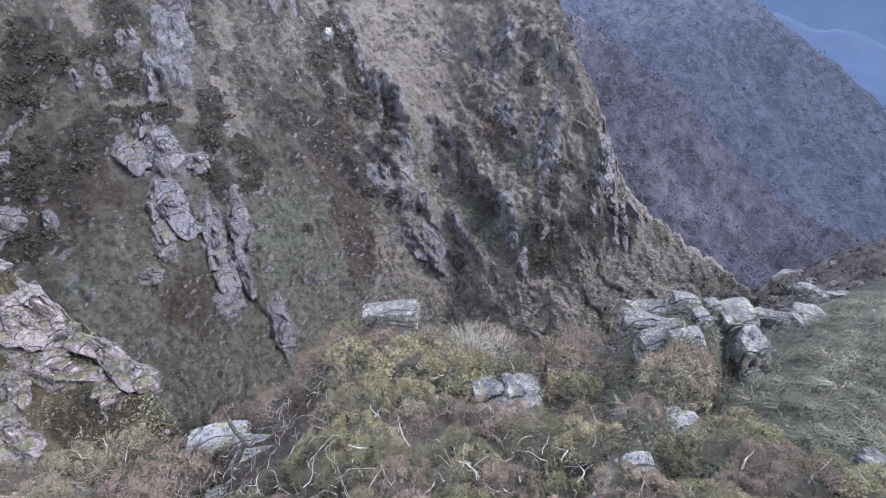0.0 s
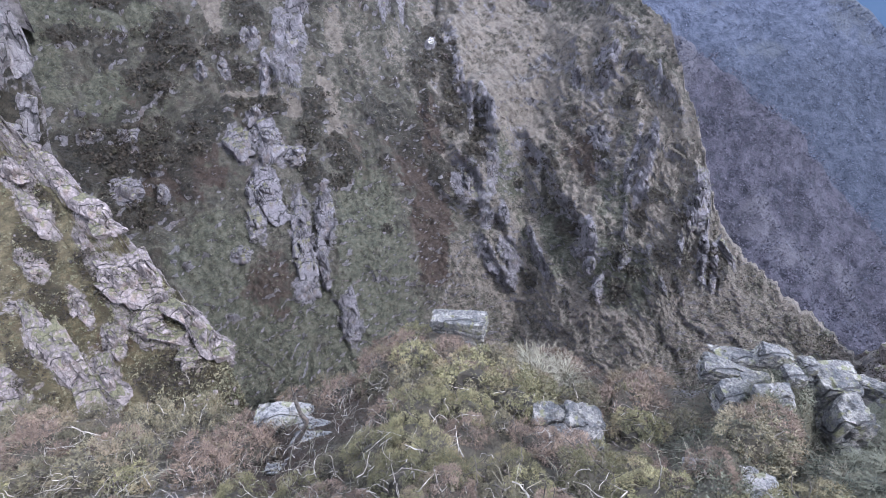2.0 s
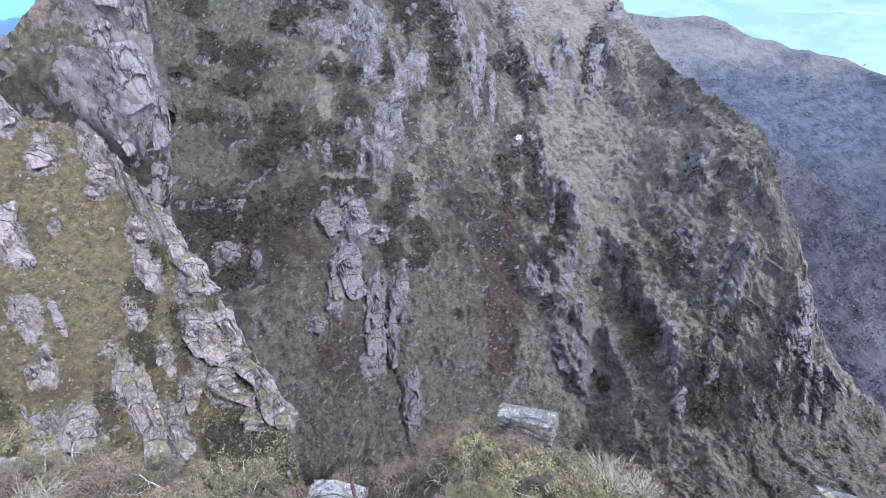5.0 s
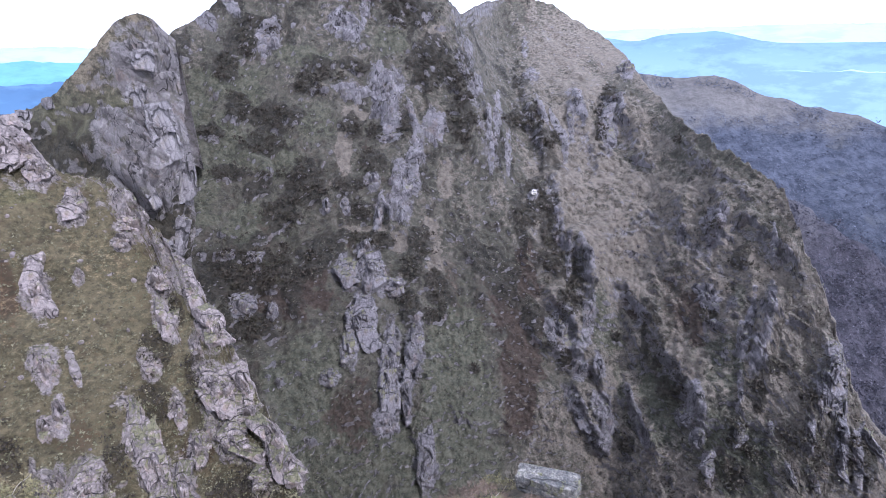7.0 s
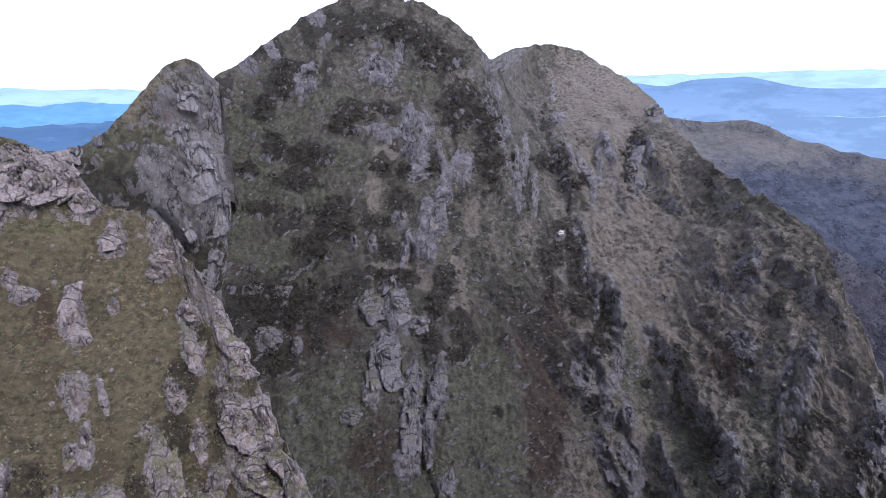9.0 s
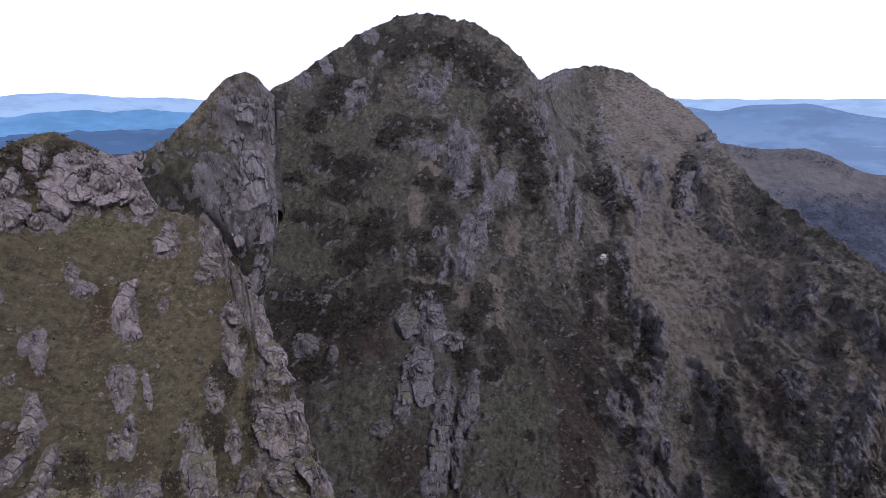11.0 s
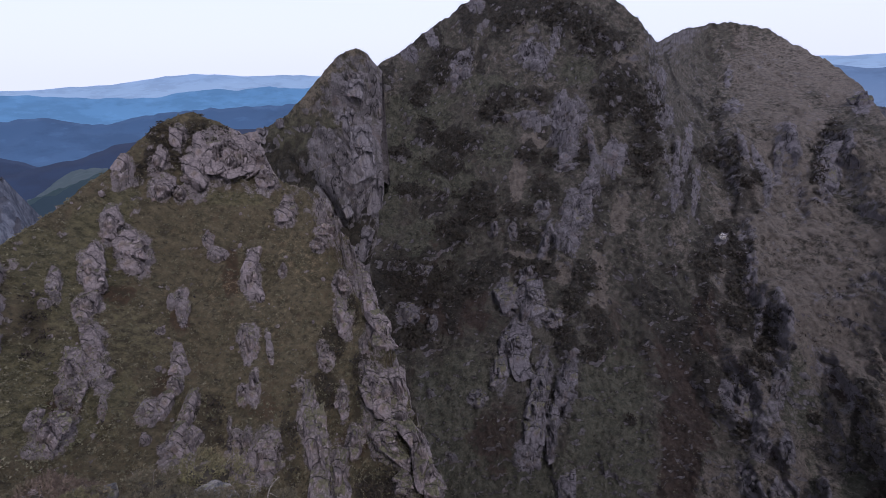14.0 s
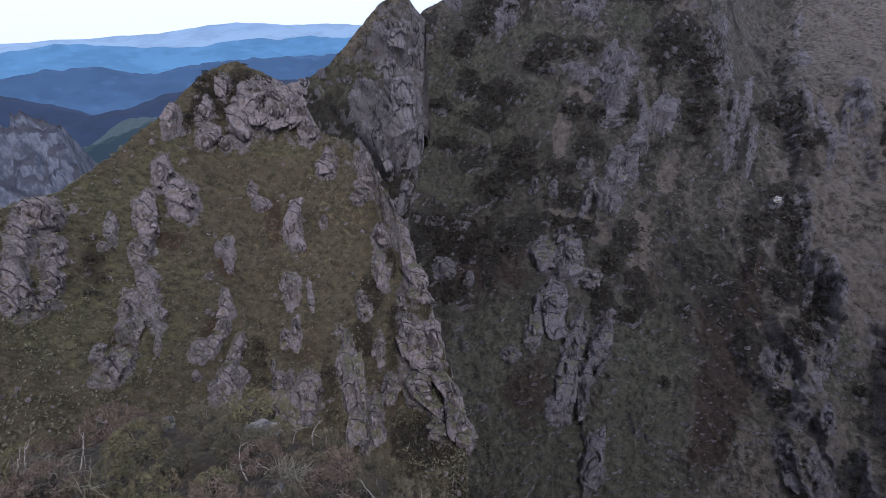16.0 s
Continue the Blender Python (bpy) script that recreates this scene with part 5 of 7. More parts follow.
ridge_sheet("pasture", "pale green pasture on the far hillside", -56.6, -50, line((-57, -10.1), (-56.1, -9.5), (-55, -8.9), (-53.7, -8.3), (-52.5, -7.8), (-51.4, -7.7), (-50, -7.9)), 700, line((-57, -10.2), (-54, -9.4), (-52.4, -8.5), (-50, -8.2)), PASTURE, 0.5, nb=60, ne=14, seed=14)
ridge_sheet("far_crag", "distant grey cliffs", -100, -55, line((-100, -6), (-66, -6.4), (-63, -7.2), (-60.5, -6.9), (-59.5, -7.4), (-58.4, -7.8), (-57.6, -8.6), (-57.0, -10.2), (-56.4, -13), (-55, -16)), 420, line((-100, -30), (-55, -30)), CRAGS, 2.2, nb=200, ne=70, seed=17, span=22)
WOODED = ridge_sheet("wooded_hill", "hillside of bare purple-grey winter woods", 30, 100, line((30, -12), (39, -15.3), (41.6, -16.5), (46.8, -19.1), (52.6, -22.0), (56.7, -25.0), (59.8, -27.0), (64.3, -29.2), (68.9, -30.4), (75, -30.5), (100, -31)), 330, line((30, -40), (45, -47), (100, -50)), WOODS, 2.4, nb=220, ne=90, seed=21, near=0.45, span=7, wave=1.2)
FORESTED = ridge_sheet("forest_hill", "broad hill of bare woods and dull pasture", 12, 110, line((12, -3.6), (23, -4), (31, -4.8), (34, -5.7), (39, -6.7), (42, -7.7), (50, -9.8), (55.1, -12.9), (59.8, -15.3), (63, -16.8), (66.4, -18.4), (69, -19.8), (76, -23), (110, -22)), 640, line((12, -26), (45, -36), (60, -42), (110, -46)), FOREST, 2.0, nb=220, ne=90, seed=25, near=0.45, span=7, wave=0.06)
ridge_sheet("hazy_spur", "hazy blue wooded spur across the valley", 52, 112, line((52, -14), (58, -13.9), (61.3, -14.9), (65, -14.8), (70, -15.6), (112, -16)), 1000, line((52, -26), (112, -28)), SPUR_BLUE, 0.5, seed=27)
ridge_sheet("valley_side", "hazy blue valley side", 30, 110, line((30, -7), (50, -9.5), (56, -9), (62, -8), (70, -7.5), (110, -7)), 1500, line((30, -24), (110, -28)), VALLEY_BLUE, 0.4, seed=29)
HEATHLAND = woods_material("heathland", (0.03, 0.026, 0.024), (0.085, 0.07, 0.06), (0.12, 0.105, 0.085), 7)
HEATH = ridge_sheet("heath_slope", "dark heathy slope across the valley mouth", 64, 112, line((64, -44), (66.9, -40.3), (67.7, -38.4), (69.9, -35.7), (71.6, -33.8), (73.3, -32.1), (75.1, -29.6), (85, -24), (112, -18)), 80, line((64, -50), (112, -50)), HEATHLAND, 1.6, nb=200, ne=80, seed=33, near=0.5)

# ---- rocks ----
_bm = bmesh.new()
bmesh.ops.create_icosphere(_bm, subdivisions=2, radius=1)
BALL2 = np.array([v.co[:] for v in _bm.verts]), np.array([[v.index for v in f.verts] for f in _bm.faces])
_bm.free()
_bm = bmesh.new()
bmesh.ops.create_icosphere(_bm, subdivisions=4, radius=1)
BALL4 = np.array([v.co[:] for v in _bm.verts]), np.array([[v.index for v in f.verts] for f in _bm.faces])
_bm.free()


def tri_mesh(name, verts, faces, material, smooth=False):
    me = bpy.data.meshes.new(name)
    me.vertices.add(len(verts))
    me.vertices.foreach_set("co", verts.astype(np.float32).ravel())
    me.loops.add(faces.size)
    me.loops.foreach_set("vertex_index", faces.astype(np.int32).ravel())
    me.polygons.add(len(faces))
    me.polygons.foreach_set("loop_start", np.arange(0, faces.size, 3, dtype=np.int32))
    me.polygons.foreach_set("use_smooth", np.full(len(faces), smooth))
    me.update()
    me.materials.append(material)
    return me


def cut_block(ball, seed, cuts=8, tilt=0.14, crack=0.1, rough=0.05):
    """A broken block about 2 across each way: flat breaks meeting at sharp edges, with splits and pits."""
    rng = np.random.RandomState(seed)
    n = np.concatenate([np.eye(3), -np.eye(3)]) + rng.normal(0, tilt, (6, 3))
    n = np.concatenate([n, rng.normal(size=(cuts, 3))])
    n /= np.linalg.norm(n, axis=1)[:, None]
    far = np.concatenate([rng.uniform(0.8, 1.0, 6), rng.uniform(0.85, 1.25, cuts)])
    u = ball[0]
    dot = u @ n.T
    p = u * np.min(np.where(dot > 0.05, far / np.maximum(dot, 0.05), 9), 1)[:, None]
    o = seed * 1.7
    split = ridged(p[:, 0] * 0.9 + o, p[:, 1] * 0.9, p[:, 2] * 1.5, 2, 0.5, seed)
    grain = fbm(p[:, 0] * 3 + o, p[:, 1] * 3, p[:, 2] * 3, 4, 0.65, seed + 9)
    return p * (1 - crack * step(0.62, 0.9, split) + rough * grain)[:, None]


_bm = bmesh.new()
bmesh.ops.create_icosphere(_bm, subdivisions=3, radius=1)
BALL3 = np.array([v.co[:] for v in _bm.verts]), np.array([[v.index for v in f.verts] for f in _bm.faces])
_bm.free()


def part(name, me, parent, label=""):
    """Links a mesh as one part of a thing."""
    ob = new(name, me)
    ob.parent = parent
    return tagged(ob, label) if label else ob


def outcrop(slope, b, e, w, h, lean, seed, material, label, group, grain):
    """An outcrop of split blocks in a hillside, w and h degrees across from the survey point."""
    rng = np.random.RandomState(seed)
    p, across, up, out = slope.lie(b, e)
    far = float(np.linalg.norm(p))
    hw, hh = far * radians(w), far * radians(h)
    c, s = math.cos(radians(lean)), math.sin(radians(lean))
    ax, ay = across * c - up * s, up * c + across * s
    thing = new("rock_outcrop")
    thing.location = p + out * slope.lift
    tagged(thing, label, "rock", group)
    # the broken bed, sinking into the turf at its ragged rim
    nu, nv = int(np.clip(w * 27, 20, 64)), int(np.clip(h * 27, 24, 100))
    u, v = np.meshgrid(np.linspace(-1.3, 1.3, nu), np.linspace(-1.3, 1.3, nv))
    bu, bv = u * hw / grain, v * hh / grain
    wob = fbm(bu * 0.7 + seed, bv * 0.5, u * 0, 4, 0.6, seed)
    rim = np.hypot(u, v) + wob * 0.55
    swell = 1 - step(0.3, 1.15, rim)
    deep = (min(hw, hh) * 0.3 + max(hw, hh) * 0.08) * (1.3 if grain < 1.2 else 1.0)
    z = crag_height(bu * 0.62, bv * 0.4 + bu * 0.1, seed) * grain * 0.8 * (0.25 + swell) + deep * swell - (deep * 0.5 + grain * 0.6) * (1 - swell) - grain * 0.25
    pts = (u * hw)[..., None] * ax + (v * hh)[..., None] * ay + z[..., None] * out
    me = grid_mesh("face", pts, smooth=False, keep=rim < 1.1)
    me.materials.append(material)
    part("face", me, thing)
    # the blocks that stand out of it: stacked along a slab, else piled over the bed
    ball = BALL4 if max(w, h) * (2 if grain < 1.2 else 1) > 2.2 else BALL3
    seats = []
    if hh > 1.7 * hw:
        n = int(np.clip(round(hh / hw * 0.65), 2, 5))
        for i in range(n):
            seats.append((rng.uniform(-0.22, 0.22), -0.86 + 1.72 * (i + 0.5) / n, rng.uniform(0.6, 0.9), 1.35 / n * rng.uniform(0.75, 1.25), 0))
        if hw > 1.0:
            seats += [(sx, rng.uniform(-0.7, 0.6), 0.42, 0.26, 0.05) for sx in (-0.6, 0.6, -0.5)]
    elif hw > 2.2:
        seats = [(-0.4, 0.05, 0.5, 0.72, 0.3), (0.35, 0.1, 0.55, 0.7, 0.3), (0.0, -0.4, 0.62, 0.42, 0.2), (0.1, 0.5, 0.5, 0.38, 0.4), (0.72, -0.35, 0.28, 0.42, 0.1)]
    else:
        for i in range(5 + (hw > 1.2) * 3):
            a, f = 2.4 * i + seed, 0.72 * math.sqrt((i + 0.3) / 6.5)
            k = rng.uniform(0.32, 0.56)
            seats.append((f * math.cos(a), f * math.sin(a), k, k * rng.uniform(0.8, 1.3), 0))
    for q, (x, y, kw, kh, drop) in enumerate(seats):
        bw, bh = hw * kw, hh * kh
        tall = min(bw, bh) * rng.uniform(0.5, 0.8) * (1 if hw < 2.2 else 0.55)
        pts = cut_block(ball, seed * 40 + q, 6, 0.24, 0.07, 0.07) * (bw, bh, tall)
        t = rng.normal(0, 0.22)
        bx, by = ax * math.cos(t) + ay * math.sin(t), ay * math.cos(t) - ax * math.sin(t)
        pts = pts[:, :1] * bx + pts[:, 1:2] * by + pts[:, 2:] * (out + ay * rng.normal(0, 0.15))
        part("block", tri_mesh("block", pts, ball[1], material), thing).location = ax * hw * x + ay * hh * y + out * (deep * (0.75 - 0.5 * math.hypot(x, y)) + grain * (0.12 - drop))
    return thing


def crag_plates():
    """Plates and blocks of the crag's broken wall, set half into it."""
    rng = np.random.RandomState(71)
    for i in range(15):
        r, c = rng.randint(40, 158), rng.randint(92, 166)
        w = rng.uniform(0.7, 1.6)
        pts = cut_block(BALL4, 700 + i, 6, 0.24, 0.08, 0.08) * (w, w * 0.2, w * rng.uniform(1.1, 2.0))
        ob = part("plate", tri_mesh("plate", pts, BALL4[1], ROCK_CRAG), CRAG)
        ob.location, ob.rotation_euler = CRAG_FACE[r, c], (rng.normal(-0.35, 0.12), rng.normal(0.12, 0.15), 0.45 + rng.normal(0, 0.3))
    for i, (r, c, w) in enumerate(((176, 20, 1.1), (176, 28, 0.8), (177, 36, 1.0), (177, 58, 0.7), (176, 12, 0.9))):
        ob = part("block", tri_mesh("block", cut_block(BALL3, 760 + i) * (w, w, w * 1.2), BALL3[1], ROCK_CRAG), CRAG)
        ob.location, ob.rotation_euler = CRAG_FACE[r, c], (0.2, 0.1, i * 1.1)


crag_plates()
MOUNTAIN.lift, KNOLL.lift = 0.3, 0.05


def rock_on_mountain(b, e, w, h, lean, seed):
    tall = h > 2.2 * w
    label = "steep grey-lilac limestone rib on the mountain face" if tall else "fractured grey limestone outcrop on the mountain face"
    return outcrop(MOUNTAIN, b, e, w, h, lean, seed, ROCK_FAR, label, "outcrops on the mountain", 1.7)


def rock_on_knoll(b, e, w, h, lean, seed):
    tall = h > 2 * w
    label = "tall leaning grey rock slab standing in dry grass" if tall else "weathered grey rock outcrop in dry grass"
    return outcrop(KNOLL, b, e, w, h, lean, seed, ROCK_MID, label, "outcrops on the knoll", 1.0)


rock_on_knoll(-38.80, -7.70, 3.03, 2.84, -5, 101)
rock_on_knoll(-42.22, -7.97, 1.08, 2.91, 16, 102)
rock_on_knoll(-35.99, -10.26, 1.05, 1.41, -2, 103)
rock_on_knoll(-45.87, -9.82, 1.14, 1.23, 12, 104)
rock_on_knoll(-44.59, -10.71, 0.69, 0.91, 12, 105)
rock_on_knoll(-45.91, -7.60, 0.67, 1.53, 27, 106)
rock_on_knoll(-43.54, -5.11, 0.62, 1.19, 22, 107)
rock_on_knoll(-48.94, -7.56, 0.73, 1.28, 28, 108)
rock_on_knoll(-36.30, -8.30, 0.86, 1.59, -16, 109)
rock_on_knoll(-34.34, -13.71, 1.14, 1.58, 8, 110)
rock_on_knoll(-30.42, -14.29, 1.17, 1.71, -4, 111)
rock_on_knoll(-29.86, -16.26, 1.37, 1.06, 6, 112)
rock_on_knoll(-27.78, -19.86, 0.70, 1.58, -20, 113)
rock_on_knoll(-31.46, -17.70, 0.93, 0.75, -29, 114)
rock_on_knoll(-29.14, -22.22, 1.01, 1.27, 5, 115)
rock_on_knoll(-29.41, -26.16, 0.95, 1.91, -4, 116)
rock_on_knoll(-26.43, -23.93, 1.02, 2.56, -6, 117)
rock_on_knoll(-25.45, -28.39, 1.21, 2.42, -4, 118)
rock_on_knoll(-27.41, -29.85, 0.57, 1.27, 5, 119)
rock_on_knoll(-32.21, -30.32, 0.69, 1.13, 7, 120)
rock_on_knoll(-32.71, -28.68, 0.44, 0.57, 7, 121)
rock_on_knoll(-35.09, -38.57, 1.26, 6.60, -3, 122)
rock_on_knoll(-25.98, -34.68, 1.89, 2.79, -16, 123)
rock_on_knoll(-23.21, -34.97, 0.57, 2.82, -5, 124)
rock_on_knoll(-23.91, -38.00, 2.12, 1.21, -27, 125)
rock_on_knoll(-21.27, -40.74, 1.23, 3.08, -18, 126)
rock_on_knoll(-25.33, -40.50, 1.23, 2.96, -36, 127)
rock_on_knoll(-20.44, -43.90, 1.39, 2.40, -13, 128)
rock_on_knoll(-23.57, -44.08, 1.51, 1.25, 3, 129)
rock_on_knoll(-30.76, -34.99, 0.56, 1.84, 6, 130)
rock_on_knoll(-30.00, -39.21, 0.80, 1.67, 6, 131)
rock_on_knoll(-32.60, -41.98, 0.90, 2.53, 7, 132)
rock_on_knoll(-44.27, -36.49, 0.62, 1.60, 12, 133)
rock_on_knoll(-42.97, -36.50, 0.40, 1.50, 11, 134)
rock_on_knoll(-41.01, -38.11, 1.22, 2.30, 11, 135)
rock_on_knoll(-43.23, -39.51, 0.85, 1.46, 12, 136)
rock_on_knoll(-45.56, -39.12, 0.67, 1.33, 12, 137)
rock_on_knoll(-42.42, -31.77, 0.52, 1.07, 11, 138)
rock_on_knoll(-41.07, -31.31, 0.64, 1.68, 10, 139)
rock_on_knoll(-44.59, -34.44, 0.23, 0.75, 12, 140)
rock_on_knoll(-40.70, -26.85, 0.88, 2.14, 10, 141)
rock_on_knoll(-38.58, -28.15, 0.30, 1.72, 1, 142)
rock_on_knoll(-39.09, -19.94, 0.88, 2.82, 9, 143)
rock_on_knoll(-35.70, -20.08, 0.49, 0.81, 8, 144)
rock_on_knoll(-42.31, -17.32, 0.90, 0.66, 11, 145)
rock_on_knoll(-42.77, -15.75, 0.50, 0.77, 11, 146)
rock_on_knoll(-51.00, -12.71, 0.78, 1.65, 14, 147)
rock_on_knoll(-49.93, -15.73, 1.36, 2.37, 5, 148)
rock_on_knoll(-53.51, -16.43, 1.00, 2.03, 15, 149)
rock_on_knoll(-56.60, -16.82, 0.49, 1.28, 16, 150)
rock_on_knoll(-57.76, -18.29, 0.40, 0.37, 16, 151)
rock_on_knoll(-54.64, -19.56, 1.18, 1.43, 15, 152)
rock_on_knoll(-55.23, -24.28, 1.05, 2.97, 7, 153)
rock_on_knoll(-57.43, -25.31, 0.92, 2.37, 16, 154)
rock_on_knoll(-58.78, -26.55, 0.41, 0.90, 17, 155)
rock_on_knoll(-61.30, -27.58, 0.48, 0.87, 37, 156)
rock_on_knoll(-60.46, -29.59, 1.25, 1.96, 42, 157)
rock_on_knoll(-55.97, -28.97, 0.34, 1.09, 16, 158)
rock_on_knoll(-46.55, -21.72, 0.60, 1.59, 12, 159)
rock_on_knoll(-47.62, -21.20, 0.37, 0.64, 13, 160)
rock_on_knoll(-49.08, -23.57, 0.42, 0.41, 13, 161)
rock_on_knoll(-48.10, -26.81, 0.59, 1.46, 13, 162)
rock_on_knoll(-48.99, -29.00, 0.59, 0.87, 13, 163)
rock_on_knoll(-52.27, -30.74, 0.87, 1.17, 44, 164)
rock_on_knoll(-50.61, -30.35, 0.58, 1.13, 44, 165)
rock_on_knoll(-48.56, -32.11, 0.70, 1.94, 33, 166)
rock_on_knoll(-49.96, -34.69, 1.38, 1.95, 29, 167)
rock_on_knoll(-53.22, -32.79, 0.41, 0.44, 15, 168)
rock_on_knoll(-61.84, -14.16, 2.01, 1.39, 17, 169)
rock_on_knoll(-63.75, -16.19, 1.27, 1.86, 18, 170)
rock_on_knoll(-61.48, -17.66, 0.92, 1.52, 17, 171)
rock_on_knoll(-65.40, -19.77, 1.00, 2.33, 18, 172)
rock_on_knoll(-62.36, -20.32, 0.84, 1.42, 18, 173)
rock_on_knoll(-64.20, -21.80, 0.66, 0.64, 18, 174)
rock_on_knoll(-24.76, -28.82, 0.83, 1.54, -11, 175)
rock_on_knoll(-23.17, -34.33, 0.89, 1.78, -15, 176)
rock_on_knoll(-19.77, -43.47, 0.87, 1.67, -16, 177)
rock_on_knoll(-29.32, -15.43, 0.62, 0.49, 6, 178)
rock_on_mountain(-6.46, 0.45, 1.38, 1.60, -29, 179)
rock_on_mountain(-4.09, 2.40, 0.40, 1.30, 13, 180)
rock_on_mountain(-14.10, -0.23, 0.92, 1.42, 29, 181)
rock_on_mountain(-2.67, -5.68, 1.76, 2.45, 4, 183)
rock_on_mountain(-6.18, -5.53, 1.61, 0.87, 6, 184)
rock_on_mountain(-2.47, -8.83, 0.93, 1.69, 4, 185)
rock_on_mountain(-2.60, -10.65, 1.06, 0.67, 4, 186)
rock_on_mountain(0.32, -9.68, 0.31, 3.34, -12, 187)
rock_on_mountain(2.54, -9.75, 1.13, 1.83, 2, 188)
rock_on_mountain(-1.31, -15.51, 1.46, 2.52, 14, 189)
rock_on_mountain(0.12, -13.37, 0.70, 2.12, 3, 190)
rock_on_mountain(-2.19, -18.64, 1.47, 1.78, 4, 191)
rock_on_mountain(-4.40, -18.50, 0.57, 1.78, 15, 192)
rock_on_mountain(-4.91, -15.30, 0.81, 0.94, 5, 193)
rock_on_mountain(-10.52, -17.48, 0.43, 0.75, 7, 194)
rock_on_mountain(-8.33, -17.56, 0.43, 0.75, 6, 195)
rock_on_mountain(-0.05, -16.52, 0.32, 0.89, 3, 196)
rock_on_mountain(-6.60, -22.48, 0.94, 0.83, 6, 197)
rock_on_mountain(-8.96, -25.11, 1.30, 1.64, -14, 198)
rock_on_mountain(-5.87, -25.42, 1.33, 2.35, -10, 199)
rock_on_mountain(-3.20, -27.23, 1.02, 1.08, 4, 200)
rock_on_mountain(-22.44, -21.18, 0.87, 0.53, 11, 201)
rock_on_mountain(-19.27, -21.94, 0.85, 0.66, 10, 202)
rock_on_mountain(-21.51, -26.70, 1.16, 1.12, 11, 203)
rock_on_mountain(-18.46, -27.87, 0.52, 0.78, 10, 204)
rock_on_mountain(-7.88, -30.61, 1.55, 2.74, 6, 205)
rock_on_mountain(-9.74, -33.62, 0.98, 1.71, 7, 206)
rock_on_mountain(-4.82, -36.49, 1.11, 4.84, 5, 207)
rock_on_mountain(-1.16, -34.31, 0.94, 2.97, 3, 208)
rock_on_mountain(-6.17, -41.23, 1.21, 1.55, 6, 209)
rock_on_mountain(-2.73, -39.06, 0.55, 2.85, 4, 210)
rock_on_mountain(-12.73, -36.10, 0.89, 0.83, 8, 211)
rock_on_mountain(16.68, -20.65, 0.31, 1.88, -4, 212)
rock_on_mountain(17.38, -21.24, 0.24, 1.75, -4, 213)
rock_on_mountain(18.29, -23.69, 0.30, 1.87, -4, 214)
rock_on_mountain(20.57, -24.13, 0.36, 2.16, -25, 215)
rock_on_mountain(21.29, -31.15, 0.53, 3.27, 3, 216)
rock_on_mountain(17.88, -32.12, 1.39, 1.96, -4, 217)
rock_on_mountain(20.62, -34.57, 0.70, 1.13, -5, 218)
rock_on_mountain(21.14, -35.99, 0.76, 0.88, -5, 219)
rock_on_mountain(23.25, -35.70, 0.63, 1.40, -6, 220)
rock_on_mountain(21.23, -39.78, 0.75, 2.16, -31, 221)
rock_on_mountain(24.13, -39.34, 0.90, 2.14, -22, 222)
rock_on_mountain(24.23, -42.31, 1.00, 1.31, -37, 223)
rock_on_mountain(27.89, -38.38, 0.38, 2.22, -23, 224)
rock_on_mountain(29.32, -40.33, 0.37, 1.84, -24, 225)
rock_on_mountain(33.29, -35.47, 0.66, 0.60, -10, 226)
rock_on_mountain(35.20, -36.66, 0.65, 1.81, -21, 227)
rock_on_mountain(34.22, -38.14, 0.80, 0.96, -11, 228)
rock_on_mountain(34.15, -28.10, 0.25, 1.57, -10, 229)
rock_on_mountain(35.01, -28.65, 0.54, 0.50, -11, 230)
rock_on_mountain(38.37, -28.22, 0.33, 2.70, -4, 231)
rock_on_mountain(37.97, -30.01, 0.28, 1.62, -12, 232)
rock_on_mountain(39.92, -26.98, 0.36, 3.46, -4, 233)
rock_on_mountain(39.70, -30.37, 0.64, 2.12, -0, 234)
rock_on_mountain(39.05, -33.88, 0.23, 1.31, -12, 235)
rock_on_mountain(33.13, -19.04, 0.90, 1.58, -10, 236)
rock_on_mountain(33.70, -17.26, 0.44, 0.84, -10, 237)
rock_on_mountain(30.20, -20.62, 0.37, 0.93, -9, 238)
rock_on_mountain(38.75, -19.78, 0.22, 1.61, -12, 239)
rock_on_mountain(34.03, -26.10, 0.75, 1.36, -40, 240)
rock_on_mountain(46.36, -29.80, 0.72, 2.65, -10, 241)
rock_on_mountain(47.44, -32.53, 0.71, 1.15, -15, 242)
rock_on_mountain(46.07, -32.02, 0.36, 1.95, -15, 243)
rock_on_mountain(48.03, -32.11, 0.23, 2.39, -15, 244)
rock_on_mountain(50.81, -34.19, 0.33, 1.82, -51, 245)
rock_on_mountain(48.91, -35.52, 0.39, 3.00, -16, 246)
rock_on_mountain(50.44, -35.83, 0.30, 2.70, -16, 247)
rock_on_mountain(46.22, -35.64, 0.29, 1.43, -15, 248)
rock_on_mountain(40.04, -37.93, 0.32, 1.51, -13, 249)
rock_on_mountain(42.82, -36.69, 0.39, 0.74, -14, 250)
rock_on_mountain(37.78, -41.87, 0.52, 1.39, -12, 251)
rock_on_mountain(45.66, -39.50, 0.25, 0.93, -35, 252)
rock_on_mountain(47.68, -39.14, 0.24, 1.14, -41, 253)
rock_on_mountain(35.85, -39.51, 0.54, 0.98, -11, 254)
rock_on_mountain(7.30, -5.99, 0.49, 1.05, 0, 255)
rock_on_mountain(6.41, -2.52, 0.42, 0.79, 0, 256)
rock_on_mountain(9.49, -8.99, 0.37, 2.40, -1, 257)
rock_on_mountain(8.56, -9.89, 0.25, 1.82, -0, 258)
rock_on_mountain(10.81, -12.35, 0.31, 2.34, -1, 259)
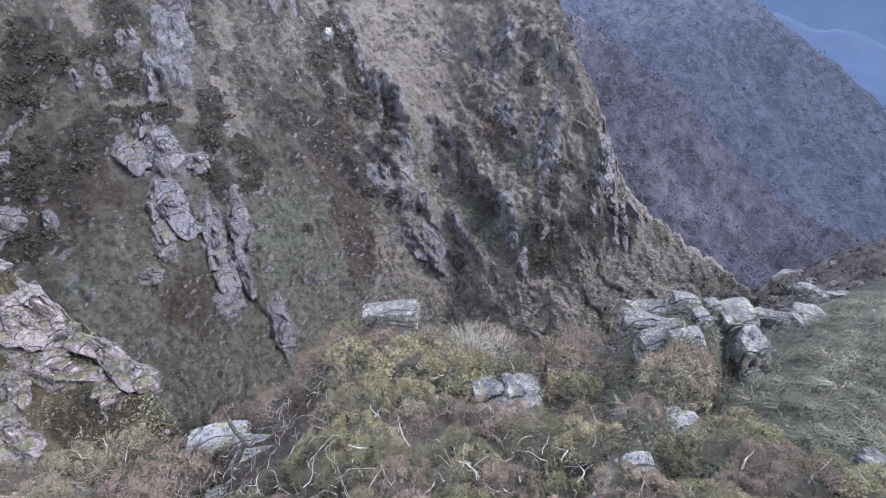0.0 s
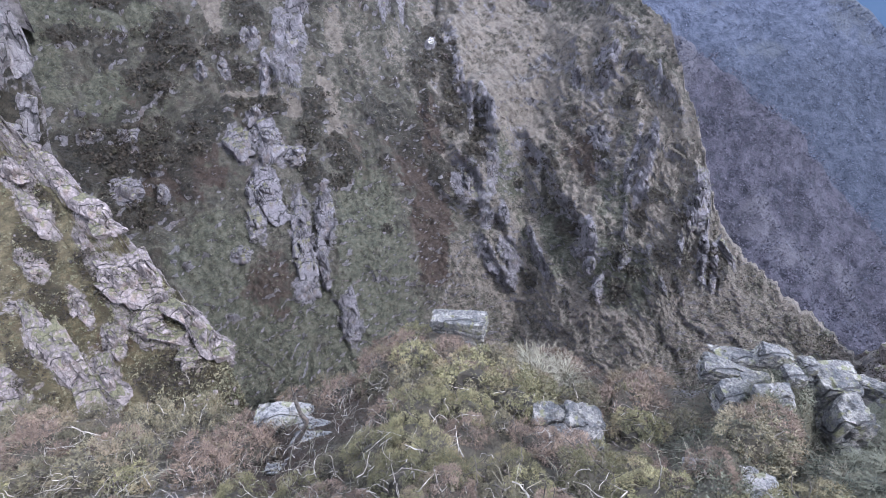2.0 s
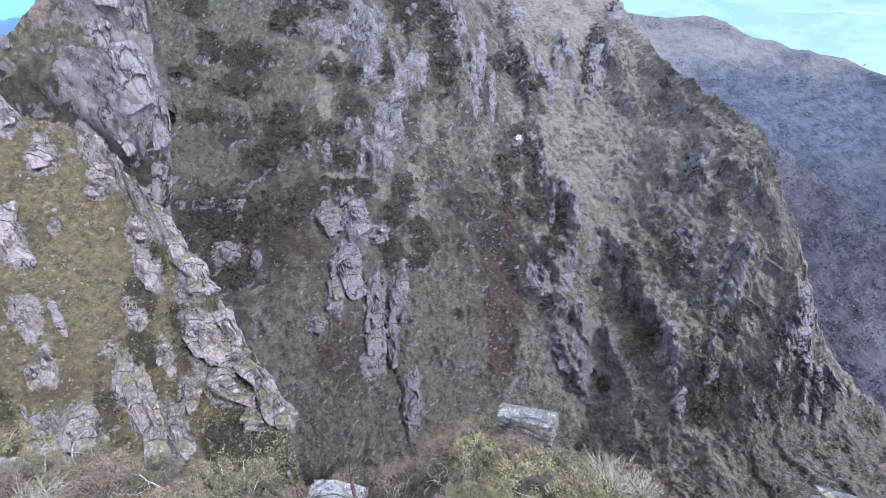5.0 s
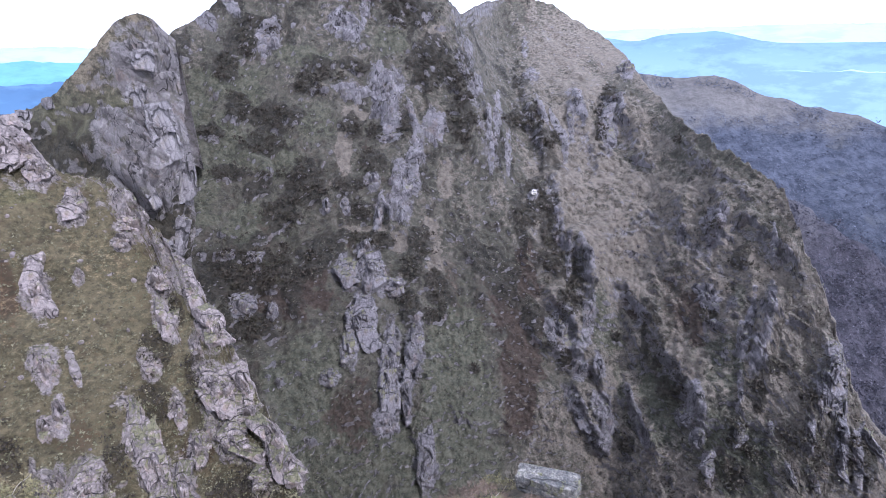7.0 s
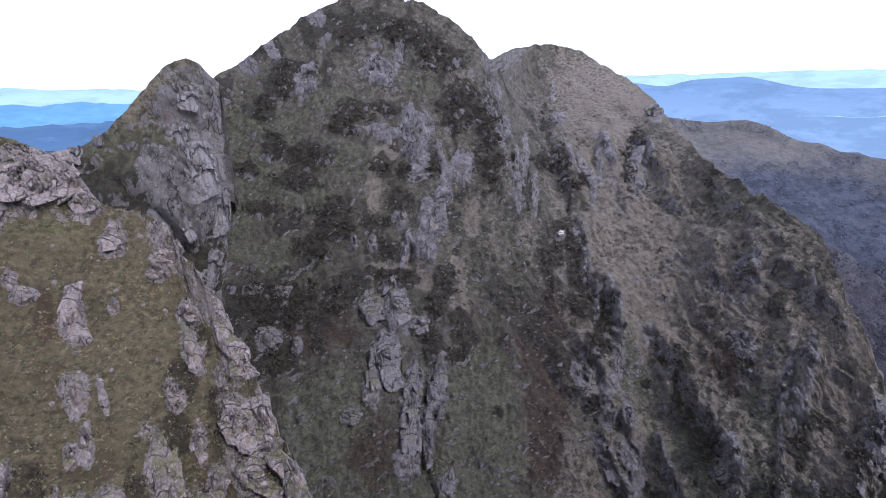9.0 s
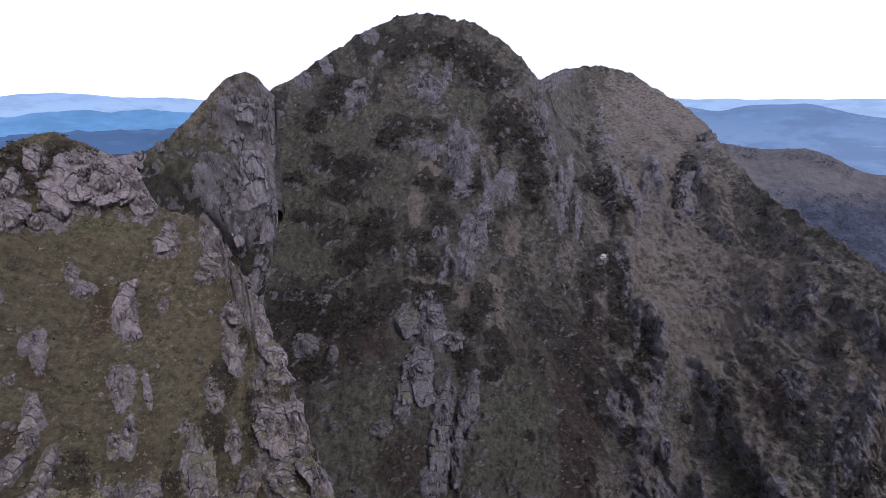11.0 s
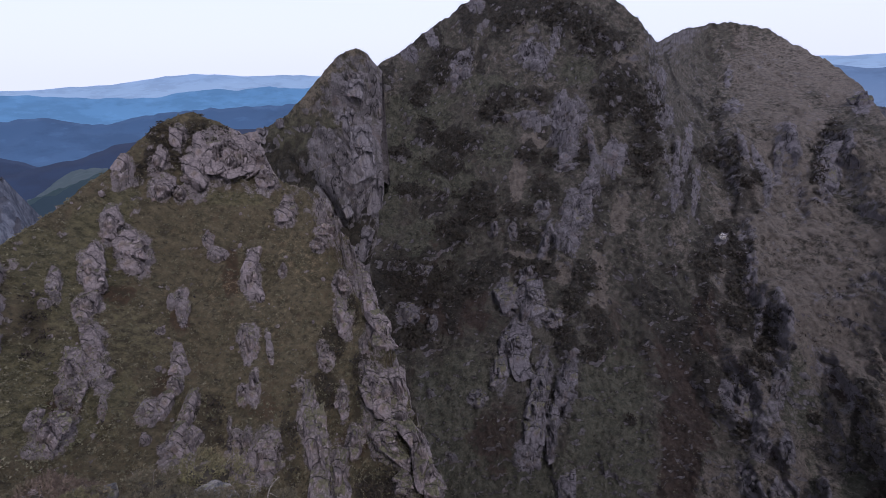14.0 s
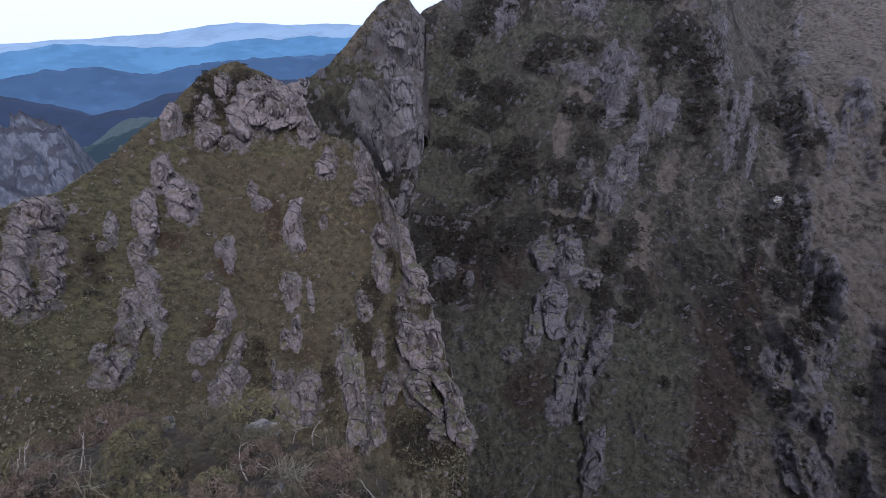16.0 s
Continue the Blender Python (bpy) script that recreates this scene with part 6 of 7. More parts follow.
rock_on_mountain(8.91, -13.27, 0.38, 1.55, -1, 260)
rock_on_mountain(12.34, -1.83, 0.29, 0.77, -2, 261)
rock_on_mountain(13.03, -4.65, 0.71, 0.74, -2, 262)
rock_on_mountain(14.42, -8.73, 0.36, 1.48, -23, 263)
rock_on_mountain(16.00, -9.91, 0.36, 2.02, -28, 264)
rock_on_mountain(17.47, -9.30, 0.29, 2.24, -9, 265)
rock_on_mountain(17.07, -12.29, 0.30, 1.69, -4, 266)
rock_on_mountain(18.22, -7.55, 0.41, 1.62, -24, 267)
rock_on_mountain(21.31, -9.53, 0.79, 2.44, -6, 268)
rock_on_mountain(22.68, -3.92, 0.76, 0.92, -6, 269)
rock_on_mountain(22.24, -7.51, 0.56, 1.02, -6, 270)
rock_on_mountain(-0.56, -45.95, 1.07, 2.73, 3, 271)
rock_on_mountain(13.94, -17.23, 0.43, 0.50, -3, 272)
rock_on_mountain(-19.16, -35.16, 0.35, 0.37, 29, 276)
rock_on_mountain(-16.74, -41.86, 0.57, 0.33, 28, 277)

# ---- heather and grass on the slopes ----


def leafy(centres, sizes, per, seed, long=0.35, flat=0.75):
    """Loose leaf triangles over low domes at the centres."""
    rng = np.random.RandomState(seed)
    n = len(centres) * per
    c, s = np.repeat(centres, per, 0), np.repeat(sizes, per)[:, None]
    d = rng.normal(size=(n, 3))
    d[:, 2] = abs(d[:, 2]) * 0.9 + 0.05
    d /= np.linalg.norm(d, axis=1)[:, None]
    base = c + d * s * rng.uniform(0.45, 1.0, (n, 1)) * (1, 1, flat)
    dirs = d + rng.normal(size=(n, 3)) * 0.55
    dirs /= np.linalg.norm(dirs, axis=1)[:, None]
    side = np.cross(dirs, rng.normal(size=(n, 3)))
    side /= np.linalg.norm(side, axis=1)[:, None] + 1e-9
    size = s * long * rng.uniform(0.6, 1.4, (n, 1))
    return np.stack([base - side * size * 0.42, base + side * size * 0.42, base + dirs * size], 1)


def heather_on(slope, seed, gap):
    """Heather clumps in the heather cover of a slope."""
    rng = np.random.RandomState(seed)
    cs = []
    for kind, b, e, w, h, lean, much in slope.covers:
        if kind != "heather":
            continue
        far = float(slope.reach(b, e)) / math.cos(radians(e))
        n = int(3.14 * (far * radians(w)) * (far * radians(h)) / gap**2) + 2
        r, a = np.sqrt(rng.uniform(0, 1, n)) * rng.uniform(0.6, 1.35, n), rng.uniform(0, 6.283, n)
        u, v = w * r * np.cos(a), h * r * np.sin(a)
        c, s = math.cos(radians(lean)), math.sin(radians(lean))
        cs.append(slope.at(b + (u * c + v * s) / math.cos(radians(e)), e - u * s + v * c))
    return np.concatenate(cs)


def on_mesh(ob, count, seed, keep):
    """Random vertices of a mesh that pass keep(p)."""
    co = np.empty(len(ob.data.vertices) * 3, np.float32)
    ob.data.vertices.foreach_get("co", co)
    co = co.reshape(-1, 3).astype(float)
    rng = np.random.RandomState(seed)
    p = co[rng.randint(0, len(co), count)]
    return p[keep(p)]


def sink(points, grid):
    """Sets points on the surface vertex nearest to them in bearing and elevation."""
    co = np.empty(len(grid.data.vertices) * 3, np.float32)
    grid.data.vertices.foreach_get("co", co)
    co = co.reshape(-1, 3).astype(float)
    key = lambda p: (np.floor(np.degrees(np.arctan2(p[:, 0], p[:, 1])) * 4).astype(int) + 400) * 1000 + np.floor(np.degrees(np.arctan2(p[:, 2], np.hypot(p[:, 0], p[:, 1]))) * 4).astype(int) + 400
    kc = key(co)
    order = np.argsort(kc)
    spot_at = np.clip(np.searchsorted(kc[order], key(points)), 0, len(co) - 1)
    got = co[order[spot_at]]
    ok = np.linalg.norm(got - points, axis=1) < 8
    return got[ok]


FACE_OB, KNOLL_OB = bpy.data.objects["mountain"], bpy.data.objects["knoll"]


def shrubs(name, label, points, size, per, seed, material, category="heather", long=0.4, flat=0.75):
    rng = np.random.RandomState(seed)
    sizes = size * rng.uniform(0.45, 1.3, len(points))
    ob = new(name, soup_mesh(name, leafy(points, sizes, per, seed + 1, long, flat), material))
    tagged(ob, label, category, kind="stuff")


shrubs("mountain_heather", "dark brown heather and gorse clumps on the mountain face", sink(heather_on(MOUNTAIN, 5, 1.0), FACE_OB), 0.8, 30, 5, HEATHER)
shrubs("knoll_heather", "dark brown heather clumps on the hillside", sink(heather_on(KNOLL, 7, 0.55), KNOLL_OB), 0.38, 30, 7, HEATHER)
patchy = lambda s, cut, seed: lambda p: fbm(p[:, 0] / s, p[:, 1] / s, p[:, 2] / s, 3, 0.6, seed) > cut
shrubs("scattered_heather", "small dark shrubs dotted over the mountain face", on_mesh(FACE_OB, 12000, 11, patchy(6, 0.08, 3)), 0.4, 11, 11, HEATHER)
shrubs("face_grass", "pale dry grass tussocks on the mountain face", on_mesh(FACE_OB, 15000, 13, patchy(7, -0.1, 4)), 0.3, 6, 13, TUFT, "grass", 0.6)
shrubs("knoll_grass", "short dry grass tussocks on the hillside", on_mesh(KNOLL_OB, 17000, 15, patchy(4, -0.25, 6)), 0.15, 7, 15, PALE_TUFT, "grass", 0.8)



def stones(name, label, points, size, seed, material):
    """Loose angular stones at the points, as one mesh."""
    rng = np.random.RandomState(seed)
    _b = bmesh.new()
    bmesh.ops.create_icosphere(_b, subdivisions=1, radius=1)
    v, f = np.array([q.co[:] for q in _b.verts]), np.array([[q.index for q in g.verts] for g in _b.faces])
    _b.free()
    n = len(points)
    stretch = rng.uniform(0.5, 1.2, (n, 1, 3)) * (size * rng.lognormal(0, 0.45, n))[:, None, None]
    verts = v[None] * stretch * rng.uniform(0.75, 1.15, (n, len(v), 1)) + points[:, None]
    faces = f[None] + (np.arange(n) * len(v))[:, None, None]
    ob = new(name, tri_mesh(name, verts.reshape(-1, 3), faces.reshape(-1, 3), material))
    tagged(ob, label, "stones", kind="stuff")


stones("mountain_stones", "pale stones and small outcrops strewn over the mountain face", on_mesh(FACE_OB, 140, 41, patchy(8, 0.1, 14)), 0.24, 41, ROCK_FAR)
stones("knoll_stones", "pale stones strewn in the hillside grass", on_mesh(KNOLL_OB, 1100, 43, patchy(4, 0.05, 16)), 0.13, 43, ROCK_MID)
_h = HEATH.reshape(-1, 3)[np.random.RandomState(45).randint(0, HEATH.shape[0] * HEATH.shape[1], 3200)]
shrubs("heath", "dark heather and bracken heath across the valley mouth", _h, 0.55, 14, 47, HEATHER)
stones("heath_stones", "grey rocks strewn over the heath", HEATH.reshape(-1, 3)[np.random.RandomState(46).randint(0, HEATH.shape[0] * HEATH.shape[1], 260)], 0.7, 48, ROCK_MID)

# bare woods on the far slopes
pick = lambda g, n, seed: g.reshape(-1, 3)[np.random.RandomState(seed).randint(0, g.shape[0] * g.shape[1], n)]
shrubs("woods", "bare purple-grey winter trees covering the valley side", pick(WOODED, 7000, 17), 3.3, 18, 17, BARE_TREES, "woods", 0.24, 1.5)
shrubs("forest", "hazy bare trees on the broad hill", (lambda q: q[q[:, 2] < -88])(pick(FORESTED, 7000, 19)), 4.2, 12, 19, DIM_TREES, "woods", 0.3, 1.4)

_c = FORESTED[-4:-1].reshape(-1, 3)
_b = np.degrees(np.arctan2(_c[:, 0], _c[:, 1]))
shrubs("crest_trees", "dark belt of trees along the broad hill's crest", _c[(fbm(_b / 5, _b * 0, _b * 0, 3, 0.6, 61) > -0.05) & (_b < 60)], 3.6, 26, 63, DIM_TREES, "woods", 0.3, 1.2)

_p, _, _, _o = MOUNTAIN.lie(13.94, -17.23)
_w = new("white_boulder", tri_mesh("white_boulder", cut_block(BALL3, 811, 14, 0.3) * (0.62, 0.42, 0.52), BALL3[1], ROCK_WHITE))
_w.rotation_euler = (0.5, 0.35, 0.7)
_w.location = sink(np.array([_p]), FACE_OB)[0] + _o * 0.5
tagged(_w, "bright white boulder among dark heather", "rock")

# ---- the spur underfoot ----


def on_spur(x, y, lift=0.0):
    return np.array([x, y, float(spur_height(np.array([x]), np.array([y]))[0]) + lift])


def near_rock(x, y, w, h, t, turn, seed, lift=0.0, tip=0.0, label="pale grey lichened rock among gorse", pieces=1):
    """A lichened rock on the spur, of one or more split blocks of half sizes w, h, t."""
    rng = np.random.RandomState(seed)
    thing = new("rock")
    thing.location = on_spur(x, y, lift)
    thing.rotation_euler = (radians(tip), 0, radians(turn))
    tagged(thing, label, "rock", "rocks on the spur")
    for i in range(pieces):
        f = 1 if pieces == 1 else rng.uniform(0.55, 0.8)
        pts = cut_block(BALL4, seed * 31 + i, 10, 0.12, 0.14, 0.14) * (w * f, h * f, t * rng.uniform(0.85, 1.1))
        ob = part("block", tri_mesh("block", pts, BALL4[1], ROCK_NEAR), thing)
        if pieces > 1:
            a = i * 6.283 / pieces + seed
            ob.location = (w * 0.5 * math.cos(a), h * 0.5 * math.sin(a), rng.uniform(-0.35, 0.1) * t)
            ob.rotation_euler = (rng.normal(0, 0.12), rng.normal(0, 0.12), rng.normal(0, 0.25))
    return thing


def rock_group(label, seed, tilt, material, *blocks):
    """A ledge of blocks that stand together: place, half sizes across, deep and high, and turn of each."""
    thing = new("rock_ledge")
    foot = Vector(blocks[0][:3])
    thing.location = foot
    tagged(thing, label, "rock", "rocks on the spur")
    rng = np.random.RandomState(seed)
    for i, (x, y, z, w, h, t, turn) in enumerate(blocks):
        pts = cut_block(BALL4, seed * 17 + i, 7, tilt, 0.12, 0.1) * (w, h * 1.15, t * 1.15)
        ob = part("block", tri_mesh("block", pts, BALL4[1], material), thing)
        ob.location = Vector((x, y, z)) - foot
        ob.rotation_euler = (rng.normal(0, tilt / 2), rng.normal(0, tilt / 2), radians(turn) + rng.normal(0, tilt))
        CLEAR.append((x, y, max(w, h) + (0.15 if tilt == 0.05 else 0.02)))


CLEAR = [(0.94, 2.99, 0.32), (1.13, 1.40, 0.26), (1.71, 0.08, 0.08), (5.77, 1.65, 0.45), (7.05, 2.34, 0.58), (9.29, 2.67, 0.67), (-4.08, 3.56, 0.28), (-5.80, 3.46, 0.27), (-2.52, 2.18, 0.09)]
rock_group(
    "blue-grey lichened rock ledge with a broken face on the grassy edge", 231, 0.09, ROCK_NEAR,
    (2.36, 1.54, -2.76, 0.178, 0.068, 0.068, -21),
    (2.61, 1.61, -2.80, 0.210, 0.064, 0.035, -21),
    (2.74, 1.53, -2.72, 0.117, 0.063, 0.063, -21),
    (2.26, 1.35, -2.76, 0.090, 0.099, 0.099, -21),
    (2.40, 1.22, -2.67, 0.124, 0.090, 0.090, -21),
    (2.47, 1.39, -2.75, 0.125, 0.068, 0.068, -21),
    (2.66, 1.33, -2.67, 0.068, 0.060, 0.060, -21),
    (3.00, 1.35, -2.77, 0.184, 0.082, 0.035, -21),
    (2.87, 1.39, -2.73, 0.052, 0.068, 0.068, -21),
    (2.97, 1.24, -2.85, 0.145, 0.099, 0.142, -21),
    (2.91, 1.05, -2.91, 0.124, 0.115, 0.169, -21),
    (2.87, 0.95, -2.98, 0.067, 0.059, 0.059, -21),
)
rock_group(
    "flat pale rock slabs at a dead stem", 232, 0.05, PALE_ROCK,
    (-0.65, 2.50, -3.42, 0.242, 0.098, 0.038, -21),
    (-0.32, 2.23, -3.32, 0.163, 0.051, 0.034, -21),
    (-0.19, 2.14, -3.30, 0.062, 0.036, 0.03, -21),
    (-0.40, 2.09, -3.23, 0.196, 0.058, 0.034, -21),
    (-0.47, 1.84, -3.07, 0.152, 0.044, 0.026, -21),
    (-0.62, 1.82, -3.02, 0.079, 0.036, 0.026, -21),
    (-0.46, 2.31, -3.32, 0.064, 0.049, 0.034, -21),
)
rock_group(
    "low pale rock ledge between the bushes", 233, 0.07, PALE_ROCK,
    (1.51, 0.88, -2.36, 0.073, 0.031, 0.035, -21),
    (1.63, 0.76, -2.30, 0.092, 0.039, 0.035, -21),
    (1.65, 0.67, -2.27, 0.091, 0.066, 0.035, -21),
    (1.01, 0.48, -1.71, 0.065, 0.035, 0.035, -21),
    (1.65, 0.60, -2.23, 0.045, 0.031, 0.035, -21),
)
rock_group("flat-topped pale slab of rock on the crest", 234, 0.035, ROCK_NEAR, (0.94, 2.99, float(spur_height(0.94, 2.99)) + 0.1, 0.28, 0.1, 0.125, -28))
near_rock(1.13, 1.40, 0.236, 0.165, 0.144, -19, 202, 0.00, 0, "blue-grey lichened boulder split by cracks", 4)
near_rock(1.71, 0.08, 0.070, 0.063, 0.069, -87, 211, 0.00, 0, "pale rock at the grass edge", 1)
near_rock(5.77, 1.65, 0.412, 0.288, 0.168, -74, 212, 0.00, 0, "grey rock on the heathy side", 2)
near_rock(7.05, 2.34, 0.529, 0.212, 0.170, -51, 213, 0.10, 0, "long pale rock on the heathy side", 2)
near_rock(9.29, 2.67, 0.609, 0.244, 0.198, -53, 214, 0.12, 0, "long pale rock on the heathy side", 2)
near_rock(-4.08, 3.56, 0.258, 0.181, 0.122, 48, 215, 0.00, 0, "pale rock among gorse", 1)
near_rock(-5.80, 3.46, 0.249, 0.174, 0.123, 59, 216, 0.07, 0, "small grey rock in the grass", 2)
near_rock(-2.52, 2.18, 0.079, 0.056, 0.057, 49, 217, 0.00, 0, "small pale rock among withered gorse", 1)


def bush_mesh(seed, r, tufts, per, length, width, spread):
    """A cushion of rounded clumps, each of tufted sprigs."""
    rng = np.random.RandomState(seed)
    knobs = 34
    i = np.arange(knobs) + 0.5
    up, turn = 1 - 1.15 * i / knobs, 2.4 * i + seed
    way = np.stack([np.sqrt(1 - up**2) * np.cos(turn), np.sqrt(1 - up**2) * np.sin(turn), up], -1) + rng.normal(0, 0.16, (knobs, 3))
    way /= np.linalg.norm(way, axis=1)[:, None]
    centre = way * (r * rng.uniform(0.58, 0.86, knobs))[:, None] * (1, 1, 0.8)
    size = r * rng.uniform(0.18, 0.3, knobs)
    pick = rng.choice(knobs, tufts, p=size**2 / (size**2).sum())
    d = rng.normal(size=(tufts, 3)) + way[pick] * 1.1 + (0, 0, 0.2)
    d /= np.linalg.norm(d, axis=1)[:, None]
    base = centre[pick] + d * (size[pick] * rng.uniform(0.75, 1.05, tufts))[:, None]
    out = d + rng.normal(size=(tufts, 3)) * 0.25 + (0, 0, 0.3)
    base, out = np.repeat(base, per, 0), np.repeat(out, per, 0)
    n = len(base)
    w = out * 0.6 + rng.normal(size=(n, 3)) * spread
    w /= np.linalg.norm(w, axis=1)[:, None]
    side = np.cross(w, out + rng.normal(size=(n, 3)) * 0.35)
    side *= width / (np.linalg.norm(side, axis=1)[:, None] + 1e-9)
    base = base + rng.normal(size=(n, 3)) * length * 0.35
    return np.stack([base - side, base + side, base + w * length * rng.uniform(0.6, 1.3, (n, 1))], 1)


def tube(points, radii, sides=5):
    """A bent tapering stick as points and triangles."""
    verts, faces = [], []
    n = len(points)
    for i, (p, r) in enumerate(zip(points, radii)):
        d = points[min(i + 1, n - 1)] - points[max(i - 1, 0)]
        d = d / (np.linalg.norm(d) + 1e-9)
        a = np.cross(d, (0.31, 0.5, 0.8))
        a /= np.linalg.norm(a)
        b = np.cross(d, a)
        for k in range(sides):
            t = 6.283 * k / sides
            verts.append(p + r * (a * math.cos(t) + b * math.sin(t)))
    for i in range(n - 1):
        for k in range(sides):
            q, w = i * sides + k, i * sides + (k + 1) % sides
            faces += [(q, w, w + sides), (q, w + sides, q + sides)]
    return np.array(verts), np.array(faces)


def branch_points(rng, start, way, length, bend=0.25, steps=7):
    pts = [np.array(start, float)]
    way = np.array(way, float) / np.linalg.norm(way)
    for _ in range(steps):
        way = way + rng.normal(0, bend, 3)
        way /= np.linalg.norm(way)
        pts.append(pts[-1] + way * length / steps)
    return pts


def stick(name, seed, way, length, radius, forks, material, parent, label=""):
    """A dead stick under its parent, with its side twigs under it."""
    rng = np.random.RandomState(seed)
    main = branch_points(rng, (0, 0, 0), way, length)
    v, f = tube(main, np.linspace(radius, radius * 0.5, len(main)))
    ob = part(name, tri_mesh(name, v, f, material, True), parent, label)
    for _ in range(forks):
        i = rng.randint(2, len(main) - 1)
        tw = branch_points(rng, (0, 0, 0), np.array(way) + rng.normal(0, 0.8, 3), length * rng.uniform(0.25, 0.55), 0.3, 5)
        v, f = tube(tw, np.linspace(radius * 0.55, radius * 0.2, len(tw)), 4)
        part("twig", tri_mesh("twig", v, f, material, True), ob).location = main[i]
    return ob


def make_bush(seed, r, tufts, per, length, width, spread, leaf, label):
    """gorse_bush > crown, core, stems."""
    thing = new("gorse_bush")
    tagged(thing, label, "bush", "bushes on the spur")
    part("crown", soup_mesh("crown", bush_mesh(seed, r, tufts, per, length, width, spread), leaf), thing)
    # a dark lump fills the bush, its inner shade put into the colour
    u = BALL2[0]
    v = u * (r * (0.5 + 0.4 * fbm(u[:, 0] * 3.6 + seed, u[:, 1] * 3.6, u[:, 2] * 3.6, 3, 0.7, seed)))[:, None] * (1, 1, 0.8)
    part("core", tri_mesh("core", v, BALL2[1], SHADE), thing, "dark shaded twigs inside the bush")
    rng = np.random.RandomState(seed)
    for i in range(2):
        a = rng.uniform(0, 6.283)
        stick("stem", seed * 9 + i, (math.cos(a), math.sin(a), 1.0), r * rng.uniform(0.9, 1.12), 0.0035, 2, DARK_WOOD if i else DEAD_WOOD, thing, "bare woody stem")
    return thing


FINE = [make_bush(8, 0.22, 1796, 7, 0.0106, 0.0016, 0.85, GORSE, "olive green tufted gorse bush"), make_bush(9, 0.2, 1562, 7, 0.0123, 0.0014, 0.8, BROWN_GORSE, "withered pinkish-brown heather bush"), make_bush(10, 0.2, 1640, 7, 0.0106, 0.0016, 0.85, YELLOW_GORSE, "low yellow-brown heath cushion")]
BUSHES = [make_bush(1, 0.24, 700, 7, 0.0187, 0.0036, 0.75, GORSE, "olive green tufted gorse bush"), make_bush(2, 0.28, 750, 6, 0.0255, 0.0032, 0.7, BROWN_GORSE, "withered pinkish-brown heather bush"), make_bush(3, 0.2, 575, 7, 0.0170, 0.0036, 0.75, YELLOW_GORSE, "low yellow-brown heath cushion"), make_bush(4, 0.25, 675, 6, 0.0281, 0.0031, 0.65, BROWN_GORSE, "greyish brown twiggy heather bush"), make_bush(6, 0.3, 875, 7, 0.0195, 0.0037, 0.75, GORSE, "broad olive green gorse bush")]


def plant_bushes():
    rng = np.random.RandomState(23)
    spots, set_out = [], set()
    for _ in range(9000):
        b = rng.uniform(-84, 98)
        far = float(BROW_FAR(b)) if b < 66 else 1.45
        d = math.sqrt(rng.uniform(0.55**2, (far * 1.03) ** 2))
        x, y = d * math.sin(radians(b)), d * math.cos(radians(b))
        gap = 0.13 + 0.068 * d if d > 1.75 else 0.1 + 0.06 * d
        if b > 50 and d > 1.7 and rng.uniform() < 0.8:
            continue
        if all((x - p) ** 2 + (y - q) ** 2 > gap**2 for p, q in spots) and all((x - p) ** 2 + (y - q) ** 2 > (r + 0.06) ** 2 for p, q, r in CLEAR):
            spots.append((x, y))
    for i, (x, y) in enumerate(spots):
        close = math.hypot(x, y) < 1.75
        ob = BUSHES[i % len(BUSHES)]
        if i % 5 in (0, 4) and (rng.uniform() < 0.35 or fbm(np.array([x]), np.array([y]), np.array([0.0]), 2, 0.5, 9)[0] > 0.15):
            ob = BUSHES[1 + 2 * (i % 2)]
        s = rng.uniform(0.6, 1.05) * (0.8 + 0.13 * math.hypot(x, y))
        at = on_spur(x, y, 0.0)
        m = pose(*at, rng.normal(0, 8), rng.normal(0, 8), rng.uniform(0, 360)) @ Matrix.Scale(s, 4)
        if x < -0.9 and rng.uniform() < 0.5:
            ob = BUSHES[(0, 2, 2)[i % 3]]
        if close:
            ob = FINE[(0, 1, 2, 0, 1)[i % 5]]
        if ob.name in set_out:
            copy_thing(ob, m)
        else:
            ob.matrix_world = m
            set_out.add(ob.name)


plant_bushes()
_r = np.random.RandomState(51)
_b, _d = _r.uniform(-85, 72, 5200), np.sqrt(_r.uniform(0.2, 36, 5200))
_x, _y = _d * np.sin(np.radians(_b)), _d * np.cos(np.radians(_b))
_ok = (_b < 68) & (_d < np.where(_b > 66, 2.0, BROW_FAR(_b) * 1.1))
shrubs("undergrowth", "brown litter and low heather between the gorse", np.stack([_x, _y, spur_height(_x, _y)], -1)[_ok], 0.1, 36, 53, LITTER, "heather", 0.11)


def twig_litter(name, label, b0, b1, d0, d1, count, seed, material):
    """Thin crooked dead twigs standing and lying in the heather, as one mesh."""
    rng = np.random.RandomState(seed)
    vs, fs, n = [], [], 0
    for _ in range(count):
        b, q = radians(rng.uniform(b0, b1)), rng.uniform(d0, d1)
        at = on_spur(q * math.sin(b), q * math.cos(b), rng.uniform(0.08, 0.2))
        pts = branch_points(rng, at, (rng.normal(), rng.normal(), rng.uniform(0.1, 1.2)), rng.uniform(0.06, 0.17), 0.45, 5)
        r = rng.uniform(0.0013, 0.0034)
        v, f = tube(pts, np.linspace(r, r * 0.5, len(pts)), 3)
        vs.append(v)
        fs.append(f + n)
        n += len(v)
    ob = new(name, tri_mesh(name, np.concatenate(vs), np.concatenate(fs), material, True))
    tagged(ob, label, "twigs", kind="stuff")


twig_litter("bleached_twigs", "crooked bleached twigs in the withered heather", -70, 4, 0.8, 3.2, 520, 91, DEAD_WOOD)
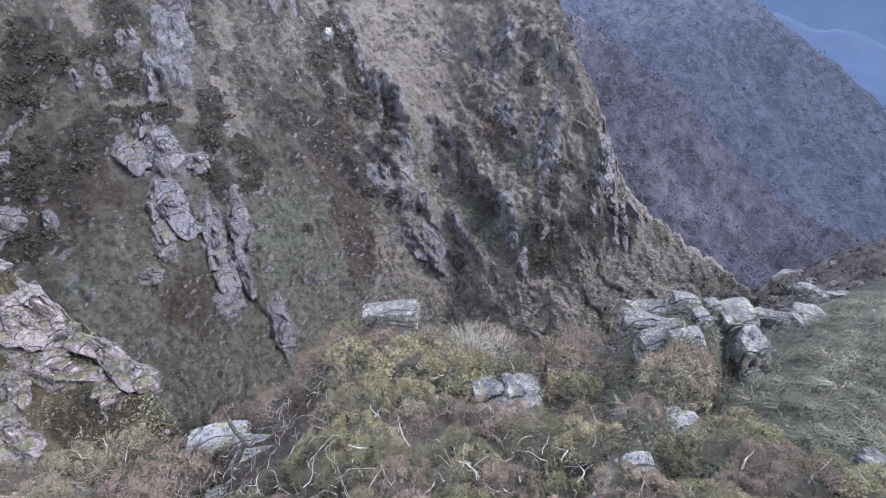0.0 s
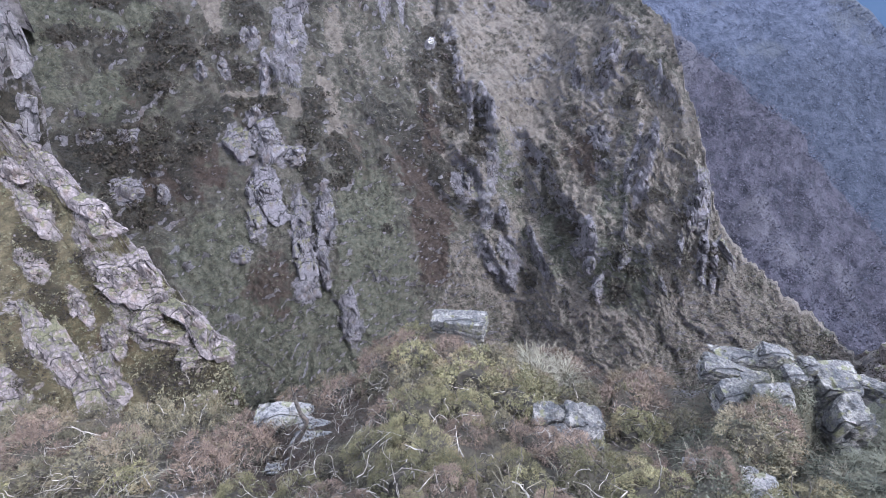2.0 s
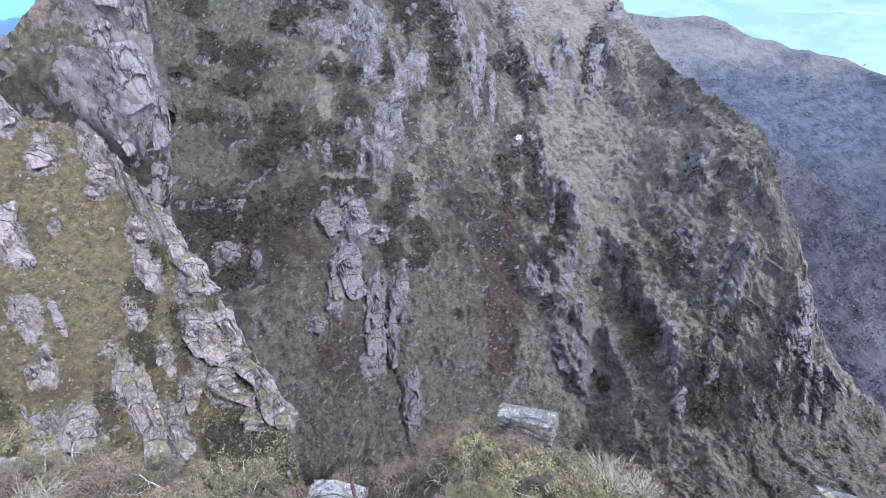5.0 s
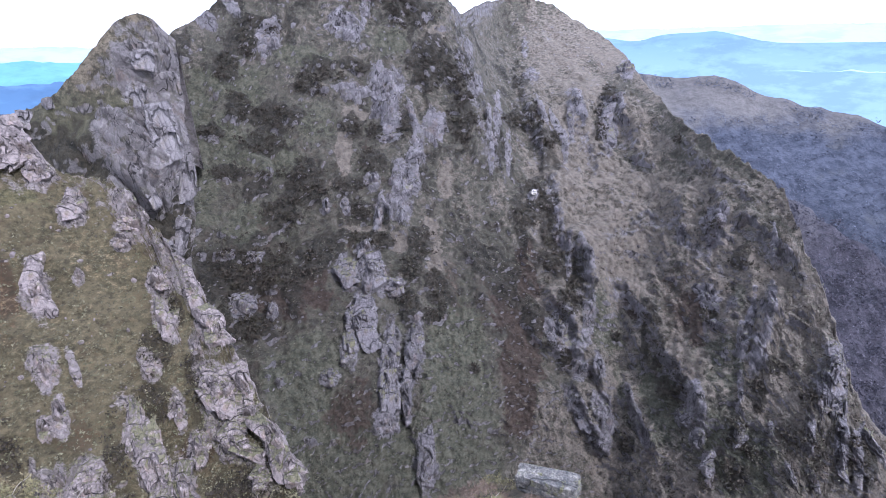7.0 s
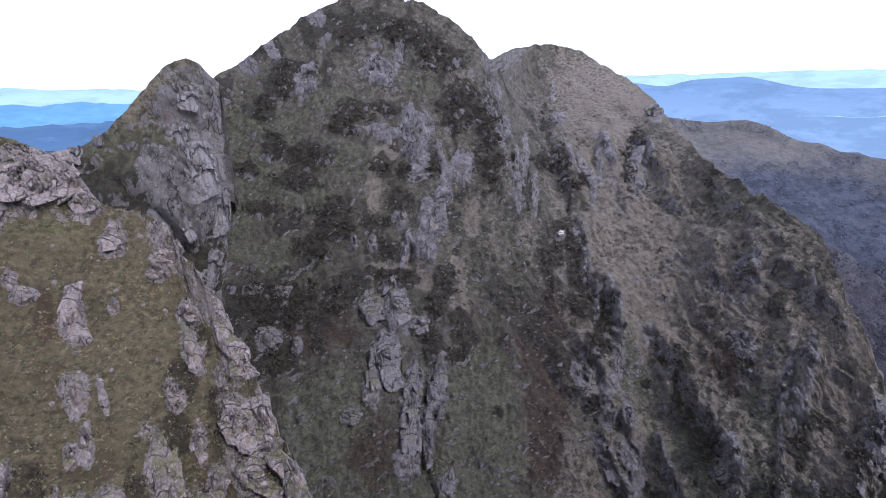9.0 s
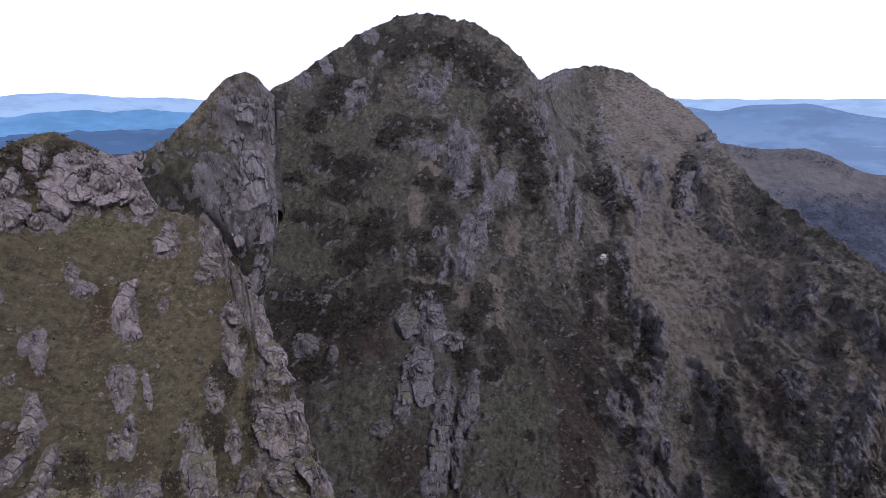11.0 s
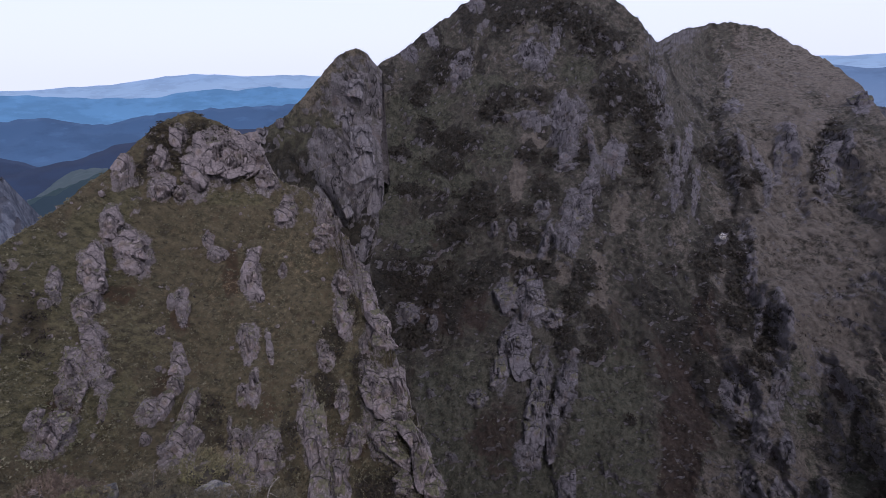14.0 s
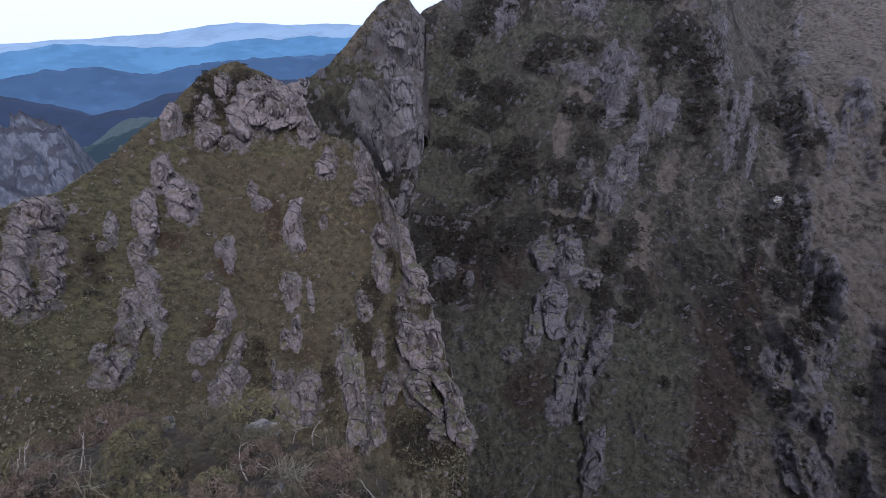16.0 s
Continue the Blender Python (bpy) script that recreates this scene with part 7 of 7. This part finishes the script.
twig_litter("dark_twigs", "thin dark twigs between the bushes", -70, 55, 0.8, 3.0, 420, 92, DARK_WOOD)
twig_litter("grey_twigs", "thin bleached twigs between the bushes", -8, 58, 0.8, 2.6, 120, 93, DEAD_WOOD)


def dead_branch(x, y, way, length, radius, forks, seed, material=None, lift=0.12, label="bleached dead gorse branch"):
    ob = new("dead_branch")
    ob.location = on_spur(x, y, lift)
    stick("stick", seed, way, length, radius, forks, material or DEAD_WOOD, ob)
    tagged(ob, label, "branch", "dead branches")


def tussock_mesh(name, centres, blades, length, seed, material, droop=0.7):
    """Curved grass blades in tufts at the centres."""
    rng = np.random.RandomState(seed)
    n = len(centres) * blades
    c = np.repeat(centres, blades, 0) + rng.normal(0, length * 0.12, (n, 3)) * (1, 1, 0.2)
    a = rng.uniform(0, 6.283, n)
    out = np.stack([np.cos(a), np.sin(a), 0 * a], -1)
    out[:, 1] += 0.25
    side = np.stack([-np.sin(a), np.cos(a), 0 * a], -1) * (0.0012 + length * 0.005)
    h = length * rng.uniform(0.6, 1.2, (n, 1))
    m1 = c + out * h * 0.22 + (0, 0, 1) * h * 0.55
    m2 = c + out * h * 0.6 + (0, 0, 1) * h * (0.95 - 0.45 * droop)
    m3 = c + out * h * 0.95 + (0, 0, 1) * h * (0.95 - droop)
    tris = [np.stack([c - side, c + side, m1], 1), np.stack([m1 - side * 0.9, m1 + side * 0.9, m2], 1), np.stack([c + side, m1 + side, m1 - side], 1), np.stack([m2 - side * 0.7, m2 + side * 0.7, m3], 1), np.stack([m1 + side, m2 + side * 0.7, m2 - side * 0.7], 1)]
    return soup_mesh(name, np.concatenate(tris), material)


def grass_patch(name, label, b0, b1, d0, d1, tufts, blades, length, seed, material):
    rng = np.random.RandomState(seed)
    b, d = rng.uniform(b0, b1, tufts), np.sqrt(rng.uniform(d0**2, d1**2, tufts))
    x, y = d * np.sin(np.radians(b)), d * np.cos(np.radians(b))
    z = spur_height(x, y)
    ob = new(name, tussock_mesh(name, np.stack([x, y, z - 0.02], -1), blades, length, seed, material, 1.0))
    tagged(ob, label, "grass", kind="stuff")


grass_patch("tussock_grass", "grey-green tussock grass on the steep side", 57, 100, 1.2, 8, 2600, 14, 0.1, 29, BLADES)
grass_patch("large_tussocks", "drooping pale green grass tussocks on the steep side", 60, 100, 1.8, 9, 700, 40, 0.11, 35, BLADES)
grass_patch("straw_tussocks", "straw-coloured grass tussocks on the steep side", 60, 100, 1.8, 9, 150, 30, 0.12, 37, PALE_BLADES)
grass_patch("bent_grass", "pale bent grass between the bushes", -80, 66, 0.9, 4, 90, 16, 0.16, 31, PALE_BLADES)
grass_patch("long_grass", "clump of long bleached grass", 29, 37, 2.7, 3.1, 14, 60, 0.3, 33, PALE_BLADES)
grass_patch("dry_stalks", "long dry grass stalks among the bushes", -79, -66, 4.6, 6.2, 11, 24, 0.4, 39, PALE_BLADES)
_x, _y = (lambda b, q: (q * np.sin(np.radians(b)), q * np.cos(np.radians(b))))(_r.uniform(54, 100, 6500), _r.uniform(1.2, 8, 6500))
shrubs("short_grass", "short grey-green grass on the steep side", np.stack([_x, _y, spur_height(_x, _y)], -1), 0.05, 14, 55, BLADES, "grass", 0.2)
dead_branch(-0.50, 1.99, (0.02, 0.12, 0.6), 0.6, 0.019, 1, 301, DARK_WOOD, 0.06, "upright charred stem with a knob")
dead_branch(0.51, 0.73, (-0.1, 0, 1), 0.11, 0.0050, 2, 302, None, 0.10, "bleached dead gorse branch")
dead_branch(0.14, 1.01, (0.3, 0.2, 1), 0.11, 0.0039, 2, 303, None, 0.10, "bleached dead gorse branch")
dead_branch(0.19, 1.04, (-0.8, 0.4, 0.3), 0.08, 0.0032, 1, 304, None, 0.25, "bleached dead gorse branch")
dead_branch(0.38, 1.10, (-0.2, 0.2, 1), 0.12, 0.0042, 2, 305, None, 0.10, "bleached dead gorse branch")
dead_branch(0.44, 0.81, (-0.3, 0.2, 1), 0.09, 0.0031, 2, 306, None, 0.10, "bleached dead gorse branch")
dead_branch(0.77, 0.65, (-0.3, 0.2, 1), 0.13, 0.0032, 2, 307, None, 0.10, "bleached dead gorse branch")
dead_branch(0.75, 0.50, (1, 0.2, 0.2), 0.08, 0.0037, 2, 308, None, 0.20, "bleached dead gorse branch")
dead_branch(1.18, 0.27, (0.8, 0.2, -0.1), 0.11, 0.0038, 2, 309, None, 0.12, "bleached dead gorse branch")
dead_branch(-0.05, 1.21, (0.0, 0.1, 1), 0.11, 0.0045, 1, 310, None, 0.10, "bleached dead gorse branch")
dead_branch(-0.20, 1.37, (0.0, 0.1, 1), 0.10, 0.0042, 1, 311, None, 0.10, "bleached dead gorse branch")
dead_branch(-2.42, 3.40, (0.05, 0.1, 1), 0.18, 0.0063, 2, 312, None, 0.10, "bleached dead gorse branch")
dead_branch(-2.01, 3.39, (1, 0.3, 0.4), 0.24, 0.0055, 2, 313, None, 0.15, "bleached dead gorse branch")
dead_branch(-1.10, 2.95, (-0.6, 0.3, 0.6), 0.22, 0.0047, 2, 314, None, 0.15, "bleached dead gorse branch")
dead_branch(-1.56, 3.15, (0.6, 0.3, 0.5), 0.22, 0.0047, 2, 315, None, 0.15, "bleached dead gorse branch")
dead_branch(-2.90, 3.00, (0.3, 0.3, 0.6), 0.22, 0.0055, 2, 316, None, 0.15, "bleached dead gorse branch")
dead_branch(-2.67, 3.50, (-0.8, 0.3, 0.5), 0.18, 0.0055, 2, 317, None, 0.15, "bleached dead gorse branch")
dead_branch(-1.81, 3.37, (0.9, 0.3, 0.2), 0.22, 0.0055, 2, 318, None, 0.15, "bleached dead gorse branch")
dead_branch(-5.13, 2.06, (0.3, 0.2, 1), 0.18, 0.0055, 2, 319, None, 0.10, "bleached dead gorse branch")
dead_branch(-5.08, 2.28, (0.1, 0.2, 1), 0.14, 0.0055, 2, 320, None, 0.10, "bleached dead gorse branch")
dead_branch(-5.75, 2.01, (0.5, 0.2, 1), 0.16, 0.0055, 2, 321, None, 0.10, "bleached dead gorse branch")
dead_branch(-2.89, 2.85, (0.3, 0.2, 1), 0.14, 0.0047, 2, 322, None, 0.10, "bleached dead gorse branch")
dead_branch(-2.99, 3.20, (0.1, 0.2, 1), 0.16, 0.0047, 2, 323, None, 0.10, "bleached dead gorse branch")
dead_branch(-1.57, 3.39, (0.3, 0.2, 1), 0.12, 0.0047, 2, 324, None, 0.69, "bleached dead gorse branch")
dead_branch(-5.17, 1.88, (-0.5, 0.2, 1), 0.16, 0.0055, 2, 325, None, 0.10, "bleached dead gorse branch")
dead_branch(-5.05, 2.21, (-0.05, 0.15, 1), 0.42, 0.0095, 1, 331, None, 0.05, "upright bleached dead gorse stem")
dead_branch(-5.77, 1.95, (0.5, 0.1, 1), 0.34, 0.0080, 3, 332, None, 0.05, "bleached dead gorse branch")
dead_branch(-5.72, 2.05, (-0.4, 0.2, 1), 0.36, 0.0075, 3, 333, None, 0.05, "bleached dead gorse branch")
dead_branch(-3.43, 3.38, (0.5, 0.1, 0.9), 0.36, 0.0085, 4, 334, None, 0.12, "bleached dead gorse branch")
dead_branch(-3.35, 3.60, (-0.3, 0.2, 1), 0.34, 0.0085, 4, 335, None, 0.12, "bleached dead gorse branch")
dead_branch(-2.85, 2.23, (-0.5, 0.1, 1), 0.34, 0.0060, 3, 336, None, 0.05, "bleached dead gorse branch")
dead_branch(-2.84, 2.39, (0.6, 0.1, 0.8), 0.34, 0.0060, 3, 337, None, 0.05, "bleached dead gorse branch")
dead_branch(-2.30, 2.60, (0.3, 0.1, 1), 0.3, 0.0060, 4, 338, None, 0.1, "bleached dead gorse branch")
dead_branch(-2.0, 2.75, (-0.4, 0.2, 0.8), 0.3, 0.0060, 4, 339, None, 0.1, "bleached dead gorse branch")
grass_patch("dead_grass", "clump of long bleached grass among the bushes", -48, -45, 3.4, 3.7, 6, 22, 0.26, 57, PALE_BLADES)
